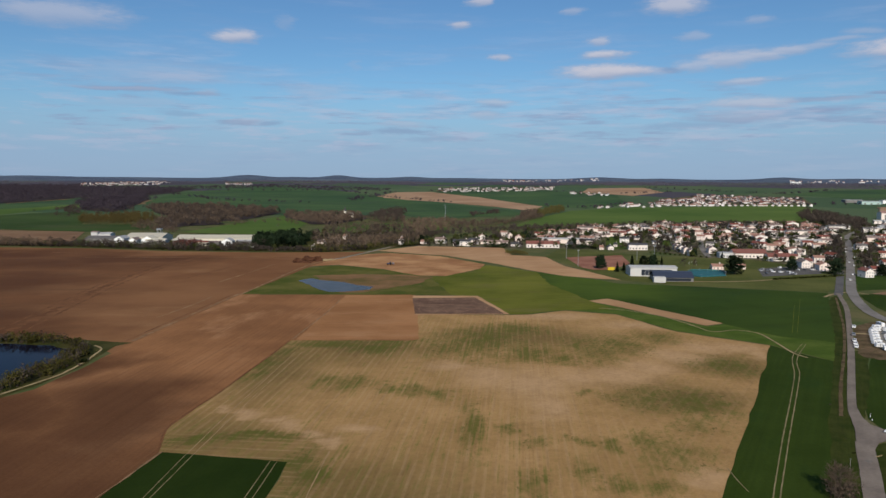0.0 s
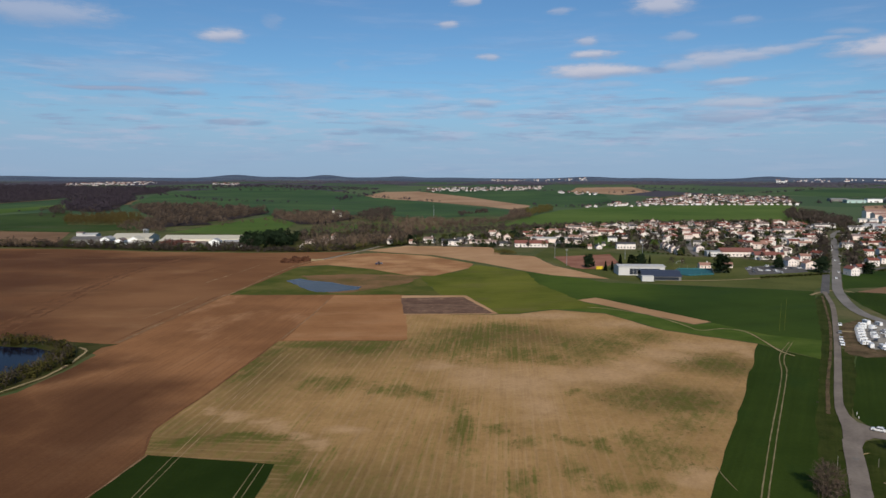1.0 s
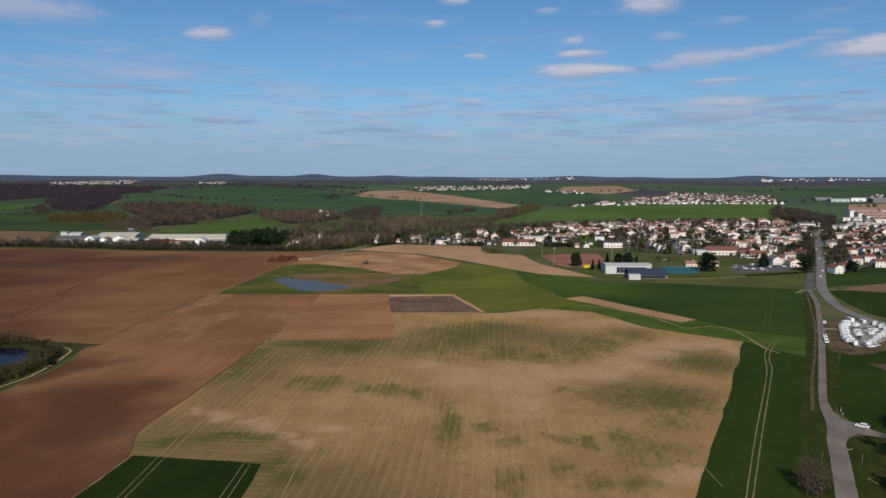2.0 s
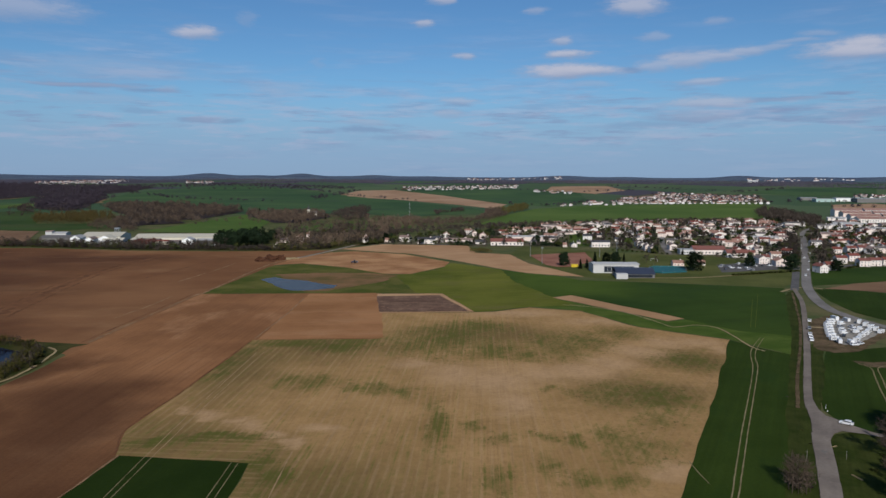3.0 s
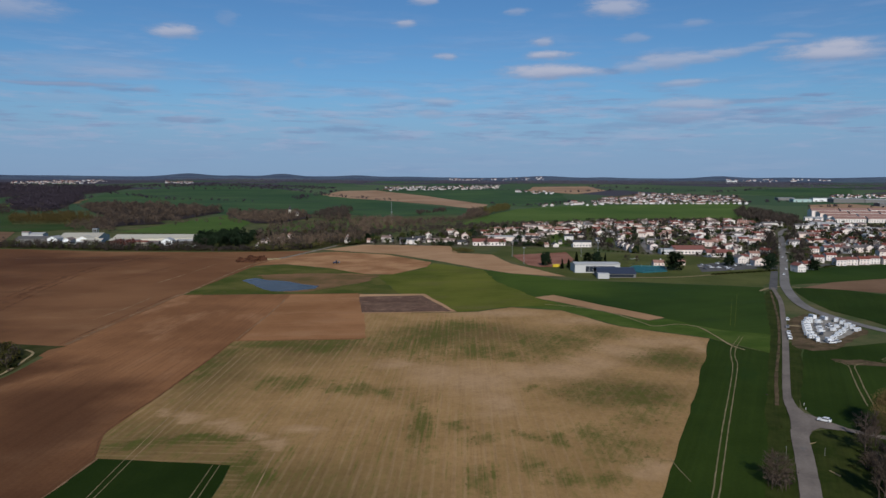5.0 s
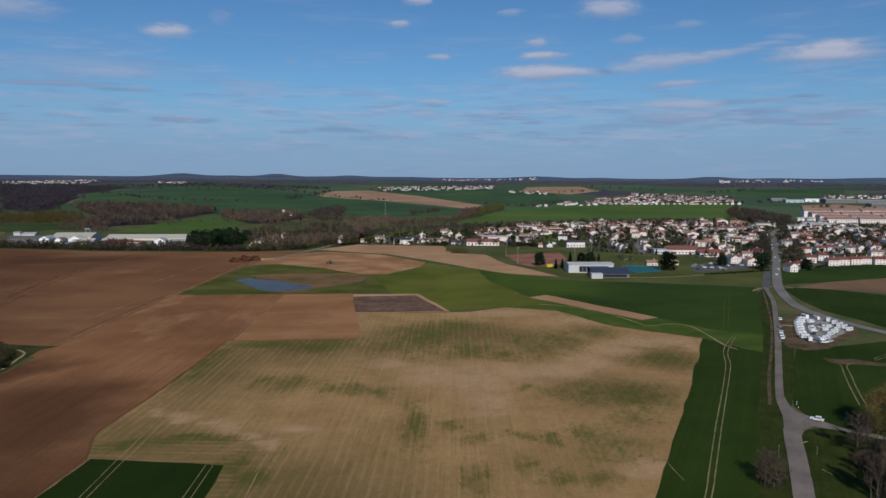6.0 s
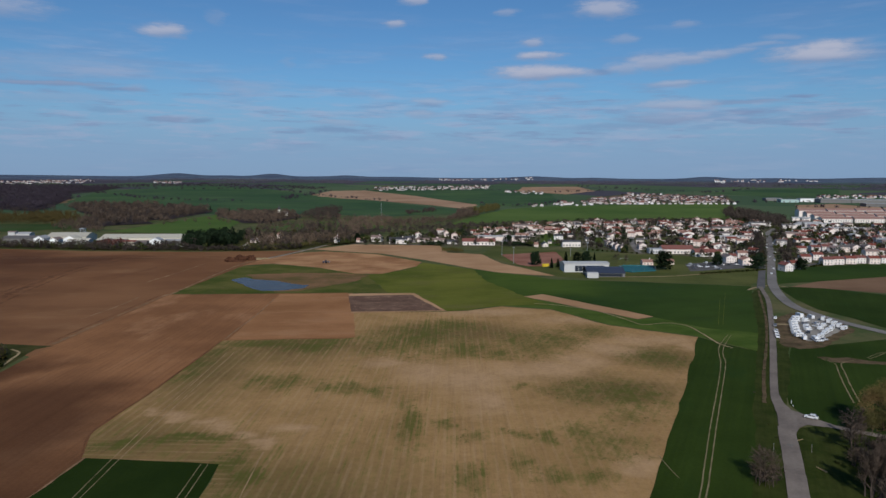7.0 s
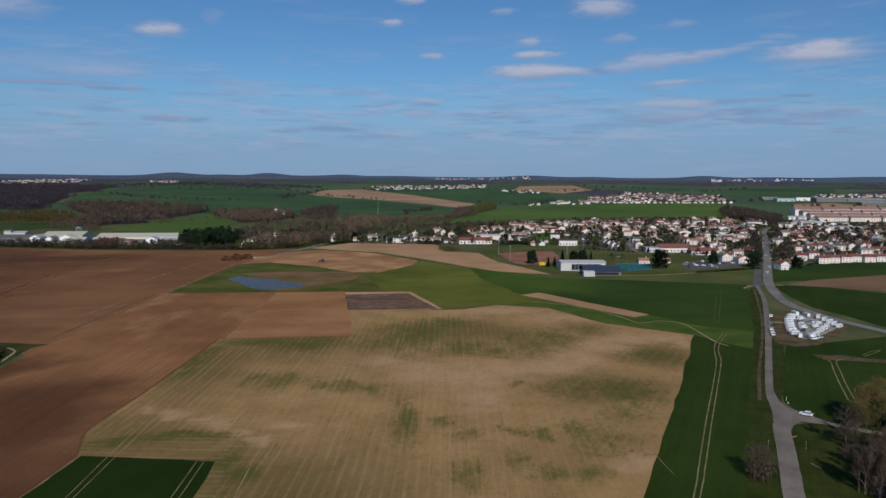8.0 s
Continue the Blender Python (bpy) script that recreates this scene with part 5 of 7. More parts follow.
def hamlet(name, places, label, seed):
    """Many small far houses as one piece: pentagon bodies under thick roofs."""
    rng, verts, faces, kinds = random.Random(seed), [], [], []
    for x, y in places:
        w, d, h = rng.choice((6, 7, 8, 10, 15)) * rng.uniform(0.85, 1.15), rng.uniform(6, 8.5), rng.choice((2.4, 3.0, 4.2, 4.8))
        m = placed(x, y, rng.choice((5, 15, -20, 85, 70)), sink=1.5)
        kind = rng.choice((1, 2, 2, 3))
        t = d * 0.24
        for ring, k in (([(-d / 2, 0), (d / 2, 0), (d / 2, h + 1.5), (0, h + 1.5 + t), (-d / 2, h + 1.5)], 0),
                        ([(-d / 2 - 0.5, h + 1.2), (0, h + 1.53 + t), (d / 2 + 0.5, h + 1.2), (d / 2 + 0.5, h + 1.6), (0, h + 1.95 + t), (-d / 2 - 0.5, h + 1.6)], kind)):
            n, c = len(verts), len(ring)
            half = w / 2 + (0.4 if k else 0)
            verts += [tuple(m @ Vector((s, u, v))) for s in (-half, half) for u, v in ring]
            faces += [tuple(range(n + c - 1, n - 1, -1)), tuple(range(n + c, n + 2 * c))] + [(n + i, n + (i + 1) % c, n + c + (i + 1) % c, n + c + i) for i in range(c)]
            kinds += [k] * (c + 2)
    me = mesh_of(name, verts, faces)
    for material in (WALL_FAR, ROOF_FAR_RED, ROOF_FAR_TAN, ROOFS["grey"]):
        me.materials.append(material)
    me.polygons.foreach_set("material_index", kinds)
    return tagged(new(name, me), label, "village", kind="stuff")


def hall(name, label, x, y, length, deep, high, turn, wall, roof, pitch=0.12, doors=0, band=False, category="hall", group="", windows=0, lean=False):
    """A long building with its front at -y; x, y: the middle of the front's foot."""
    ob = base(name, label, category, group)
    top = deep / 2 * pitch
    body = [(0, 0), (deep, 0), (deep, high), (deep / 2, high + top), (0, high)]
    part("wall", prism(body, -length / 2, length / 2), wall, ob)
    cap = [(-0.5, high - pitch * 0.5), (deep / 2, high + top), (deep + 0.5, high - pitch * 0.5), (deep + 0.5, high + 0.3 - pitch * 0.5), (deep / 2, high + top + 0.3), (-0.5, high + 0.3 - pitch * 0.5)]
    part("roof", prism([(u, v + 0.03) for u, v in cap], -length / 2 - 0.5, length / 2 + 0.5), roof, ob)
    for k in range(doors):
        px = -length / 2 + length * (k + 0.5) / doors
        part("door", box(px, -0.03, 0.02, 3.6, 0.16, 3.8), WALL_GREY, ob)
    for k in range(windows):
        px = -length / 2 + length * (k + 0.5) / windows
        for z in ((1.2, 4.2) if high > 6 else (1.2,)):
            part("window", box(px, -0.03, z, 1.5, 0.16, 1.5), GLASS, ob)
    if band:
        part("window_band", box(0, -0.04, high * 0.62, length * 0.94, 0.16, high * 0.2), GLASS, ob, "dark window band")
    ob.matrix_basis = placed(x, y, turn, (1, 1, 1), 0.1)
    return ob


# ---- vehicles ----
def wheels(ob, xs, y, r=0.34):
    for x in xs:
        for s in (-1, 1):
            wheel = part("wheel", drum(x, s * y, r, r, 0.22, "y", 12), RUBBER, ob)
            part("rim", drum(x, s * (y + 0.1), r, r * 0.6, 0.06, "y", 10), METAL, wheel)


def motorhome():
    """A camper 6.8 m long, nose at +x."""
    ob = base("motorhome", "white motorhome parked on the gravel yard", "motorhome")
    side = [(-3.4, 0.45), (2.2, 0.45), (2.2, 2.1), (2.9, 2.35), (2.7, 2.95), (2.0, 3.05), (-3.3, 3.05), (-3.4, 2.9)]
    part("body", prism(side, -1.13, 1.13, "y"), BODY_WHITE, ob)
    nose = [(2.2, 0.4), (3.4, 0.45), (3.45, 1.05), (2.95, 1.3), (2.25, 2.08)]
    part("cab", prism(nose, -1.0, 1.0, "y"), BODY_WHITE, ob)
    part("windscreen", prism([(2.97, 1.31), (3.02, 1.33), (2.36, 2.1), (2.28, 2.09)], -0.9, 0.9, "y"), GLASS, ob)
    for x, z, w in ((-2.2, 1.5, 1.1), (0.6, 1.5, 1.2)):
        for s in (-1, 1):
            part("window", box(x, s * 1.13, z, w, 0.05, 0.55), GLASS, ob)
    part("door", box(-0.7, -1.14, 0.6, 0.65, 0.05, 1.9), WALL_GREY, ob)
    part("roof_hatch", box(-1.0, 0, 3.04, 0.7, 0.7, 0.14), WALL_GREY, ob)
    wheels(ob, (-1.9, 2.5), 1.0)
    return ob


def car(paint, label):
    """A small car 4.2 m long, nose at +x."""
    ob = base("car", label, "car")
    side = [(-2.05, 0.3), (2.05, 0.3), (2.1, 0.65), (1.9, 0.85), (1.0, 0.95), (0.35, 1.42), (-1.3, 1.45), (-2.0, 0.95)]
    bm = prism(side, -0.85, 0.85, "y")
    bmesh.ops.bevel(bm, geom=bm.edges[:], offset=0.06, segments=1, affect="EDGES")
    part("body", bm, paint, ob)
    part("windscreen", prism([(1.02, 0.98), (1.06, 0.99), (0.42, 1.42), (0.36, 1.43)], -0.72, 0.72, "y"), GLASS, ob)
    part("rear_window", prism([(-1.36, 1.42), (-1.42, 1.4), (-1.95, 1.02), (-1.9, 1.0)], -0.7, 0.7, "y"), GLASS, ob)
    for s in (-1, 1):
        part("side_window", prism([(0.85, 0.98), (0.32, 1.36), (-1.2, 1.38), (-1.6, 1.0)], s * 0.845, s * 0.862, "y"), GLASS, ob)
    wheels(ob, (-1.3, 1.3), 0.76, 0.31)
    return ob


def van():
    ob = base("van", "white delivery van parked on the gravel yard", "van")
    side = [(-2.7, 0.4), (2.7, 0.4), (2.75, 1.0), (2.1, 1.25), (1.5, 2.25), (1.2, 2.4), (-2.6, 2.45), (-2.7, 2.3)]
    bm = prism(side, -1.0, 1.0, "y")
    bmesh.ops.bevel(bm, geom=bm.edges[:], offset=0.06, segments=1, affect="EDGES")
    part("body", bm, BODY_WHITE, ob)
    part("windscreen", prism([(2.1, 1.3), (2.15, 1.31), (1.56, 2.24), (1.5, 2.22)], -0.85, 0.85, "y"), GLASS, ob)
    for s in (-1, 1):
        part("side_window", box(1.15, s * 1.0, 1.35, 0.8, 0.05, 0.65), GLASS, ob)
    wheels(ob, (-1.6, 1.8), 0.9, 0.35)
    return ob


# ---- the village ----
STREET_FRONT = ((316.2, 610.2, 7.5, 2, 'red', 70), (331.8, 625.9, 8.8, 2, 'red', 0), (369.1, 678.1, 12.0, 2, 'red', 3), (391.5, 697.6, 12.5, 2, 'red', 3), (377.8, 655.6, 11.8, 2, 'red', 4), (390.6, 660.1, 12.0, 2, 'red', 4),
    (404.7, 664.7, 12.1, 2, 'red', 4), (417.4, 669.4, 11.1, 2, 'red', 4), (427.7, 664.9, 12.3, 2, 'red', 4), (442.2, 669.6, 12.5, 2, 'red', 4), (457.5, 674.4, 12.7, 2, 'red', 4), (473.0, 679.2, 12.9, 2, 'red', 4),
    (488.8, 684.1, 13.1, 2, 'red', 4))
STREET_SECOND = ((410.1, 762.6, 11.5, 2, 'red', 10), (431.8, 774.9, 12.5, 2, 'red', 3), (447.4, 781.3, 12.6, 2, 'red', 3), (447.7, 763.2, 9.7, 2, 'grey', 60), (464.3, 775.4, 11.3, 2, 'grey', 5), (478.9, 781.8, 10.0, 2, 'grey', 70),
    (466.4, 729.6, 13.5, 2, 'grey', 5), (487.4, 740.9, 13.8, 2, 'red', 5), (504.7, 746.7, 14.1, 2, 'red', 5), (526.3, 758.6, 14.4, 2, 'red', 5), (416.4, 819.5, 11.5, 3, 'grey', 5), (454.6, 894.0, 14.1, 1, 'red', 5))
STREET_UPPER = ((506.9, 993.3, 15.7, 1, 'grey', 30), (529.8, 1014.1, 14.3, 1, 'pale', 20), (552.8, 1032.7, 16.4, 1, 'pale', 30), (566.0, 1032.3, 16.5, 1, 'pale', 20), (570.6, 1013.5, 18.1, 1, 'red', 10), (609.7, 1134.9, 26.1, 2, 'pale', 5),
    (634.9, 1145.6, 20.4, 2, 'pale', 10), (581.4, 1124.4, 17.8, 2, 'grey', 10), (638.1, 1059.1, 19.3, 2, 'pale', 5), (581.1, 922.0, 20.4, 1, 'red', 5), (602.5, 922.6, 20.6, 1, 'pale', 5), (641.4, 1111.5, 18.0, 1, 'pale', 5),
    (653.2, 1048.6, 17.3, 1, 'grey', 20), (686.5, 1067.3, 19.8, 1, 'grey', 5))
STREET_WEST = ((299.8, 650.5, 10.1, 2, 'tan', 80), (323.1, 711.9, 9.8, 2, 'tan', 10), (347.7, 738.8, 8.9, 2, 'red', 60), (291.9, 672.7, 9.2, 2, 'grey', 75), (324.9, 761.2, 5.2, 2, 'grey', 10), (300.4, 682.1, 8.1, 2, 'red', 10),
    (311.5, 749.5, 10.1, 1, 'red', 10), (302.3, 755.1, 10.2, 2, 'red', 80), (320.9, 867.5, 13.0, 2, 'red', 70), (325.1, 860.1, 11.5, 2, 'red', 10), (357.4, 883.8, 16.4, 2, 'red', 75), (395.2, 908.8, 13.9, 2, 'pale', 10),
    (422.1, 917.9, 14.2, 2, 'grey', 5), (461.1, 972.6, 10.1, 2, 'grey', 70), (485.2, 1073.7, 14.7, 2, 'grey', 5), (523.4, 1114.9, 13.5, 2, 'grey', 5), (491.4, 1115.6, 15.2, 1, 'red', 5), (438.0, 1116.6, 16.8, 1, 'red', 5),
    (462.0, 1116.2, 17.0, 1, 'red', 5))
STREET_STEPS = ((218.0, 829.2, 4.7, 2, 'grey', 80), (217.3, 809.0, 4.6, 2, 'grey', 80), (217.2, 789.7, 5.1, 2, 'grey', 80), (218.4, 771.3, 7.5, 2, 'grey', 80), (248.8, 930.4, 9.0, 2, 'tan', 75), (269.8, 1016.0, 9.8, 2, 'tan', 75),
    (285.1, 1094.0, 10.6, 2, 'tan', 75), (285.5, 967.4, 11.0, 2, 'tan', 20), (306.9, 1049.1, 11.9, 2, 'tan', 20), (325.4, 1128.6, 12.8, 2, 'tan', 20), (247.1, 796.6, 9.1, 2, 'grey', 80), (242.1, 966.1, 9.3, 2, 'grey', 20),
    (392.1, 1139.3, 11.3, 2, 'tan', 75), (381.6, 1085.7, 10.8, 2, 'tan', 75), (365.4, 1029.6, 10.2, 2, 'tan', 75), (330.4, 1028.4, 10.1, 1, 'tan', 20), (345.6, 1039.6, 12.0, 1, 'tan', 10))
STREET_MEADOW = ((176.6, 919.9, 11.0, 2, 'dark', 5), (201.9, 965.0, 9.2, 1, 'dark', 5), (213.0, 904.2, 11.6, 1, 'dark', 5), (243.0, 1104.4, 11.5, 3, 'dark', 5), (123.8, 886.0, 15.4, 2, 'dark', 3), (133.4, 827.5, 5.2, 1, 'tan', 5),
    (143.3, 827.7, 5.9, 1, 'dark', 75), (155.6, 863.7, 5.5, 1, 'dark', 10), (150.5, 963.5, 6.1, 2, 'grey', 5), (101.5, 862.5, 8.1, 1, 'dark', 5), (92.5, 903.0, 21.0, 2, 'pale', 5), (43.7, 933.5, 8.7, 2, 'tan', 80),
    (37.4, 858.0, 14.5, 1, 'dark', 5), (12.1, 884.0, 23.0, 1, 'grey', 5), (-3.8, 940.9, 8.8, 2, 'tan', 75), (-13.2, 882.6, 12.4, 2, 'dark', 5), (-27.0, 859.6, 20.0, 2, 'dark', 5), (-54.3, 889.5, 12.5, 2, 'grey', 10),
    (-73.7, 881.2, 9.7, 1, 'tan', 5), (-101.5, 872.8, 5.5, 2, 'tan', 75), (27.4, 1008.1, 11.0, 2, 'tan', 20), (34.0, 969.3, 6.1, 2, 'tan', 75), (83.5, 952.3, 6.0, 2, 'tan', 80))
WOOD_HOUSES = ((-242.3, 888.8, 10.1, 2, 'dark', 5), (-244.6, 921.9, 4.5, 2, 'dark', 5), (-184.0, 886.4, 8.5, 2, 'tan', 75), (-181.4, 928.1, 4.4, 2, 'tan', 5), (-193.0, 799.5, 7.1, 1, 'grey', 70), (-199.3, 869.4, 6.3, 1, 'grey', 5),
    (-103.5, 886.3, 5.6, 2, 'tan', 75))
HOUSES_GATE = ((692.0, 1295.0, 13.0, 2, 'pale', 10), (705.0, 1262.0, 12.0, 2, 'pale', 75), (668.0, 1238.0, 11.0, 3, 'pale', 5), (650.0, 1205.0, 14.0, 2, 'grey', 10), (676.0, 1212.0, 12.0, 2, 'tan', 20), (640.0, 1172.0, 16.0, 2, 'pale', 5))
COURT_HOUSES = ((208.7, 654.0, 10.7, 1, 'tan', 5), (230.7, 658.6, 8.7, 1, 'tan', 10))
TAKEN = []
for street in (STREET_FRONT, STREET_SECOND, STREET_UPPER, STREET_WEST, STREET_STEPS, STREET_MEADOW, WOOD_HOUSES, HOUSES_GATE, COURT_HOUSES):
    for x, y, wide, storeys, roof, turn in street:
        add_house(x, y + 4.5, wide, storeys, roof, turn)
        TAKEN.append((x, y + 4.5, 15))
MAIN_STREET = curve_through([(272, 546), (317, 642), (393, 799), (466, 954), (512, 1053), (551, 1114), (606, 1182)], 12)
TAKEN += [(p.x, p.y, 13) for p in MAIN_STREET]
SIDE_STREET = [(232, 760), (252, 850), (282, 960), (318, 1090), (350, 1180)]
ribbon("road", SIDE_STREET, 6.0, 0.2, ASPHALT, "grey village street between terraces", "road", 0.02)
ribbon("road", [(330, 640), (420, 690), (520, 725), (640, 770)], 5.5, 0.2, ASPHALT_DARK, "grey street behind the terraced houses", "road", 0.02)
ribbon("road", [(-20, 845), (90, 870), (180, 885), (250, 880), (330, 800), (352, 735)], 5.0, 0.2, ASPHALT_DARK, "grey village street", "road", 0.02)
TAKEN += [(p.x, p.y, 9) for p in curve_through(SIDE_STREET, 12)]

hall("school", "long white school building with red tiled roof", 272, 754, 33, 14, 5.0, 0, WALL_WHITE, ROOFS["red"], 0.5, category="school", windows=9)
hall("school", "long white school wing with red tiled roof", 291, 727, 22, 12, 4.5, 0, WALL_WHITE, ROOFS["red"], 0.5, category="school", windows=6)
hall("school", "pale flat-roofed school annexe", 249, 754, 15, 11, 5.0, 0, WALL_HALL, ROOFS["pale"], 0.05, category="school", windows=5)
hall("apartment_house", "long white house with red tiled roof", 68, 845, 38, 11, 4.6, 0, WALL_WHITE, ROOFS["red"], 0.55, category="house", windows=9)
hall("apartment_house", "long white house with dark roof", 174, 828, 21, 10, 6.0, 0, WALL_WHITE, ROOFS["dark"], 0.3, category="house", windows=6)
TAKEN += [(272, 760, 26), (291, 733, 22), (249, 760, 18), (60, 838, 18), (78, 838, 18), (176, 848, 20), (137, 605, 34), (150, 580, 30)]

TOWN_WEST = [(16, 930), (146, 1161), (309, 1264), (470, 1292), (594, 1248), (440, 880), (345, 760), (300, 850), (243, 870), (204, 940), (100, 905)]
TOWN_EAST = [(560, 1100), (651, 1169), (830, 1127), (640, 830), (560, 765), (440, 800)]
dice = random.Random(5)
for outline, count, seed in ((TOWN_WEST, 95, 1), (TOWN_EAST, 60, 2)):
    for x, y in scatter(outline, count, 20, seed, TAKEN):
        roof = dice.choice(("red", "tan", "tan", "grey", "red") if seed == 1 else ("red", "red", "grey", "pale", "tan"))
        add_house(x, y, dice.choice((9, 10, 12, 15, 19)) + dice.uniform(-1, 1), dice.choice((1, 2, 2)), roof, dice.choice((5, 15, 25, 75, 80, -10)), y < 950)
        TAKEN.append((x, y, 12))

BACK_ROWS = [(90, 1080), (146, 1165), (309, 1268), (470, 1296), (594, 1252), (560, 1130), (400, 1090), (250, 1040)]
back = scatter(BACK_ROWS, 80, 15, 3, TAKEN)
hamlet("back_rows", back, "back rows of pale village houses", 61)
TAKEN += [(x, y, 9) for x, y in back]
field("garden_ground", [(500, 2190), (700, 2480), (980, 2290), (960, 2240), (850, 1930), (455, 1880)], 0.6, GARDEN, "brown gardens of a far village", "gardens")
field("garden_ground", [(-110, 845), (10, 1010), (146, 1172), (309, 1282), (470, 1300), (640, 1255), (840, 1150), (640, 800), (492, 700), (380, 650), (320, 612), (300, 660), (225, 745), (180, 835), (40, 828)], 0.04, GARDEN, "gardens and verges between village houses", "gardens")
for outline in ([(286, 868), (312, 950), (342, 955), (330, 885)], [(140, 836), (165, 836), (196, 1000), (205, 1090), (172, 1040), (150, 900)], [(225, 880), (240, 960), (226, 960), (212, 890)]):
    field("lawn", outline, 0.16, GRASS_STRIP, "green lawn between village houses", "lawn")
for row, (x, y) in enumerate(((702, 1246), (716, 1296), (732, 1352), (748, 1412))):
    for k in range(4):
        hall("apartment_block", "long pale apartment block with orange tiled roof", x + 27 + k * 57, y - k * 2.0, 53, 18, 7.2 + 1.7 * row, -2, WALL_WHITE, ROOFS["pinkish"], 0.38, category="apartment block", group="long apartment blocks", windows=12 if row == 0 else 0)
        TAKEN.append((x + 27 + k * 57, y + 8, 34))
for x, y, length, deep, high, wall, roof in ((1004, 1946, 47, 30, 8, TEAL_CLAD, "pale"), (1004, 2035, 44, 30, 7, WALL_GREY, "pale"), (1071, 1968, 52, 25, 9, WHITE_CLAD, "pale"),
                                             (1108, 1905, 80, 40, 10, WALL_GREY, "pale"), (1195, 1893, 97, 40, 8, WALL_GREY, "pale"), (1103, 1718, 56, 30, 8, WALL_GREY, "pale"), (1300, 1880, 90, 40, 8, WALL_HALL, "grey")):
    hall("warehouse", "large pale warehouse with a sheet roof", x, y, length, deep, high, -6, wall, ROOFS[roof], 0.06, category="warehouse", doors=3)

# ---- far villages: small houses, seen as walls and roofs ----
FAR_VILLAGES = (([(-1815, 3180), (-1589, 3584), (-1424, 3209), (-1644, 2879)], 55), ([(-1251, 3452), (-1140, 3495), (-1068, 3273), (-1172, 3234)], 16),
                ([(-195, 3018), (306, 3255), (272, 2891), (-174, 2687)], 95), ([(320, 2735), (442, 2596), (421, 2467), (298, 2547)], 14),
                ([(520, 2180), (960, 2263), (840, 1960), (455, 1915)], 120), ([(730, 2507), (930, 2265), (769, 2142), (570, 2179)], 45),
                ([(71, 4230), (676, 4371), (640, 4133), (67, 3968)], 26), ([(296, 1903), (483, 2022), (438, 1832), (273, 1755)], 14),
                ([(1265, 2281), (1479, 2246), (1391, 2112), (1189, 2143)], 26))
for k, (outline, count) in enumerate(FAR_VILLAGES):
    hamlet("far_village", scatter(outline, int(count * (1.3 if k in (4, 5) else 1.5)), 11, 40 + k), "far village of pale houses with orange roofs", 50 + k)
hall("warehouse", "bright white hall on a far hillside", 1480, 3560, 46, 30, 11, -20, WHITE_CLAD, ROOFS["pale"], 0.06, category="warehouse")
hamlet("far_village", scatter([(1500, 3900), (1900, 3950), (2050, 3700), (1650, 3650)], 34, 16, 62), "far village of pale houses on the plateau", 62)
hamlet("far_village", [(470 + k * 15, 1890 - k * 1.0 + dice.uniform(-5, 5)) for k in range(24)], "row of pale houses at a far field edge", 60)

def container(paint, label):
    ob = base("container", label, "container")
    bm = box(0, 0, 0, 6.0, 2.4, 2.5, 0.05)
    part("body", bm, paint, ob)
    for k in range(9):
        part("rib", box(-2.6 + k * 0.65, -1.23, 0.1, 0.2, 0.06, 2.2), paint, ob)
    part("door", box(3.02, 0, 0.1, 0.06, 2.2, 2.2), paint, ob)
    return ob


# ---- factory estate beside the ploughed field ----
for x, y, length, deep, high, wall, roof, doors, label in (
        (-328, 872, 104, 30, 5.5, WALL_CREAM, "cream", 0, "long cream factory hall with cream sheet roof"),
        (-424, 876, 46, 36, 6.0, WALL_CREAM, "cream", 0, "cream factory hall with pale sheet roof"),
        (-465, 852, 40, 22, 6.0, WALL_GREY, "grey", 2, "dark grey open-fronted shed with grey roof"),
        (-492, 900, 24, 14, 7.5, WALL_HALL, "pale", 1, "white factory office building with flat roof"),
        (-500, 898, 8, 8, 10.0, WALL_HALL, "grey", 0, "white stair tower of the factory office"),
        (-392, 838, 23, 14, 5.5, WALL_HALL, "cream", 3, "white workshop with cream sheet roof"),
        (-368, 846, 13, 14, 5.0, WALL_GREY, "cream", 1, "grey shed with cream sheet roof"),
        (-352, 838, 26, 12, 5.0, WALL_GREY, "grey", 0, "low dark shed with brown roof"),
        (-333, 832, 15, 10, 4.5, WALL_CREAM, "red", 0, "low shed with rusty red roof"),
        (-320, 836, 12, 10, 4.0, WALL_GREY, "grey", 1, "low grey shed behind the hedge"),
        (-282, 830, 18, 12, 6.0, WALL_GREY, "pale", 1, "grey workshop with pale roof")):
    hall("factory_hall", label, x, y, length, deep, high, 4, wall, ROOFS[roof], 0.22, doors, category="factory", group="factory halls")


for x, y, length, deep, high, roof, label in ((-436, 856, 18, 11, 6.5, "pale", "white gabled workshop with sheet roof"), (-398, 852, 20, 13, 6.8, "cream", "white gabled workshop with cream roof"),
                                              (-418, 850, 16, 9, 5.5, "grey", "small white gabled workshop with grey roof"), (-297, 838, 14, 12, 6.0, "pale", "small white gabled workshop with pale roof")):
    hall("factory_hall", label, x, y, length, deep, high, 94, WHITE_CLAD, ROOFS[roof], 0.5, 0, category="factory", group="factory halls")
for x, y, turn, pale in ((-455, 838, 8, 1), (-478, 842, 95, 0), (-410, 834, 12, 1), (-382, 830, 5, 0), (-345, 826, 90, 1), (-316, 824, 8, 0), (-296, 820, 15, 1), (-268, 822, 5, 1), (-440, 832, 10, 0)):
    put("yard_container_%d" % pale, lambda: container(BODY_WHITE if pale else BODY_GREY, "metal container in the factory yard"), placed(x, y, turn), group="yard containers")


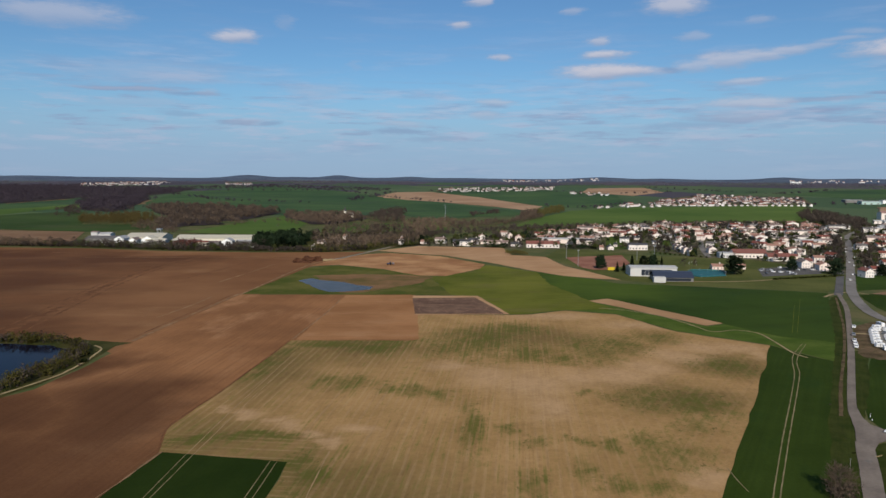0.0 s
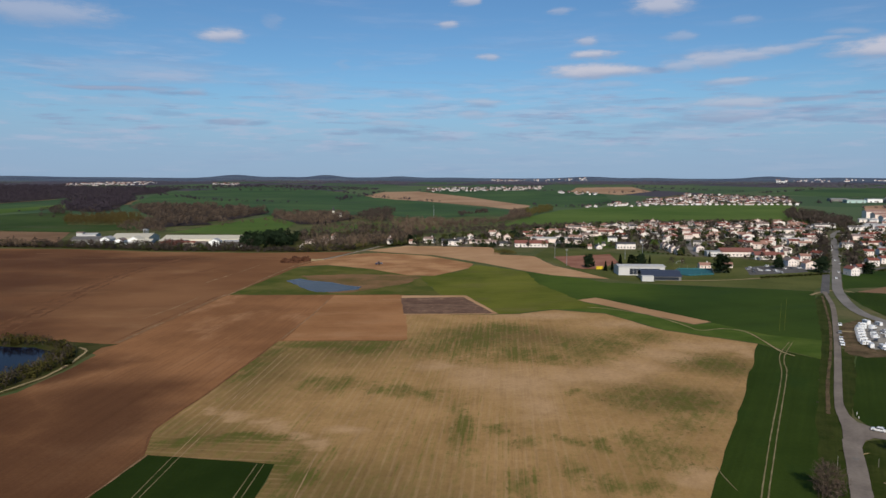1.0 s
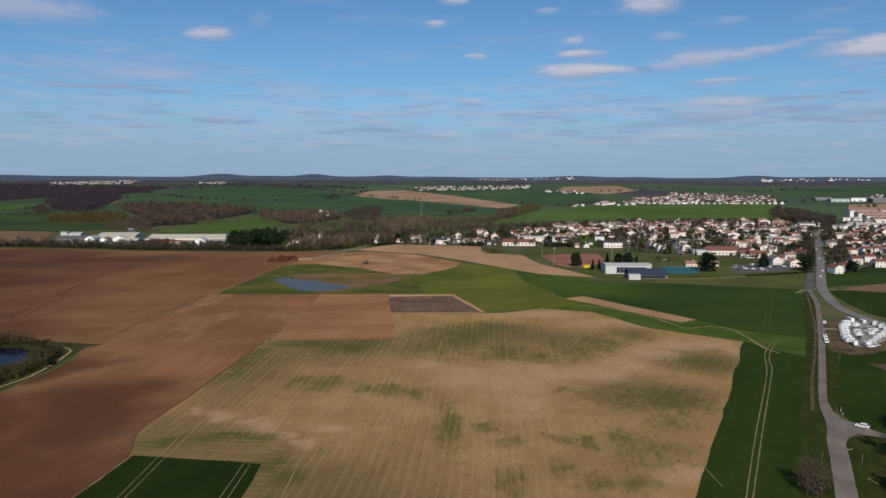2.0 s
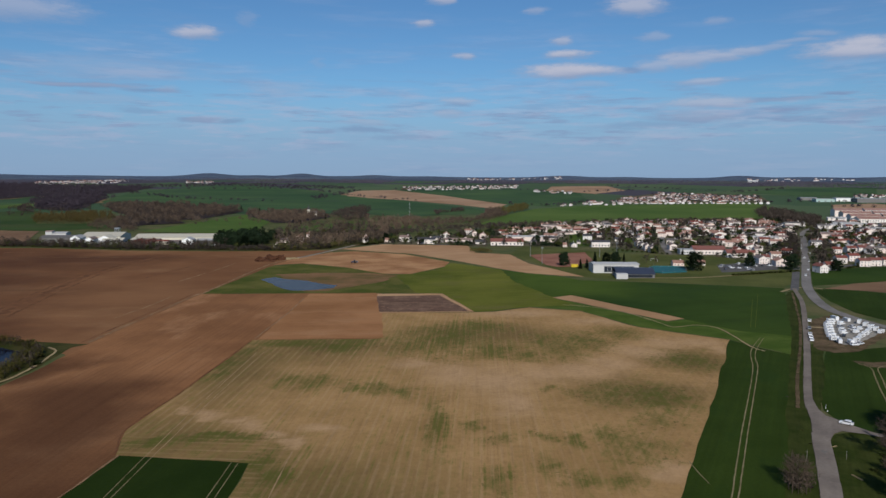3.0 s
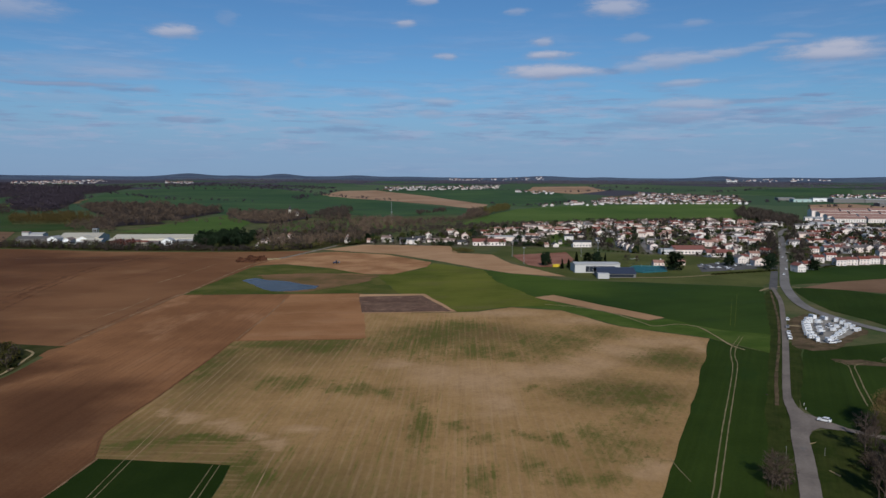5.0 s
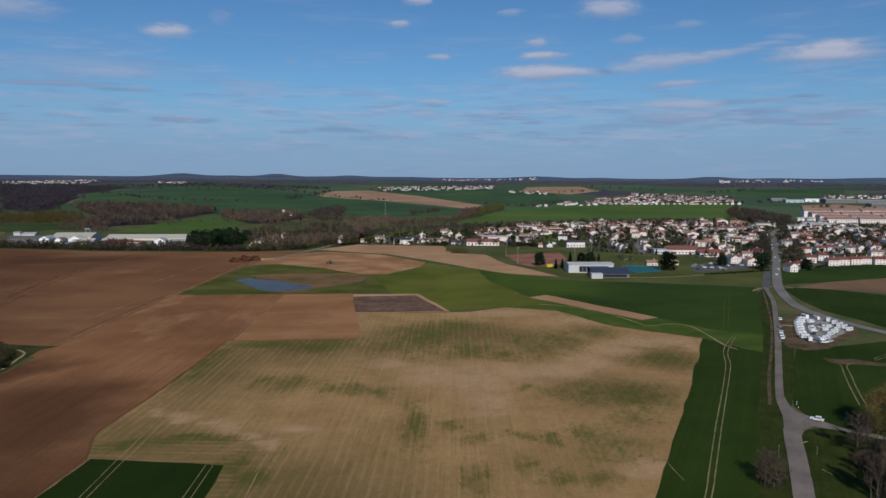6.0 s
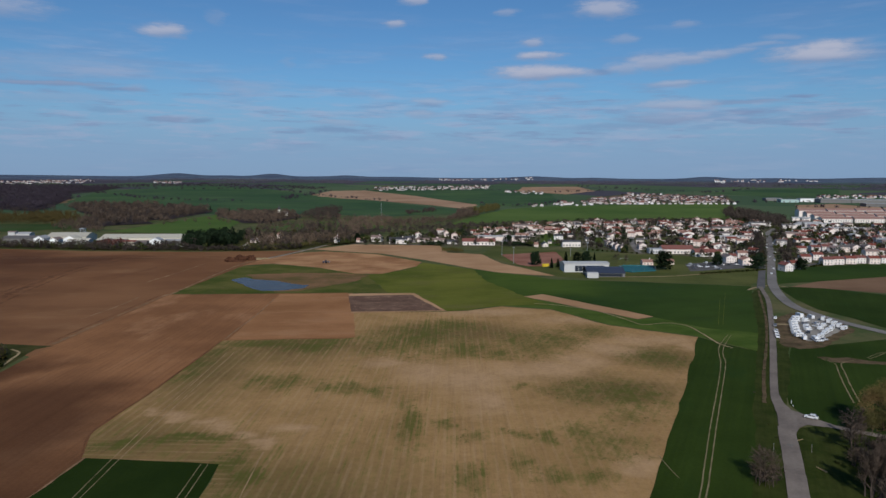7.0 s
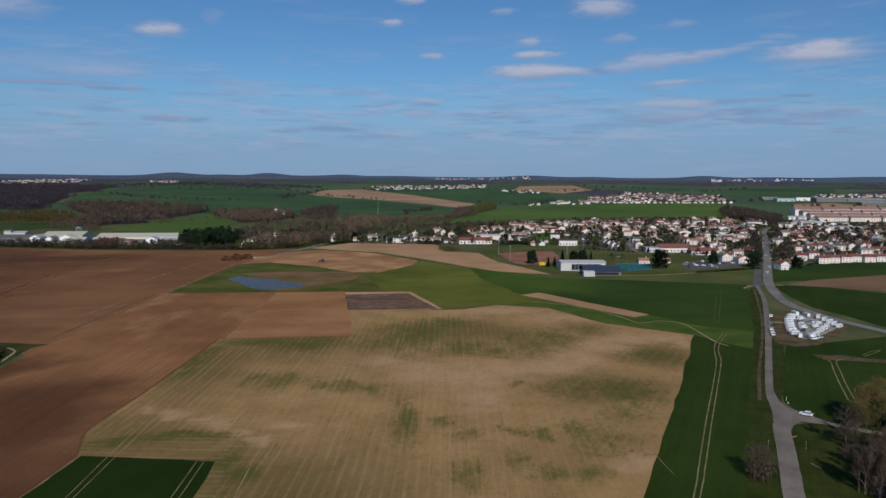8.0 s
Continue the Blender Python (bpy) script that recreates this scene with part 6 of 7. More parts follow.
def frame_tower():
    """A square steel frame with a tank platform."""
    ob = base("frame_tower", "pale steel frame tower behind the factory", "tower")
    for x in (-3, 3):
        for y in (-3, 3):
            part("leg", box(x, y, 0, 0.8, 0.8, 15), METAL, ob)
    part("platform", box(0, 0, 15, 8, 8, 1.6, 0.1), METAL, ob)
    part("crossbar", box(0, -3, 9, 6, 0.5, 0.6), METAL, ob)
    return ob


put("frame_tower", frame_tower, placed(-420, 912, 0, (0.75, 0.75, 0.85)))


# ---- sports ground ----
def sports_hall():
    ob = base("sports_hall", "white sports hall with dark glazed front", "sports hall")
    prof = [(0, 0), (20, 0), (20, 6.2), (10, 7.8), (0, 7.2)]
    part("wall", prism(prof, -19, 19), WALL_HALL, ob)
    part("roof", prism([(-0.6, 7.2), (10, 7.85), (20.5, 6.2), (20.5, 6.6), (10, 8.3), (-0.6, 7.7)], -19.5, 19.5), WALL_HALL, ob, "white sheet roof")
    for k in range(8):
        part("glazing", box(-8.5 + k * 3.1, -0.05, 0.8, 2.9, 0.2, 4.9), GLASS, ob, "dark glass panel")
    return ob


def club_house():
    ob = base("club_house", "low club house with dark blue sheet roof", "club house")
    part("wall", box(0, 10, 0, 30, 20, 3.2), WALL_GREY, ob)
    part("roof", prism([(-0.6, 3.2), (9, 6.6), (13, 6.6), (20.6, 3.2), (20.6, 3.5), (13, 7.0), (9, 7.0), (-0.6, 3.5)], -15.5, 15.5), ROOFS["blue"], ob)
    part("porch", box(-12, -3.0, 0, 9, 6.2, 4.2, 0.05), WALL_HALL, ob, "white cube-shaped porch")
    part("window_band", box(3, -0.05, 0.6, 20, 0.2, 2.0), GLASS, ob, "dark glazed front")
    return ob


put("sports_hall", sports_hall, placed(140, 603, 0))
put("club_house", club_house, placed(149, 573, -2))


def pole(high, heads):
    ob = base("floodlight_pole", "tall pale floodlight pole beside the pitch", "floodlight")
    part("mast", drum(0, 0, high / 2, 0.22, high, "z", 8, 0.12), METAL, ob)
    part("crossarm", box(0, 0, high - 0.4, 2.4, 0.2, 0.2), METAL, ob)
    for k in range(heads):
        part("lamp_head", box(-0.9 + k * 0.9, -0.2, high - 0.2, 0.6, 0.4, 0.5), METAL, ob)
    return ob


for x, y in ((82, 727), (86, 666), (151, 723), (167, 719)):
    put("floodlight", lambda: pole(15, 3), placed(x, y), group="floodlight poles")


def goal():
    ob = base("goal", "white football goal frame", "goal")
    for x in (-3.66, 3.66):
        part("post", drum(x, 0, 1.22, 0.08, 2.44, "z", 8), BODY_WHITE, ob)
    part("crossbar", drum(0, 0, 2.44, 0.08, 7.4, "x", 8), BODY_WHITE, ob)
    return ob


for x, y, turn in ((196, 690, 10), (221, 668, 100)):
    put("goal", goal, placed(x, y, turn), group="goals")


container(YELLOW, "yellow metal container beside the pitch").matrix_basis = placed(112, 643, 8)


def court_fence():
    """Posts and rails round the turquoise court."""
    ob = base("court_fence", "turquoise screen fence round the sports court", "fence")
    ring = [(176, 634), (183, 646), (210, 644), (201, 609), (178, 600), (171, 608)]
    for (ax, ay), (bx, by) in zip(ring, ring[1:] + ring[:1]):
        run = math.hypot(bx - ax, by - ay)
        n = max(1, int(run / 6))
        for k in range(n):
            part("post", drum(ax + (bx - ax) * k / n, ay + (by - ay) * k / n, 1.5, 0.06, 3.0, "z", 6), METAL, ob)
        bm = box(0, 0, 0.3, run - 0.1, 0.05, 0.9)
        bm.transform(pose((ax + bx) / 2, (ay + by) / 2, 0, 0, 0, math.degrees(math.atan2(by - ay, bx - ax))))
        part("screen", bm, TURQUOISE, ob)
    return ob


court_fence()

# ---- landmarks in the country ----
def church():
    ob = base("church", "small stone church with a pointed spire", "church")
    part("nave", prism([(-4, 0), (4, 0), (4, 7), (0, 11), (-4, 7)], 2, 20), WALL_CREAM, ob)
    part("roof", prism([(-4.6, 6.6), (0, 11.1), (4.6, 6.6), (4.6, 7.0), (0, 11.6), (-4.6, 7.0)], 1.6, 20.4), ROOFS["grey"], ob)
    part("tower", box(0, 0, 0, 5, 5, 16), WALL_CREAM, ob)
    part("spire", drum(0, 0, 22, 3.4, 12, "z", 8, 0.1), ROOFS["dark"], ob)
    return ob


put("church", church, placed(-272, 1400, 0, (0.8, 0.8, 0.8)))


def lattice_mast():
    ob = base("radio_mast", "slim grey lattice radio mast", "mast")
    verts, faces = [], []
    for k in range(3):
        a = k * math.tau / 3
        p = Vector((math.cos(a), math.sin(a), 0))
        stick(verts, faces, p * 1.4, p * 0.3 + Vector((0, 0, 30)), 0.14, 0.08, 4)
        q = Vector((math.cos(a + math.tau / 3), math.sin(a + math.tau / 3), 0))
        for j in range(10):
            s, e = 1.4 - 0.11 * j, 1.4 - 0.11 * (j + 1)
            stick(verts, faces, p * s + Vector((0, 0, 3 * j)), q * e + Vector((0, 0, 3 * j + 3)), 0.06, 0.06, 3)
    part_mesh("lattice", verts, faces, METAL, ob)
    part("aerial", drum(0, 0, 31.5, 0.1, 4, "z", 6), METAL, ob)
    return ob


put("radio_mast", lattice_mast, placed(-72, 1318))


def heap(seed, sx, sy, h, material, label):
    """A loose heap of earth with a rough crest."""
    bm = bmesh.new()
    bmesh.ops.create_icosphere(bm, subdivisions=4, radius=1)
    for v in bm.verts:
        n = noise.fractal(v.co * 1.8 + Vector((seed * 7.3, 0, 0)), 1.0, 2.0, 4)
        v.co *= 1 + 0.45 * n
        v.co = Vector((v.co.x * sx, v.co.y * sy, max(-0.15, v.co.z) * h))
    me = bpy.data.meshes.new("mound")
    bm.to_mesh(me)
    bm.free()
    me.materials.append(material)
    return tagged(new("mound", me), label, "heap", "soil heaps")


HEAP_RED = soil_mat("heaped_red_soil", (0.050, 0.022, 0.013), (0.100, 0.046, 0.026), 5, 0, 1, 4, 0.5)
for x, y, sx, sy, h, material, label in ((-178, 679, 5.5, 5, 3.6, HEAP_RED, "dark reddish heap of soil"), (-170, 686, 5.5, 5, 5.0, HEAP_RED, "dark reddish heap of soil"),
                                         (-162, 690, 5, 5, 4.4, HEAP_RED, "dark reddish heap of soil"), (-173, 676, 9, 4, 1.8, HEAP_RED, "low reddish heap of soil"),
                                         (-156, 694, 5, 5, 1.4, EARTH_PALE, "pale sandy heap of soil"), (-150, 699, 4, 4, 1.1, EARTH_PALE, "pale sandy heap of soil")):
    heap(int(x + y), sx, sy, h, material, label).matrix_basis = placed(x, y)


def tractor():
    """A tractor with a carried sprayer boom, nose at +x."""
    ob = base("tractor", "dark blue tractor with a folded-out spray boom", "tractor")
    bm = prism([(-0.6, 0.9), (2.4, 0.9), (2.5, 1.5), (2.2, 1.75), (-0.6, 1.9)], -0.45, 0.45, "y")
    part("bonnet", bm, BLUE_PAINT, ob)
    cab = part("cab", prism([(-1.6, 1.3), (-0.3, 1.3), (-0.1, 2.9), (-1.5, 2.9)], -0.75, 0.75, "y"), GLASS, ob)
    part("cab_roof", box(-0.8, 0, 2.9, 1.6, 1.6, 0.15, 0.04), BLUE_PAINT, cab)
    for s in (-1, 1):
        part("rear_wheel", drum(-1.1, s * 0.95, 0.85, 0.85, 0.5, "y", 16), RUBBER, ob)
        part("front_wheel", drum(1.7, s * 0.85, 0.55, 0.55, 0.35, "y", 14), RUBBER, ob)
    part("tank", drum(-3.0, 0, 1.5, 0.8, 1.8, "y", 14), BODY_GREY, ob)
    bm = box(-3.9, 0, 1.2, 0.25, 7.0, 0.35)
    part("boom", bm, METAL, ob)
    part("exhaust", drum(1.2, 0.3, 2.3, 0.06, 1.1, "z", 8), METAL, ob)
    return ob


put("tractor", tractor, placed(-88, 664, 184))

# ---- camper yard and the lane ----
CAMPERS = ((217.4, 404.3, 100), (222.6, 401.5, 95), (226.5, 395.5, 60), (212, 397.5, 20), (208.5, 391.5, 10), (204.5, 386, 15), (201.5, 379.5, 20), (198.5, 373, 10), (195.5, 366.5, 15), (192.8, 360, 20),
           (190.8, 353.5, 15), (190, 347.5, 80), (194, 345.2, 85), (226, 388.5, 40), (225.5, 382.5, 35), (224.6, 376.5, 40), (223.8, 370.5, 35), (217.5, 371, 40), (212.5, 365, 35), (207.5, 359.5, 40), (203, 354, 45), (199.2, 349.5, 50))
for x, y, turn in CAMPERS:
    put("motorhome", motorhome, placed(x, y, turn + dice.uniform(-9, 9), (0.80 + dice.uniform(0, 0.1), 0.86, 0.80 + dice.uniform(0, 0.12)), -0.17), group="parked campers")
for x, y, turn in ((214, 391, 30), (206, 375, 30), (203, 368, 20), (217, 378, 40), (211, 370.5, 35)):
    put("van", van, placed(x, y, turn, (0.9, 0.9, 0.9), -0.17), group="parked vans")
for x, y, turn, kind in ((201.4, 400.1, 64, "white"), (184.6, 365.2, 64, "white"), (178.9, 351.9, 64, "white"), (181.6, 358.2, 64, "white"), (191.2, 379.6, 64, "grey"), (210, 384, 20, "grey"), (205.5, 374, 70, "grey"),
                         (216, 384, 100, "grey"), (194.5, 342.2, 10, "white"), (198.5, 344.5, 30, "grey"), (200, 362, 60, "grey"), (212.5, 377, 120, "white")):
    if kind == "white":
        put("white_car", lambda: car(BODY_WHITE, "white car parked beside the lane"), placed(x, y, turn, (1, 1, 1), -0.2), group="parked cars")
    else:
        put("grey_car", lambda: car(BODY_GREY, "grey car parked beside the lane"), placed(x, y, turn, (1, 1, 1), -0.2), group="parked cars")
car(BODY_WHITE, "white car stopped at the lane junction").matrix_basis = placed(129.5, 229.8, 140, (1, 1, 1), -0.25)
for k in range(24):
    x, y = 238 + dice.uniform(0, 60), 622 + dice.uniform(0, 55)
    if inside(x, y, [(245.9, 663.3), (309.2, 694.4), (288.9, 631.9), (230.8, 609.2)]):
        key = dice.choice(("white_car", "grey_car", "grey_car", "grey_car"))
        put(key, None, placed(x, y, dice.choice((10, 100)), (1, 1, 1), -0.12), "car parked on the asphalt car park", "parked cars")
for x, y in ((294, 590), (313, 625), (342, 690), (352, 720), (377, 760), (402, 822), (430, 872), (420, 860)):
    put(dice.choice(("white_car", "grey_car")), None, placed(x + dice.choice((-2, 2)), y, 64, (1, 1, 1), -0.26), "car standing on the main road", "cars on the road")


def marker_post(high):
    ob = base("marker_post", "slim white marker post in the verge", "post")
    part("post", box(0, 0, 0, 0.09, 0.07, high, 0.01), BODY_WHITE, ob)
    part("band", box(0, 0, high * 0.75, 0.1, 0.08, 0.2), GLASS, ob, "dark band")
    return ob


for x, y, tall in ((131.4, 246.5, 0.6), (130.2, 243, 0.5)):
    put("marker_post", lambda: marker_post(2.2), placed(x, y, 0, (1.6, 1.3, tall)), group="marker posts")


def slim_pole(high):
    ob = base("wooden_pole", "slim pale pole standing in the verge", "pole")
    part("shaft", drum(0, 0, high / 2, 0.06, high, "z", 8, 0.05), GRAVEL, ob)
    part("cap", drum(0, 0, high + 0.06, 0.08, 0.12, "z", 8), METAL, ob)
    return ob


for x, y, tall in ((100.9, 197.6, 1.0), (113.8, 200.8, 0.6)):
    put("wooden_pole", lambda: slim_pole(4.0), placed(x, y, 0, (1, 1, tall)), group="poles in the verge")


def fallen_log(seed):
    """A bleached trunk lying on the grass, with stubs of branches."""
    rng = random.Random(seed)
    ob = base("fallen_log", "bleached fallen log on the grass bank", "log")
    verts, faces = [], []
    stick(verts, faces, Vector((-1.9, 0, 0.2)), Vector((1.9, 0.3, 0.22)), 0.22, 0.12, 8)
    part_mesh("trunk", verts, faces, EARTH_PALE, ob)
    verts, faces = [], []
    for k in range(5):
        a = Vector((-1.2 + 0.6 * k, 0.05 * k, 0.22))
        stick(verts, faces, a, a + Vector((rng.uniform(-0.2, 0.5), rng.uniform(-0.6, 0.6), rng.uniform(0.1, 0.5))), 0.06, 0.02, 5)
    part_mesh("branch_stubs", verts, faces, EARTH_PALE, ob)
    return ob


put("fallen_log", lambda: fallen_log(3), placed(109.8, 188, 100), group="fallen logs")
put("fallen_log", None, placed(115.5, 210.5, 20, (0.7, 0.7, 0.7)), group="fallen logs")


# ---- trees and shrubs ----
TREES["big_bare"] = lambda: bare_tree(21, 19, 6.5, (30, 8, 7), TWIGS_GREY, 0.8, 0.18, "tall bare tree with brown twigs", 0.3)
TREES["big_bare_b"] = lambda: bare_tree(22, 15, 3.2, (26, 8, 6), TWIGS, 2.4, 0.10, "slender bare tree beside the pond", 0.2)
TREES["small_bare"] = lambda: bare_tree(23, 7.5, 3.4, (34, 9, 8), TWIGS, 0.8, 0.04, "small bare tree beside the lane", 0.26)
TREES["budding"] = lambda: leafy_tree(24, 15, 7.0, BUDS, "broad tree with orange and green spring buds", puffs=40, count=340, leaf=0.17, full=1.3, clear=0.06)
TREES["budding_olive"] = lambda: leafy_tree(25, 11, 6.5, TWIGS_OLIVE, "broad low tree with olive spring leaves", puffs=40, count=300, leaf=0.17, full=1.3, clear=0.03)
for kind, x, y, size, turn in (("small_bare", 90, 181, 1.25, 0), ("big_bare", 126, 201.5, 0.72, 40), ("budding", 147, 219, 0.86, 0), ("budding", 158, 213, 1.0, 140), ("big_bare_b", 112.5, 170.5, 1.05, 0), ("big_bare_b", 113.5, 171.5, 1.0, 130), ("big_bare_b", 114.8, 170.6, 0.95, 220), ("big_bare_b", 111.6, 171.8, 0.85, 300),
                               ("big_bare_b", 117, 174, 0.75, 80), ("big_bare_b", 119, 170, 1.05, 160), ("big_bare_b", 133, 208, 0.8, 250), ("small_bare", 129, 205, 0.8, 100), ("budding", 166, 226, 1.0, 60), ("budding_olive", 148, 212, 0.9, 0), ("budding_olive", 140, 214, 0.7, 50), ("budding_olive", 155, 206, 1.0, 100),
                               ("big_bare_b", 122, 178, 0.9, 300), ("small_bare", 120, 190, 0.6, 10), ("big_bare_b", 114, 167, 0.9, 40), ("big_bare_b", 126, 183, 0.95, 70), ("big_bare_b", 116, 166, 1.1, 210),
                               ("big_bare_b", 124, 186, 0.7, 110), ("small_bare", 136, 196, 0.9, 200), ("big_bare_b", 130, 190, 0.8, 330), ("big_bare_b", 136, 188, 0.9, 15)):
    plant(kind, x, y, size, turn, group="trees by the lane")
for x, y in scatter([(113, 185), (122, 214), (150, 203), (128, 165), (112, 160)], 24, 3.2, 71, [(130.9, 180, 0)]):
    plant(dice.choice(("shrub_a", "shrub_b", "shrub_c")), x, y, dice.uniform(0.3, 0.7), dice.uniform(0, 360), group="shrubs by the lane")
for x, y in scatter([(71, 152), (83, 152), (170, 344), (165, 344)], 14, 3.5, 72):
    plant(dice.choice(("shrub_a", "shrub_b", "shrub_c")), x, y, dice.uniform(0.18, 0.4), dice.uniform(0, 360), group="shrubs in the verge")

# willows round the lake
for x, y in scatter([(-300, 331), (-205, 331), (-192, 323), (-186, 303), (-185, 280), (-186, 262), (-206, 226), (-200, 222), (-178, 255), (-172, 295), (-182, 322), (-205, 339), (-300, 341)], 45, 4.0, 73):
    plant(dice.choice(("willow", "willow", "shrub_a", "shrub_b")), x, y, dice.uniform(0.6, 1.15), dice.uniform(0, 360), group="shrubs round the lake")

# sports ground and gardens
for kind, x, y, size in (("cedar", 104, 652, 1.2), ("thuja", 115, 630, 1.1), ("thuja", 122, 637, 1.0), ("cedar", 212, 622, 1.45), ("thuja", 138, 682, 1.2), ("cedar", 149, 683, 0.8),
                         ("cedar", 157, 680, 0.9), ("fir", 164, 676, 0.8), ("bare_b", 184, 672, 0.9), ("bare_a", 190, 664, 0.8), ("cedar", 273, 655, 0.9), ("cedar", 298, 628, 1.25), ("red", 305, 672, 1.0),
                         ("cedar", 334, 622, 0.9), ("ochre", 311, 664, 1.0), ("red", 330, 700, 0.9), ("bare_b", 326, 690, 0.9)):
    plant(kind, x, y, size, dice.uniform(0, 360), 0.9, "trees at the sports ground")
GARDENS = [(-120, 850), (20, 1050), (146, 1170), (309, 1280), (470, 1300), (620, 1250), (830, 1150), (640, 800), (440, 700), (345, 640), (290, 690), (220, 740), (180, 830), (40, 826)]
HOUSES_AT = [(x, y, 5.5) for x, y, r in TAKEN] + [(318, 905, 26), (300, 880, 16), (160, 880, 20), (185, 1060, 26)]
for x, y in scatter(GARDENS, 200, 9, 74, HOUSES_AT):
    kind = dice.choice(("bare_a", "bare_b", "bare_b", "ochre", "green", "green", "red", "fir", "thuja", "thuja", "cedar", "evergreen_dark", "evergreen_dark", "shrub_b"))
    plant(kind, x, y, dice.uniform(0.4, 0.85), dice.uniform(0, 360), group="garden trees")
for ax, ay, bx, by, n, kind in ((0, 848, 24, 834, 9, "shrub_b"), (106, 840, 142, 838, 12, "thuja"), (352, 640, 370, 652, 6, "shrub_b"), (178, 795, 230, 752, 12, "shrub_b"), (22, 785, 42, 780, 9, "shrub_a"),
                                (24, 789, 38, 792, 6, "shrub_b"), (232, 590, 300, 618, 26, "shrub_b"), (240, 600, 300, 622, 20, "shrub_a"), (520, 668, 640, 700, 20, "shrub_b")):
    for k in range(n):
        s = (k + 0.5) / n
        plant(kind, ax + (bx - ax) * s, ay + (by - ay) * s, (0.35 if kind == "thuja" else 1.0) * dice.uniform(0.8, 1.2), dice.uniform(0, 360), group="hedge shrubs")

# the scrub along the far edge of the ploughed field
EDGE = curve_through([(-640, 802), (-562, 808), (-448, 800), (-346, 777), (-244, 774), (-181, 773), (-135, 795)], 7.5)
for p in EDGE:
    kind = dice.choice(("shrub_a", "shrub_a", "shrub_b", "shrub_c", "shrub_c", "shrub_b", "bare_a"))
    plant(kind, p.x + dice.uniform(-3, 3), p.y + dice.uniform(0, 9), dice.uniform(0.9, 1.7) if kind[0] == "s" else dice.uniform(0.4, 0.75), dice.uniform(0, 360), group="field edge scrub")
for x, y in scatter([(-650, 812), (-470, 808), (-470, 838), (-650, 850)], 50, 6, 75):
    plant(dice.choice(("bare_a", "bare_b", "bare_c", "bare_a", "shrub_a")), x, y, dice.uniform(0.7, 1.1), dice.uniform(0, 360), group="field edge trees")
for x, y in scatter([(-262, 800), (-286, 893), (-255, 960), (-222, 930), (-214, 815)], 60, 6.5, 76):
    plant(dice.choice(("fir", "fir", "cedar")), x, y, dice.uniform(0.75, 1.1), dice.uniform(0, 360), group="dark conifer grove")
for x, y in scatter([(-195, 800), (-236, 990), (-214, 1053), (-143, 1155), (-73, 1067), (-66, 925), (-112, 862), (-136, 800)], 95, 9, 77, HOUSES_AT):
    kind = dice.choice(("bare_a", "bare_b", "bare_c", "bare_c", "poplar", "poplar", "fir", "evergreen_dark", "ochre", "bare_a", "green"))
    plant(kind, x, y, dice.uniform(0.6, 1.05), dice.uniform(0, 360), group="trees behind the field")
for x, y in scatter([(-480, 780 + 45), (-250, 800), (-250, 850), (-480, 870)], 34, 12, 78, [(-315, 880, 52), (-424, 885, 34), (-374, 822, 12), (-416, 842, 12), (-295, 830, 8), (-274, 833, 11), (-444, 828, 13)]):
    plant(dice.choice(("bare_a", "bare_b", "red", "shrub_a", "shrub_b")), x, y, dice.uniform(0.4, 0.75), dice.uniform(0, 360), group="factory estate trees")

# ---- woods ----
for outline, label in (([(-1990, 2431), (-1897, 2742), (-1671, 2865), (-1362, 2811), (-1139, 2837), (-1058, 2384), (-1056, 2176), (-1171, 2063), (-1178, 1833), (-1187, 1713), (-1204, 1467)], "brown leaf litter under a large bare wood"),
                       ([(-882, 1536), (-1004, 1768), (-1086, 1956), (-1025, 2111), (-961, 2028), (-854, 1728), (-799, 1578), (-781, 1482), (-838, 1507)], "brown leaf litter under a bare wood"),
                       ([(-784, 1648), (-777, 1747), (-709, 1738), (-621, 1708), (-535, 1657), (-474, 1585), (-428, 1513), (-435, 1417), (-442, 1300), (-471, 1252), (-435, 1190), (-483, 1146), (-493, 1098), (-518, 1105), (-552, 1211), (-610, 1370), (-691, 1484)], "brown leaf litter under the wood behind the factory"),
                       ([(-428, 1513), (-379, 1462), (-299, 1474), (-257, 1499), (-222, 1362), (-240, 1284), (-256, 1215), (-294, 1210), (-333, 1286), (-383, 1373)], "brown leaf litter under trees round the church")):
    field("woodland_floor", outline, 0.75, LITTER, label, "woodland floor")
woods("woods", scatter([(-262, 800), (-286, 893), (-255, 960), (-222, 930), (-214, 815)], 110, 5, 43), 12, 7, NEEDLES, "dense dark conifers behind the field", 43, 110, 0.14, 0.45)
woods("brush", scatter([(122, 193), (129, 203), (140, 206), (152, 200), (130, 168), (115, 158), (112, 165)], 260, 1.2, 36), 4.6, 2.8, TWIGS_DARK, "low bare brush under the trees", 36, 60, 0.12, 0.25)
woods("brush", [(90 + 3.0 * math.cos(k * 2.4) * (k / 16) ** 0.5, 179.5 + 3.0 * math.sin(k * 2.4) * (k / 16) ** 0.5) for k in range(16)], 5.0, 3.2, TWIGS, "bare bush round the small tree", 44, 110, 0.10, 0.2)
woods("lakeside_scrub", scatter([(-300, 331), (-205, 331), (-192, 323), (-186, 303), (-185, 280), (-186, 262), (-206, 226), (-199, 222), (-180, 255), (-175, 295), (-183, 320), (-205, 337), (-300, 339)], 260, 1.9, 37), 4.6, 4.0, WILLOW, "olive willow scrub round the lake", 37, 90, 0.10, 0.4)
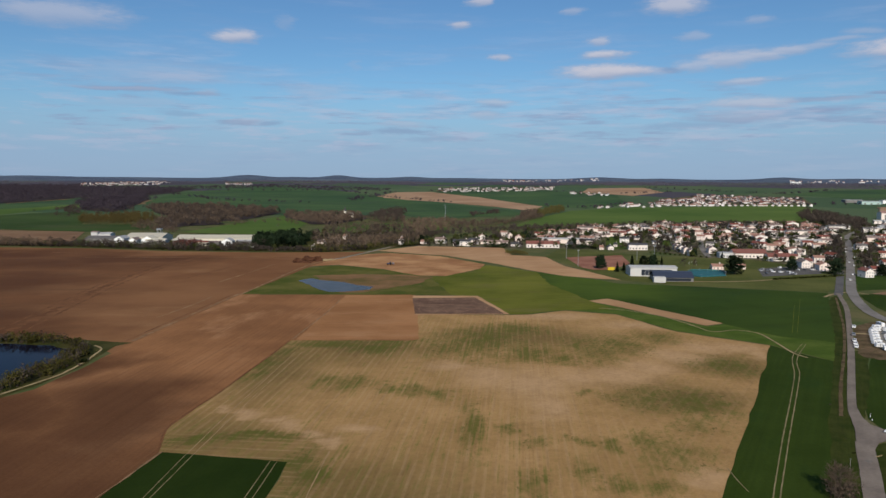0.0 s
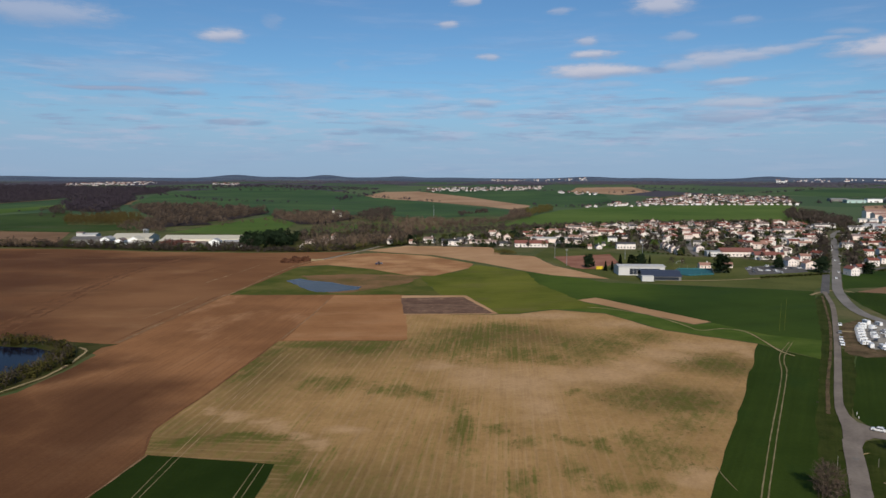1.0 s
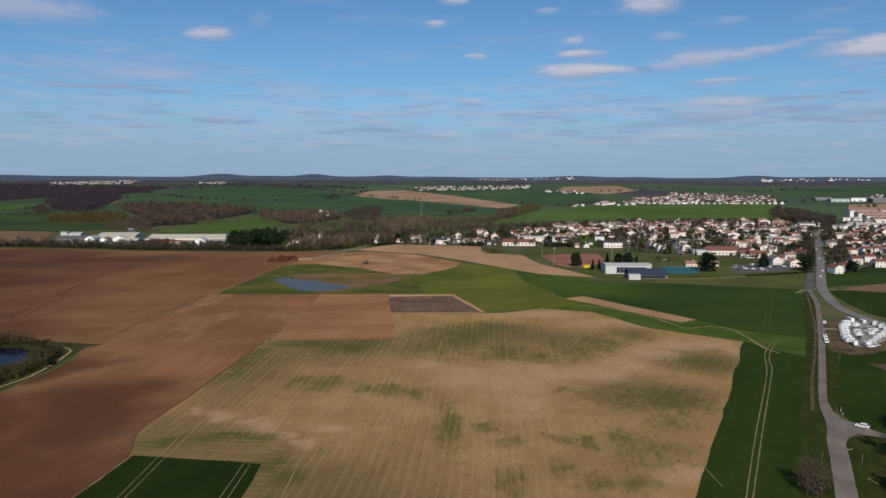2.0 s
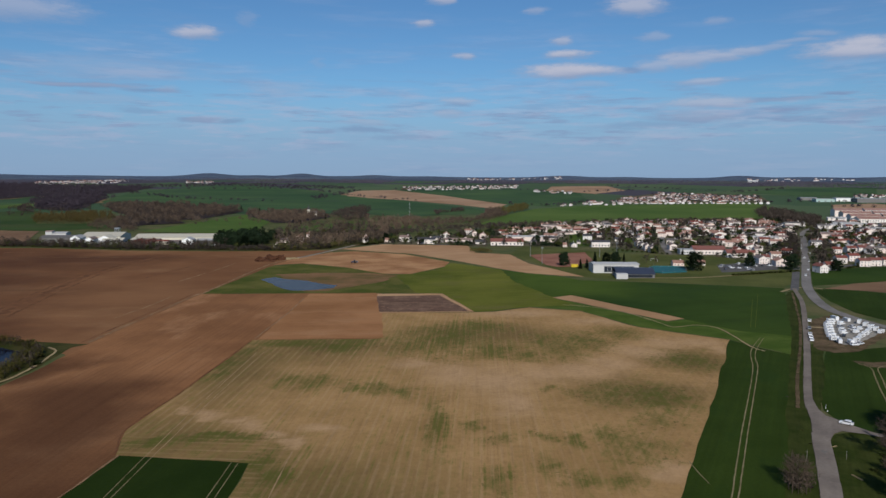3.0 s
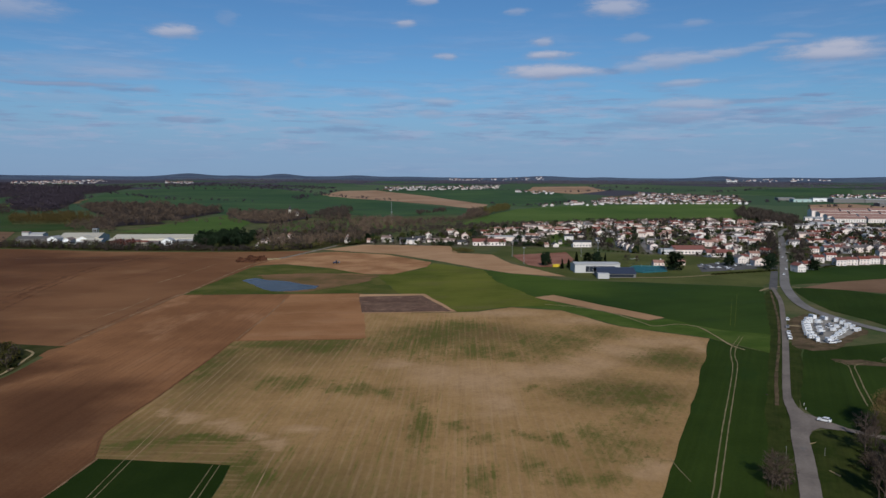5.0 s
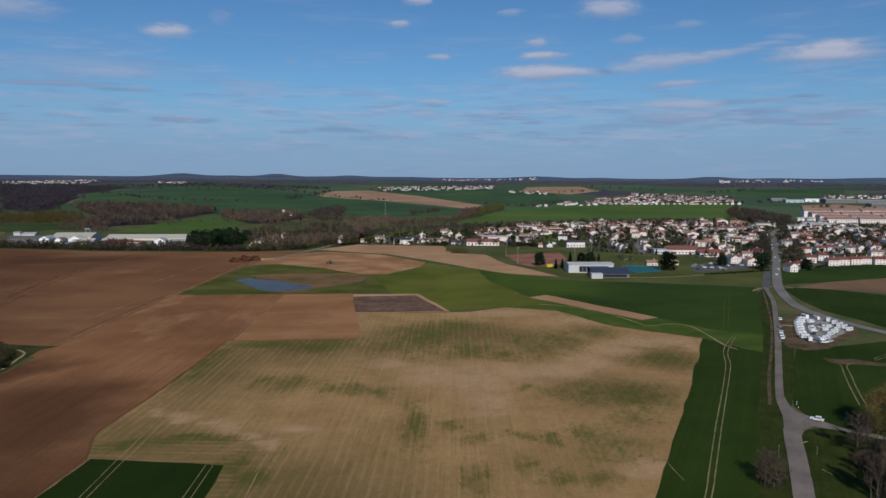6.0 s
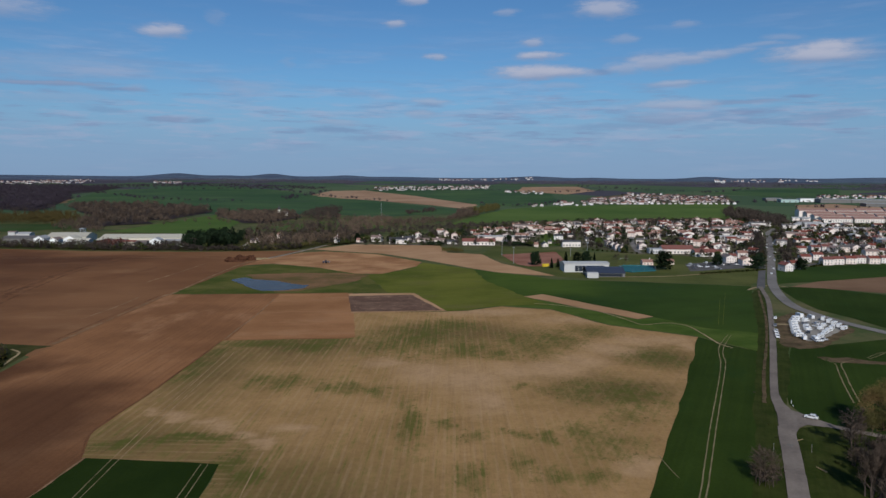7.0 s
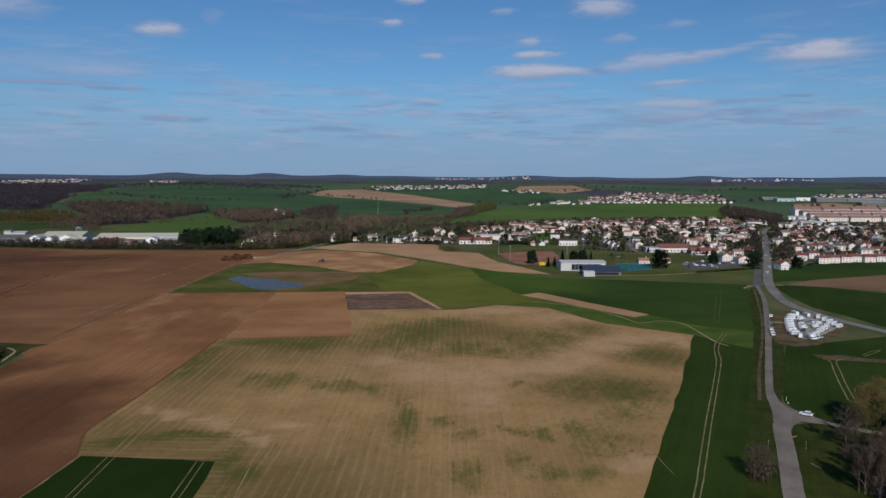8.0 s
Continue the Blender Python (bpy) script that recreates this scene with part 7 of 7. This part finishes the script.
woods("lakeside_scrub", scatter([(-300, 331), (-205, 331), (-192, 323), (-186, 303), (-185, 280), (-186, 262), (-206, 226), (-199, 222), (-180, 255), (-175, 295), (-183, 320), (-205, 337), (-300, 339)], 120, 2.6, 38), 5.0, 4.0, TWIGS_GREY, "bare scrub round the lake", 38, 90, 0.10, 0.3)
woods("hedge", [(p.x + dice.uniform(-3, 3), p.y + dice.uniform(1, 14)) for p in EDGE for _ in range(7)], 5.0, 5.0, TWIGS_DARK, "bare scrub hedge along the ploughed field", 30, 60, 0.15)
woods("hedge", [(p.x + dice.uniform(-3, 3), p.y + dice.uniform(2, 16)) for p in EDGE for _ in range(2)], 6.5, 5.5, LEAVES, "dull green scrub along the ploughed field", 31, 60, 0.15)
woods("woods", scatter([(-195, 795), (-236, 990), (-214, 1053), (-143, 1155), (-73, 1067), (-66, 925), (-112, 862), (-136, 800)], 90, 8, 35, HOUSES_AT), 12, 8, TWIGS_GREY, "bare grey trees behind the field", 35, 90, 0.14)
woods("woods", scatter([(-195, 795), (-236, 990), (-214, 1053), (-143, 1155), (-73, 1067), (-66, 925), (-112, 862), (-136, 800)], 80, 8, 32, HOUSES_AT), 11, 8, TWIGS, "bare mixed trees behind the field", 32, 80, 0.14)
woods("woods", scatter([(-650, 806), (-500, 804), (-500, 825), (-650, 838)], 90, 4, 39), 9, 7.5, TWIGS_WARM, "warm brown bare trees at the field edge", 39, 110, 0.12)
woods("woods", scatter([(-195, 795), (-190, 880), (-140, 930), (-80, 900), (-112, 862), (-136, 800)], 60, 6, 41, HOUSES_AT), 12, 7, TWIGS_WARM, "warm brown bare trees behind the field", 41, 120, 0.11)
woods("hedge", scatter([(-200, 776), (-190, 800), (-140, 830), (-118, 850), (-135, 798), (-170, 774)], 60, 4, 42, HOUSES_AT), 5, 6, TWIGS_OLIVE, "olive scrub at the field corner", 42, 110, 0.12)
woods("woods", scatter(wavering([(-1990, 2431), (-1897, 2742), (-1671, 2865), (-1362, 2811), (-1139, 2837), (-1058, 2384), (-1056, 2176), (-1171, 2063), (-1178, 1833), (-1187, 1713), (-1204, 1467)], 55, 24, 7), 2500, 12, 81), 12, 13, FAR_WOOD, "bare brown deciduous wood with purple haze tint", 1, 54, 0.13)
woods("woods", scatter(wavering([(-882, 1536), (-1004, 1768), (-1086, 1956), (-1025, 2111), (-961, 2028), (-854, 1728), (-799, 1578), (-781, 1482), (-838, 1507)], 55, 24, 7), 700, 10, 82), 13, 11, FAR_WOOD, "bare grey-brown wood beside a field", 2, 80, 0.14)
woods("woods", scatter(wavering([(-873, 1460), (-947, 1607), (-880, 1537), (-819, 1418), (-828, 1399)], 55, 24, 7), 40, 9, 83), 10, 9, TWIGS_GREY, "dark bare clump in a field", 3, 80, 0.14)
woods("plantation", scatter(wavering([(-673, 1164), (-722, 1253), (-689, 1306), (-629, 1350), (-565, 1223), (-564, 1157)], 55, 24, 7), 420, 6, 84), 13, 6.5, TWIGS_OCHRE, "ochre poplar plantation in spring bud", 4, 100, 0.13)
woods("woods", scatter(wavering([(-784, 1648), (-777, 1747), (-709, 1738), (-621, 1708), (-535, 1657), (-474, 1585), (-428, 1513), (-435, 1417), (-442, 1300), (-471, 1252), (-435, 1190), (-483, 1146), (-493, 1098), (-518, 1105), (-552, 1211), (-610, 1370), (-691, 1484)], 55, 24, 7), 330, 10, 85), 13, 11, TWIGS, "bare brown wood beside the factory", 5, 130, 0.12)
woods("woods", scatter(wavering([(-784, 1648), (-777, 1747), (-709, 1738), (-621, 1708), (-535, 1657), (-474, 1585), (-428, 1513), (-435, 1417), (-442, 1300), (-471, 1252), (-435, 1190), (-483, 1146), (-493, 1098), (-518, 1105), (-552, 1211), (-610, 1370), (-691, 1484)], 55, 24, 7), 300, 10, 86), 11, 10, TWIGS_GREY, "bare dark wood beside the factory", 6, 130, 0.12)
woods("woods", scatter(wavering([(-428, 1513), (-379, 1462), (-299, 1474), (-257, 1499), (-222, 1362), (-240, 1284), (-256, 1215), (-294, 1210), (-333, 1286), (-383, 1373)], 55, 24, 7), 210, 8, 87, HOUSES_AT), 11, 9, TWIGS, "bare brown wood round the church", 7, 120, 0.12)
woods("woods", scatter(wavering([(-380, 1425), (-292, 1438), (-250, 1462), (-241, 1299), (-259, 1227), (-300, 1235)], 55, 24, 7), 90, 8, 88, HOUSES_AT), 11, 9, TWIGS_WARM, "warm brown budding trees round the church", 8, 120, 0.12)
woods("woods", scatter(wavering([(-220, 1362), (-233, 1502), (-196, 1588), (-163, 1531), (-146, 1372), (-157, 1266), (-175, 1251)], 55, 24, 7), 110, 8, 89, HOUSES_AT), 13, 9.5, TWIGS_GREY, "bare dark wood behind the church", 9, 120, 0.12)
woods("woods", scatter(wavering([(-132, 1156), (-118, 1285), (-70, 1319), (-41, 1239), (-50, 1116), (-87, 983), (-119, 1041)], 55, 24, 7), 130, 7, 90, HOUSES_AT), 11, 8, TWIGS_WARM, "warm brown bare trees beside the village", 10, 120, 0.12)
woods("woods", scatter(wavering([(-56, 1237), (-8, 1310), (48, 1302), (41, 1234), (-7, 1169), (-50, 1116)], 55, 24, 7), 110, 8, 91), 8, 7, TWIGS, "bare brown hedgerow wood beside fields", 11, 110, 0.12)
woods("woods", scatter(wavering([(-30, 1507), (28, 1633), (32, 1552), (-24, 1435)], 55, 24, 7), 45, 7, 92), 8, 8, TWIGS_GREY, "dark bare hedge across a field", 12, 110, 0.12)
woods("woods", scatter(wavering([(48, 1302), (78, 1499), (122, 1621), (112, 1414), (74, 1318), (47, 1260)], 55, 24, 7), 100, 8, 93), 10, 9, TWIGS, "bare brown copse beside a field", 13, 120, 0.12)
woods("woods", scatter(wavering([(108, 1601), (156, 1726), (186, 1728), (175, 1624), (152, 1544), (107, 1414)], 55, 24, 7), 110, 8, 94), 11, 9, TWIGS_OLIVE, "olive budding copse beside a field", 14, 120, 0.12)
woods("woods", scatter(wavering([(-96, 1043), (38, 1151), (133, 1205), (282, 1252), (430, 1274), (595, 1280), (577, 1241), (413, 1222), (271, 1203), (127, 1147), (36, 1079), (-75, 975)], 55, 24, 7), 330, 7, 95, HOUSES_AT), 8, 7, TWIGS_GREY, "bare trees behind the village", 15, 90, 0.13)
woods("woods", scatter(wavering([(640, 1523), (705, 1636), (695, 1483), (688, 1348), (612, 1194), (562, 1170), (570, 1240)], 55, 24, 7), 420, 8, 96), 13, 10, TWIGS_GREY, "dark mixed copse beside the town", 16, 110, 0.13)
woods("woods", scatter(wavering([(-410, 2195), (-379, 2271), (-346, 2102), (-376, 2031)], 55, 24, 7), 26, 10, 97), 9, 9, FAR_WOOD, "bare trees along a far field edge", 17, 90, 0.13)
woods("woods", scatter(wavering([(-1206, 3004), (-984, 3301), (-631, 3118), (-392, 2984), (-363, 2759), (-562, 2773), (-889, 2983), (-1092, 2735)], 55, 24, 7), 330, 13, 98), 8, 12, FAR_WOOD, "bare woods above the far fields", 18, 60, 0.13)
woods("woods", scatter([(-490, 800), (-346, 779), (-250, 778), (-250, 812), (-350, 806), (-480, 822)], 70, 6, 33, [(-374, 822, 14), (-295, 830, 10)]), 9, 7, TWIGS_GREY, "bare trees in front of the factory", 33, 80, 0.15)
woods("woods", scatter([(-520, 812), (-262, 796), (-262, 822), (-520, 838)], 85, 5, 109), 6.5, 6, TWIGS_DARK, "dark bare trees in front of the factory", 109, 80, 0.14)
woods("woods", scatter([(-360, 800), (-335, 800), (-335, 822), (-360, 822)], 8, 6, 34), 9, 8, REDLEAF, "red-brown trees beside the factory", 34, 90, 0.15)
woods("garden_trees", scatter(GARDENS, 640, 5, 92, HOUSES_AT), 6.5, 6.0, LEAVES, "dull green garden shrubs and trees", 13, 64, 0.20, 0.45)
for ax, ay, bx, by, n in ((9, 838, 27, 838, 14), (96, 834, 131, 836, 26), (24, 764, 46, 757, 12), (30, 772, 44, 770, 8)):
    woods("hedge", [(ax + (bx - ax) * k / n + dice.uniform(-0.6, 0.6), ay + (by - ay) * k / n + dice.uniform(-0.8, 0.8)) for k in range(n)], 5.0, 3.6, NEEDLES if ay > 800 else TWIGS_OLIVE, "dense clipped hedge beside the houses" if ay > 800 else "olive scrub at the field edge", int(110 + ax), 90, 0.16, 0.5)
woods("garden_trees", scatter(GARDENS, 300, 6, 94, HOUSES_AT), 7.5, 5.5, NEEDLES, "dark evergreen garden trees between the houses", 15, 60, 0.18, 0.45)
woods("garden_trees", scatter(GARDENS, 420, 5, 95, HOUSES_AT), 7, 6.0, TWIGS_DARK, "dark bare garden trees between the houses", 16, 60, 0.18, 0.4)
woods("garden_trees", scatter(GARDENS, 380, 6, 93, HOUSES_AT), 8, 6.5, TWIGS_GREY, "bare garden trees between the houses", 14, 70, 0.18, 0.4)
RING = [(math.sin(radians(a)) * d, math.cos(radians(a)) * d) for a, d in ((-46, 3400), (-30, 3600), (-12, 3400), (0, 3600), (14, 3450), (30, 3200), (46, 3200), (46, 3900), (15, 4000), (-15, 4000), (-46, 3900))]
FAR_TAKEN = [(sum(p[0] for p in o) / len(o), sum(p[1] for p in o) / len(o), 260) for o, n in FAR_VILLAGES]
woods("woods", [(x, y) for x, y in scatter(RING, 7000, 15, 90, FAR_TAKEN) if noise.noise(Vector((x / 420, y / 260, 0))) > -0.1], 9, 16, HILL_WOOD_HAZE, "bare woods on the far hills", 10, 34, 0.12)
for outline, count, tall, leaves, label, seed in (
        ([(-577, 1290), (-520, 1180), (-440, 1020), (-505, 1010), (-560, 1120)], 70, 9, TWIGS, "bare scrub between the plantation and the factory", 101),
        ([(-960, 1560), (-800, 1660), (-660, 1400), (-650, 1240), (-800, 1300)], 60, 10, TWIGS_GREY, "loose bare trees in the fields", 102),
        ([(-455, 1260), (-370, 1330), (-305, 1330), (-255, 1290), (-310, 1130), (-400, 1140)], 26, 9, TWIGS, "loose bare trees on the meadow's edge", 103),
        ([(-283, 1300), (-200, 1400), (-95, 1290), (-85, 1060), (-170, 1010), (-250, 1100)], 120, 11, TWIGS, "bare trees between the church and the village", 104),
        ([(-1170, 2060), (-1060, 2170), (-900, 1980), (-870, 1760), (-1000, 1790)], 110, 11, FAR_WOOD, "loose bare wood on the slope", 105)):
    woods("woods", scatter(outline, count, 7, seed, HOUSES_AT), tall, 8.5, leaves, label, seed, 80, 0.13)
woods("woods", scatter([(302, 655), (318, 655), (470, 985), (455, 985)], 60, 6, 106, HOUSES_AT), 9, 7, TWIGS_DARK, "dark bare trees along the main street", 106, 90, 0.13)
woods("woods", scatter([(335, 655), (350, 655), (500, 985), (485, 985)], 40, 7, 107, HOUSES_AT), 8, 6.5, TWIGS_GREY, "bare trees along the main street", 107, 90, 0.13)
woods("woods", scatter([(440, 800), (560, 830), (700, 900), (640, 1020), (500, 960)], 46, 9, 108, HOUSES_AT), 8, 7, REDLEAF, "red-brown garden trees among the houses", 108, 90, 0.13)
LINES = [(-1040, 2640, -560, 2775), (-560, 2775, -275, 2220), (-275, 2220, -90, 1990), (-1020, 2310, -720, 1990), (-720, 1990, -450, 1926), (-360, 2275, -330, 2660), (-210, 2735, 325, 2790), (380, 1960, 250, 1755),
         (250, 1755, 145, 1845), (455, 2550, 680, 2735), (690, 3190, 1000, 2540), (1000, 2540, 1330, 2840), (800, 1900, 1060, 1960), (-950, 1480, -850, 1490), (900, 1700, 1100, 1640)]
HEDGE = []
for ax, ay, bx, by in LINES:
    n = int(math.hypot(bx - ax, by - ay) / 14)
    HEDGE += [(ax + (bx - ax) * k / n + dice.gauss(0, 9), ay + (by - ay) * k / n + dice.gauss(0, 9)) for k in range(n) if dice.random() < 0.8]
woods("hedgerow", HEDGE, 8, 9, FAR_WOOD, "bare hedgerow trees between far fields", 11, 60, 0.16)
HEDGE = []
for outline, count in FAR_VILLAGES:
    HEDGE += scatter(outline, int(count * 2.6), 8, 91)
woods("garden_trees", HEDGE, 7, 7.5, FAR_WOOD, "dull garden trees in far villages", 12, 30, 0.18)
for x, y in ([(-460.3, 1547.9), (-451.4, 1568.8), (-392.8, 1498.7), (-359.3, 1484.1), (-301.4, 1473.4), (-210.1, 1625.9), (-222.8, 1301), (-244.8, 1190.8), (-207.3, 934.3), (-212.4, 933.8)]):
    plant("fir", x, y, dice.uniform(0.9, 1.2), dice.uniform(0, 360), group="firs in the wood")
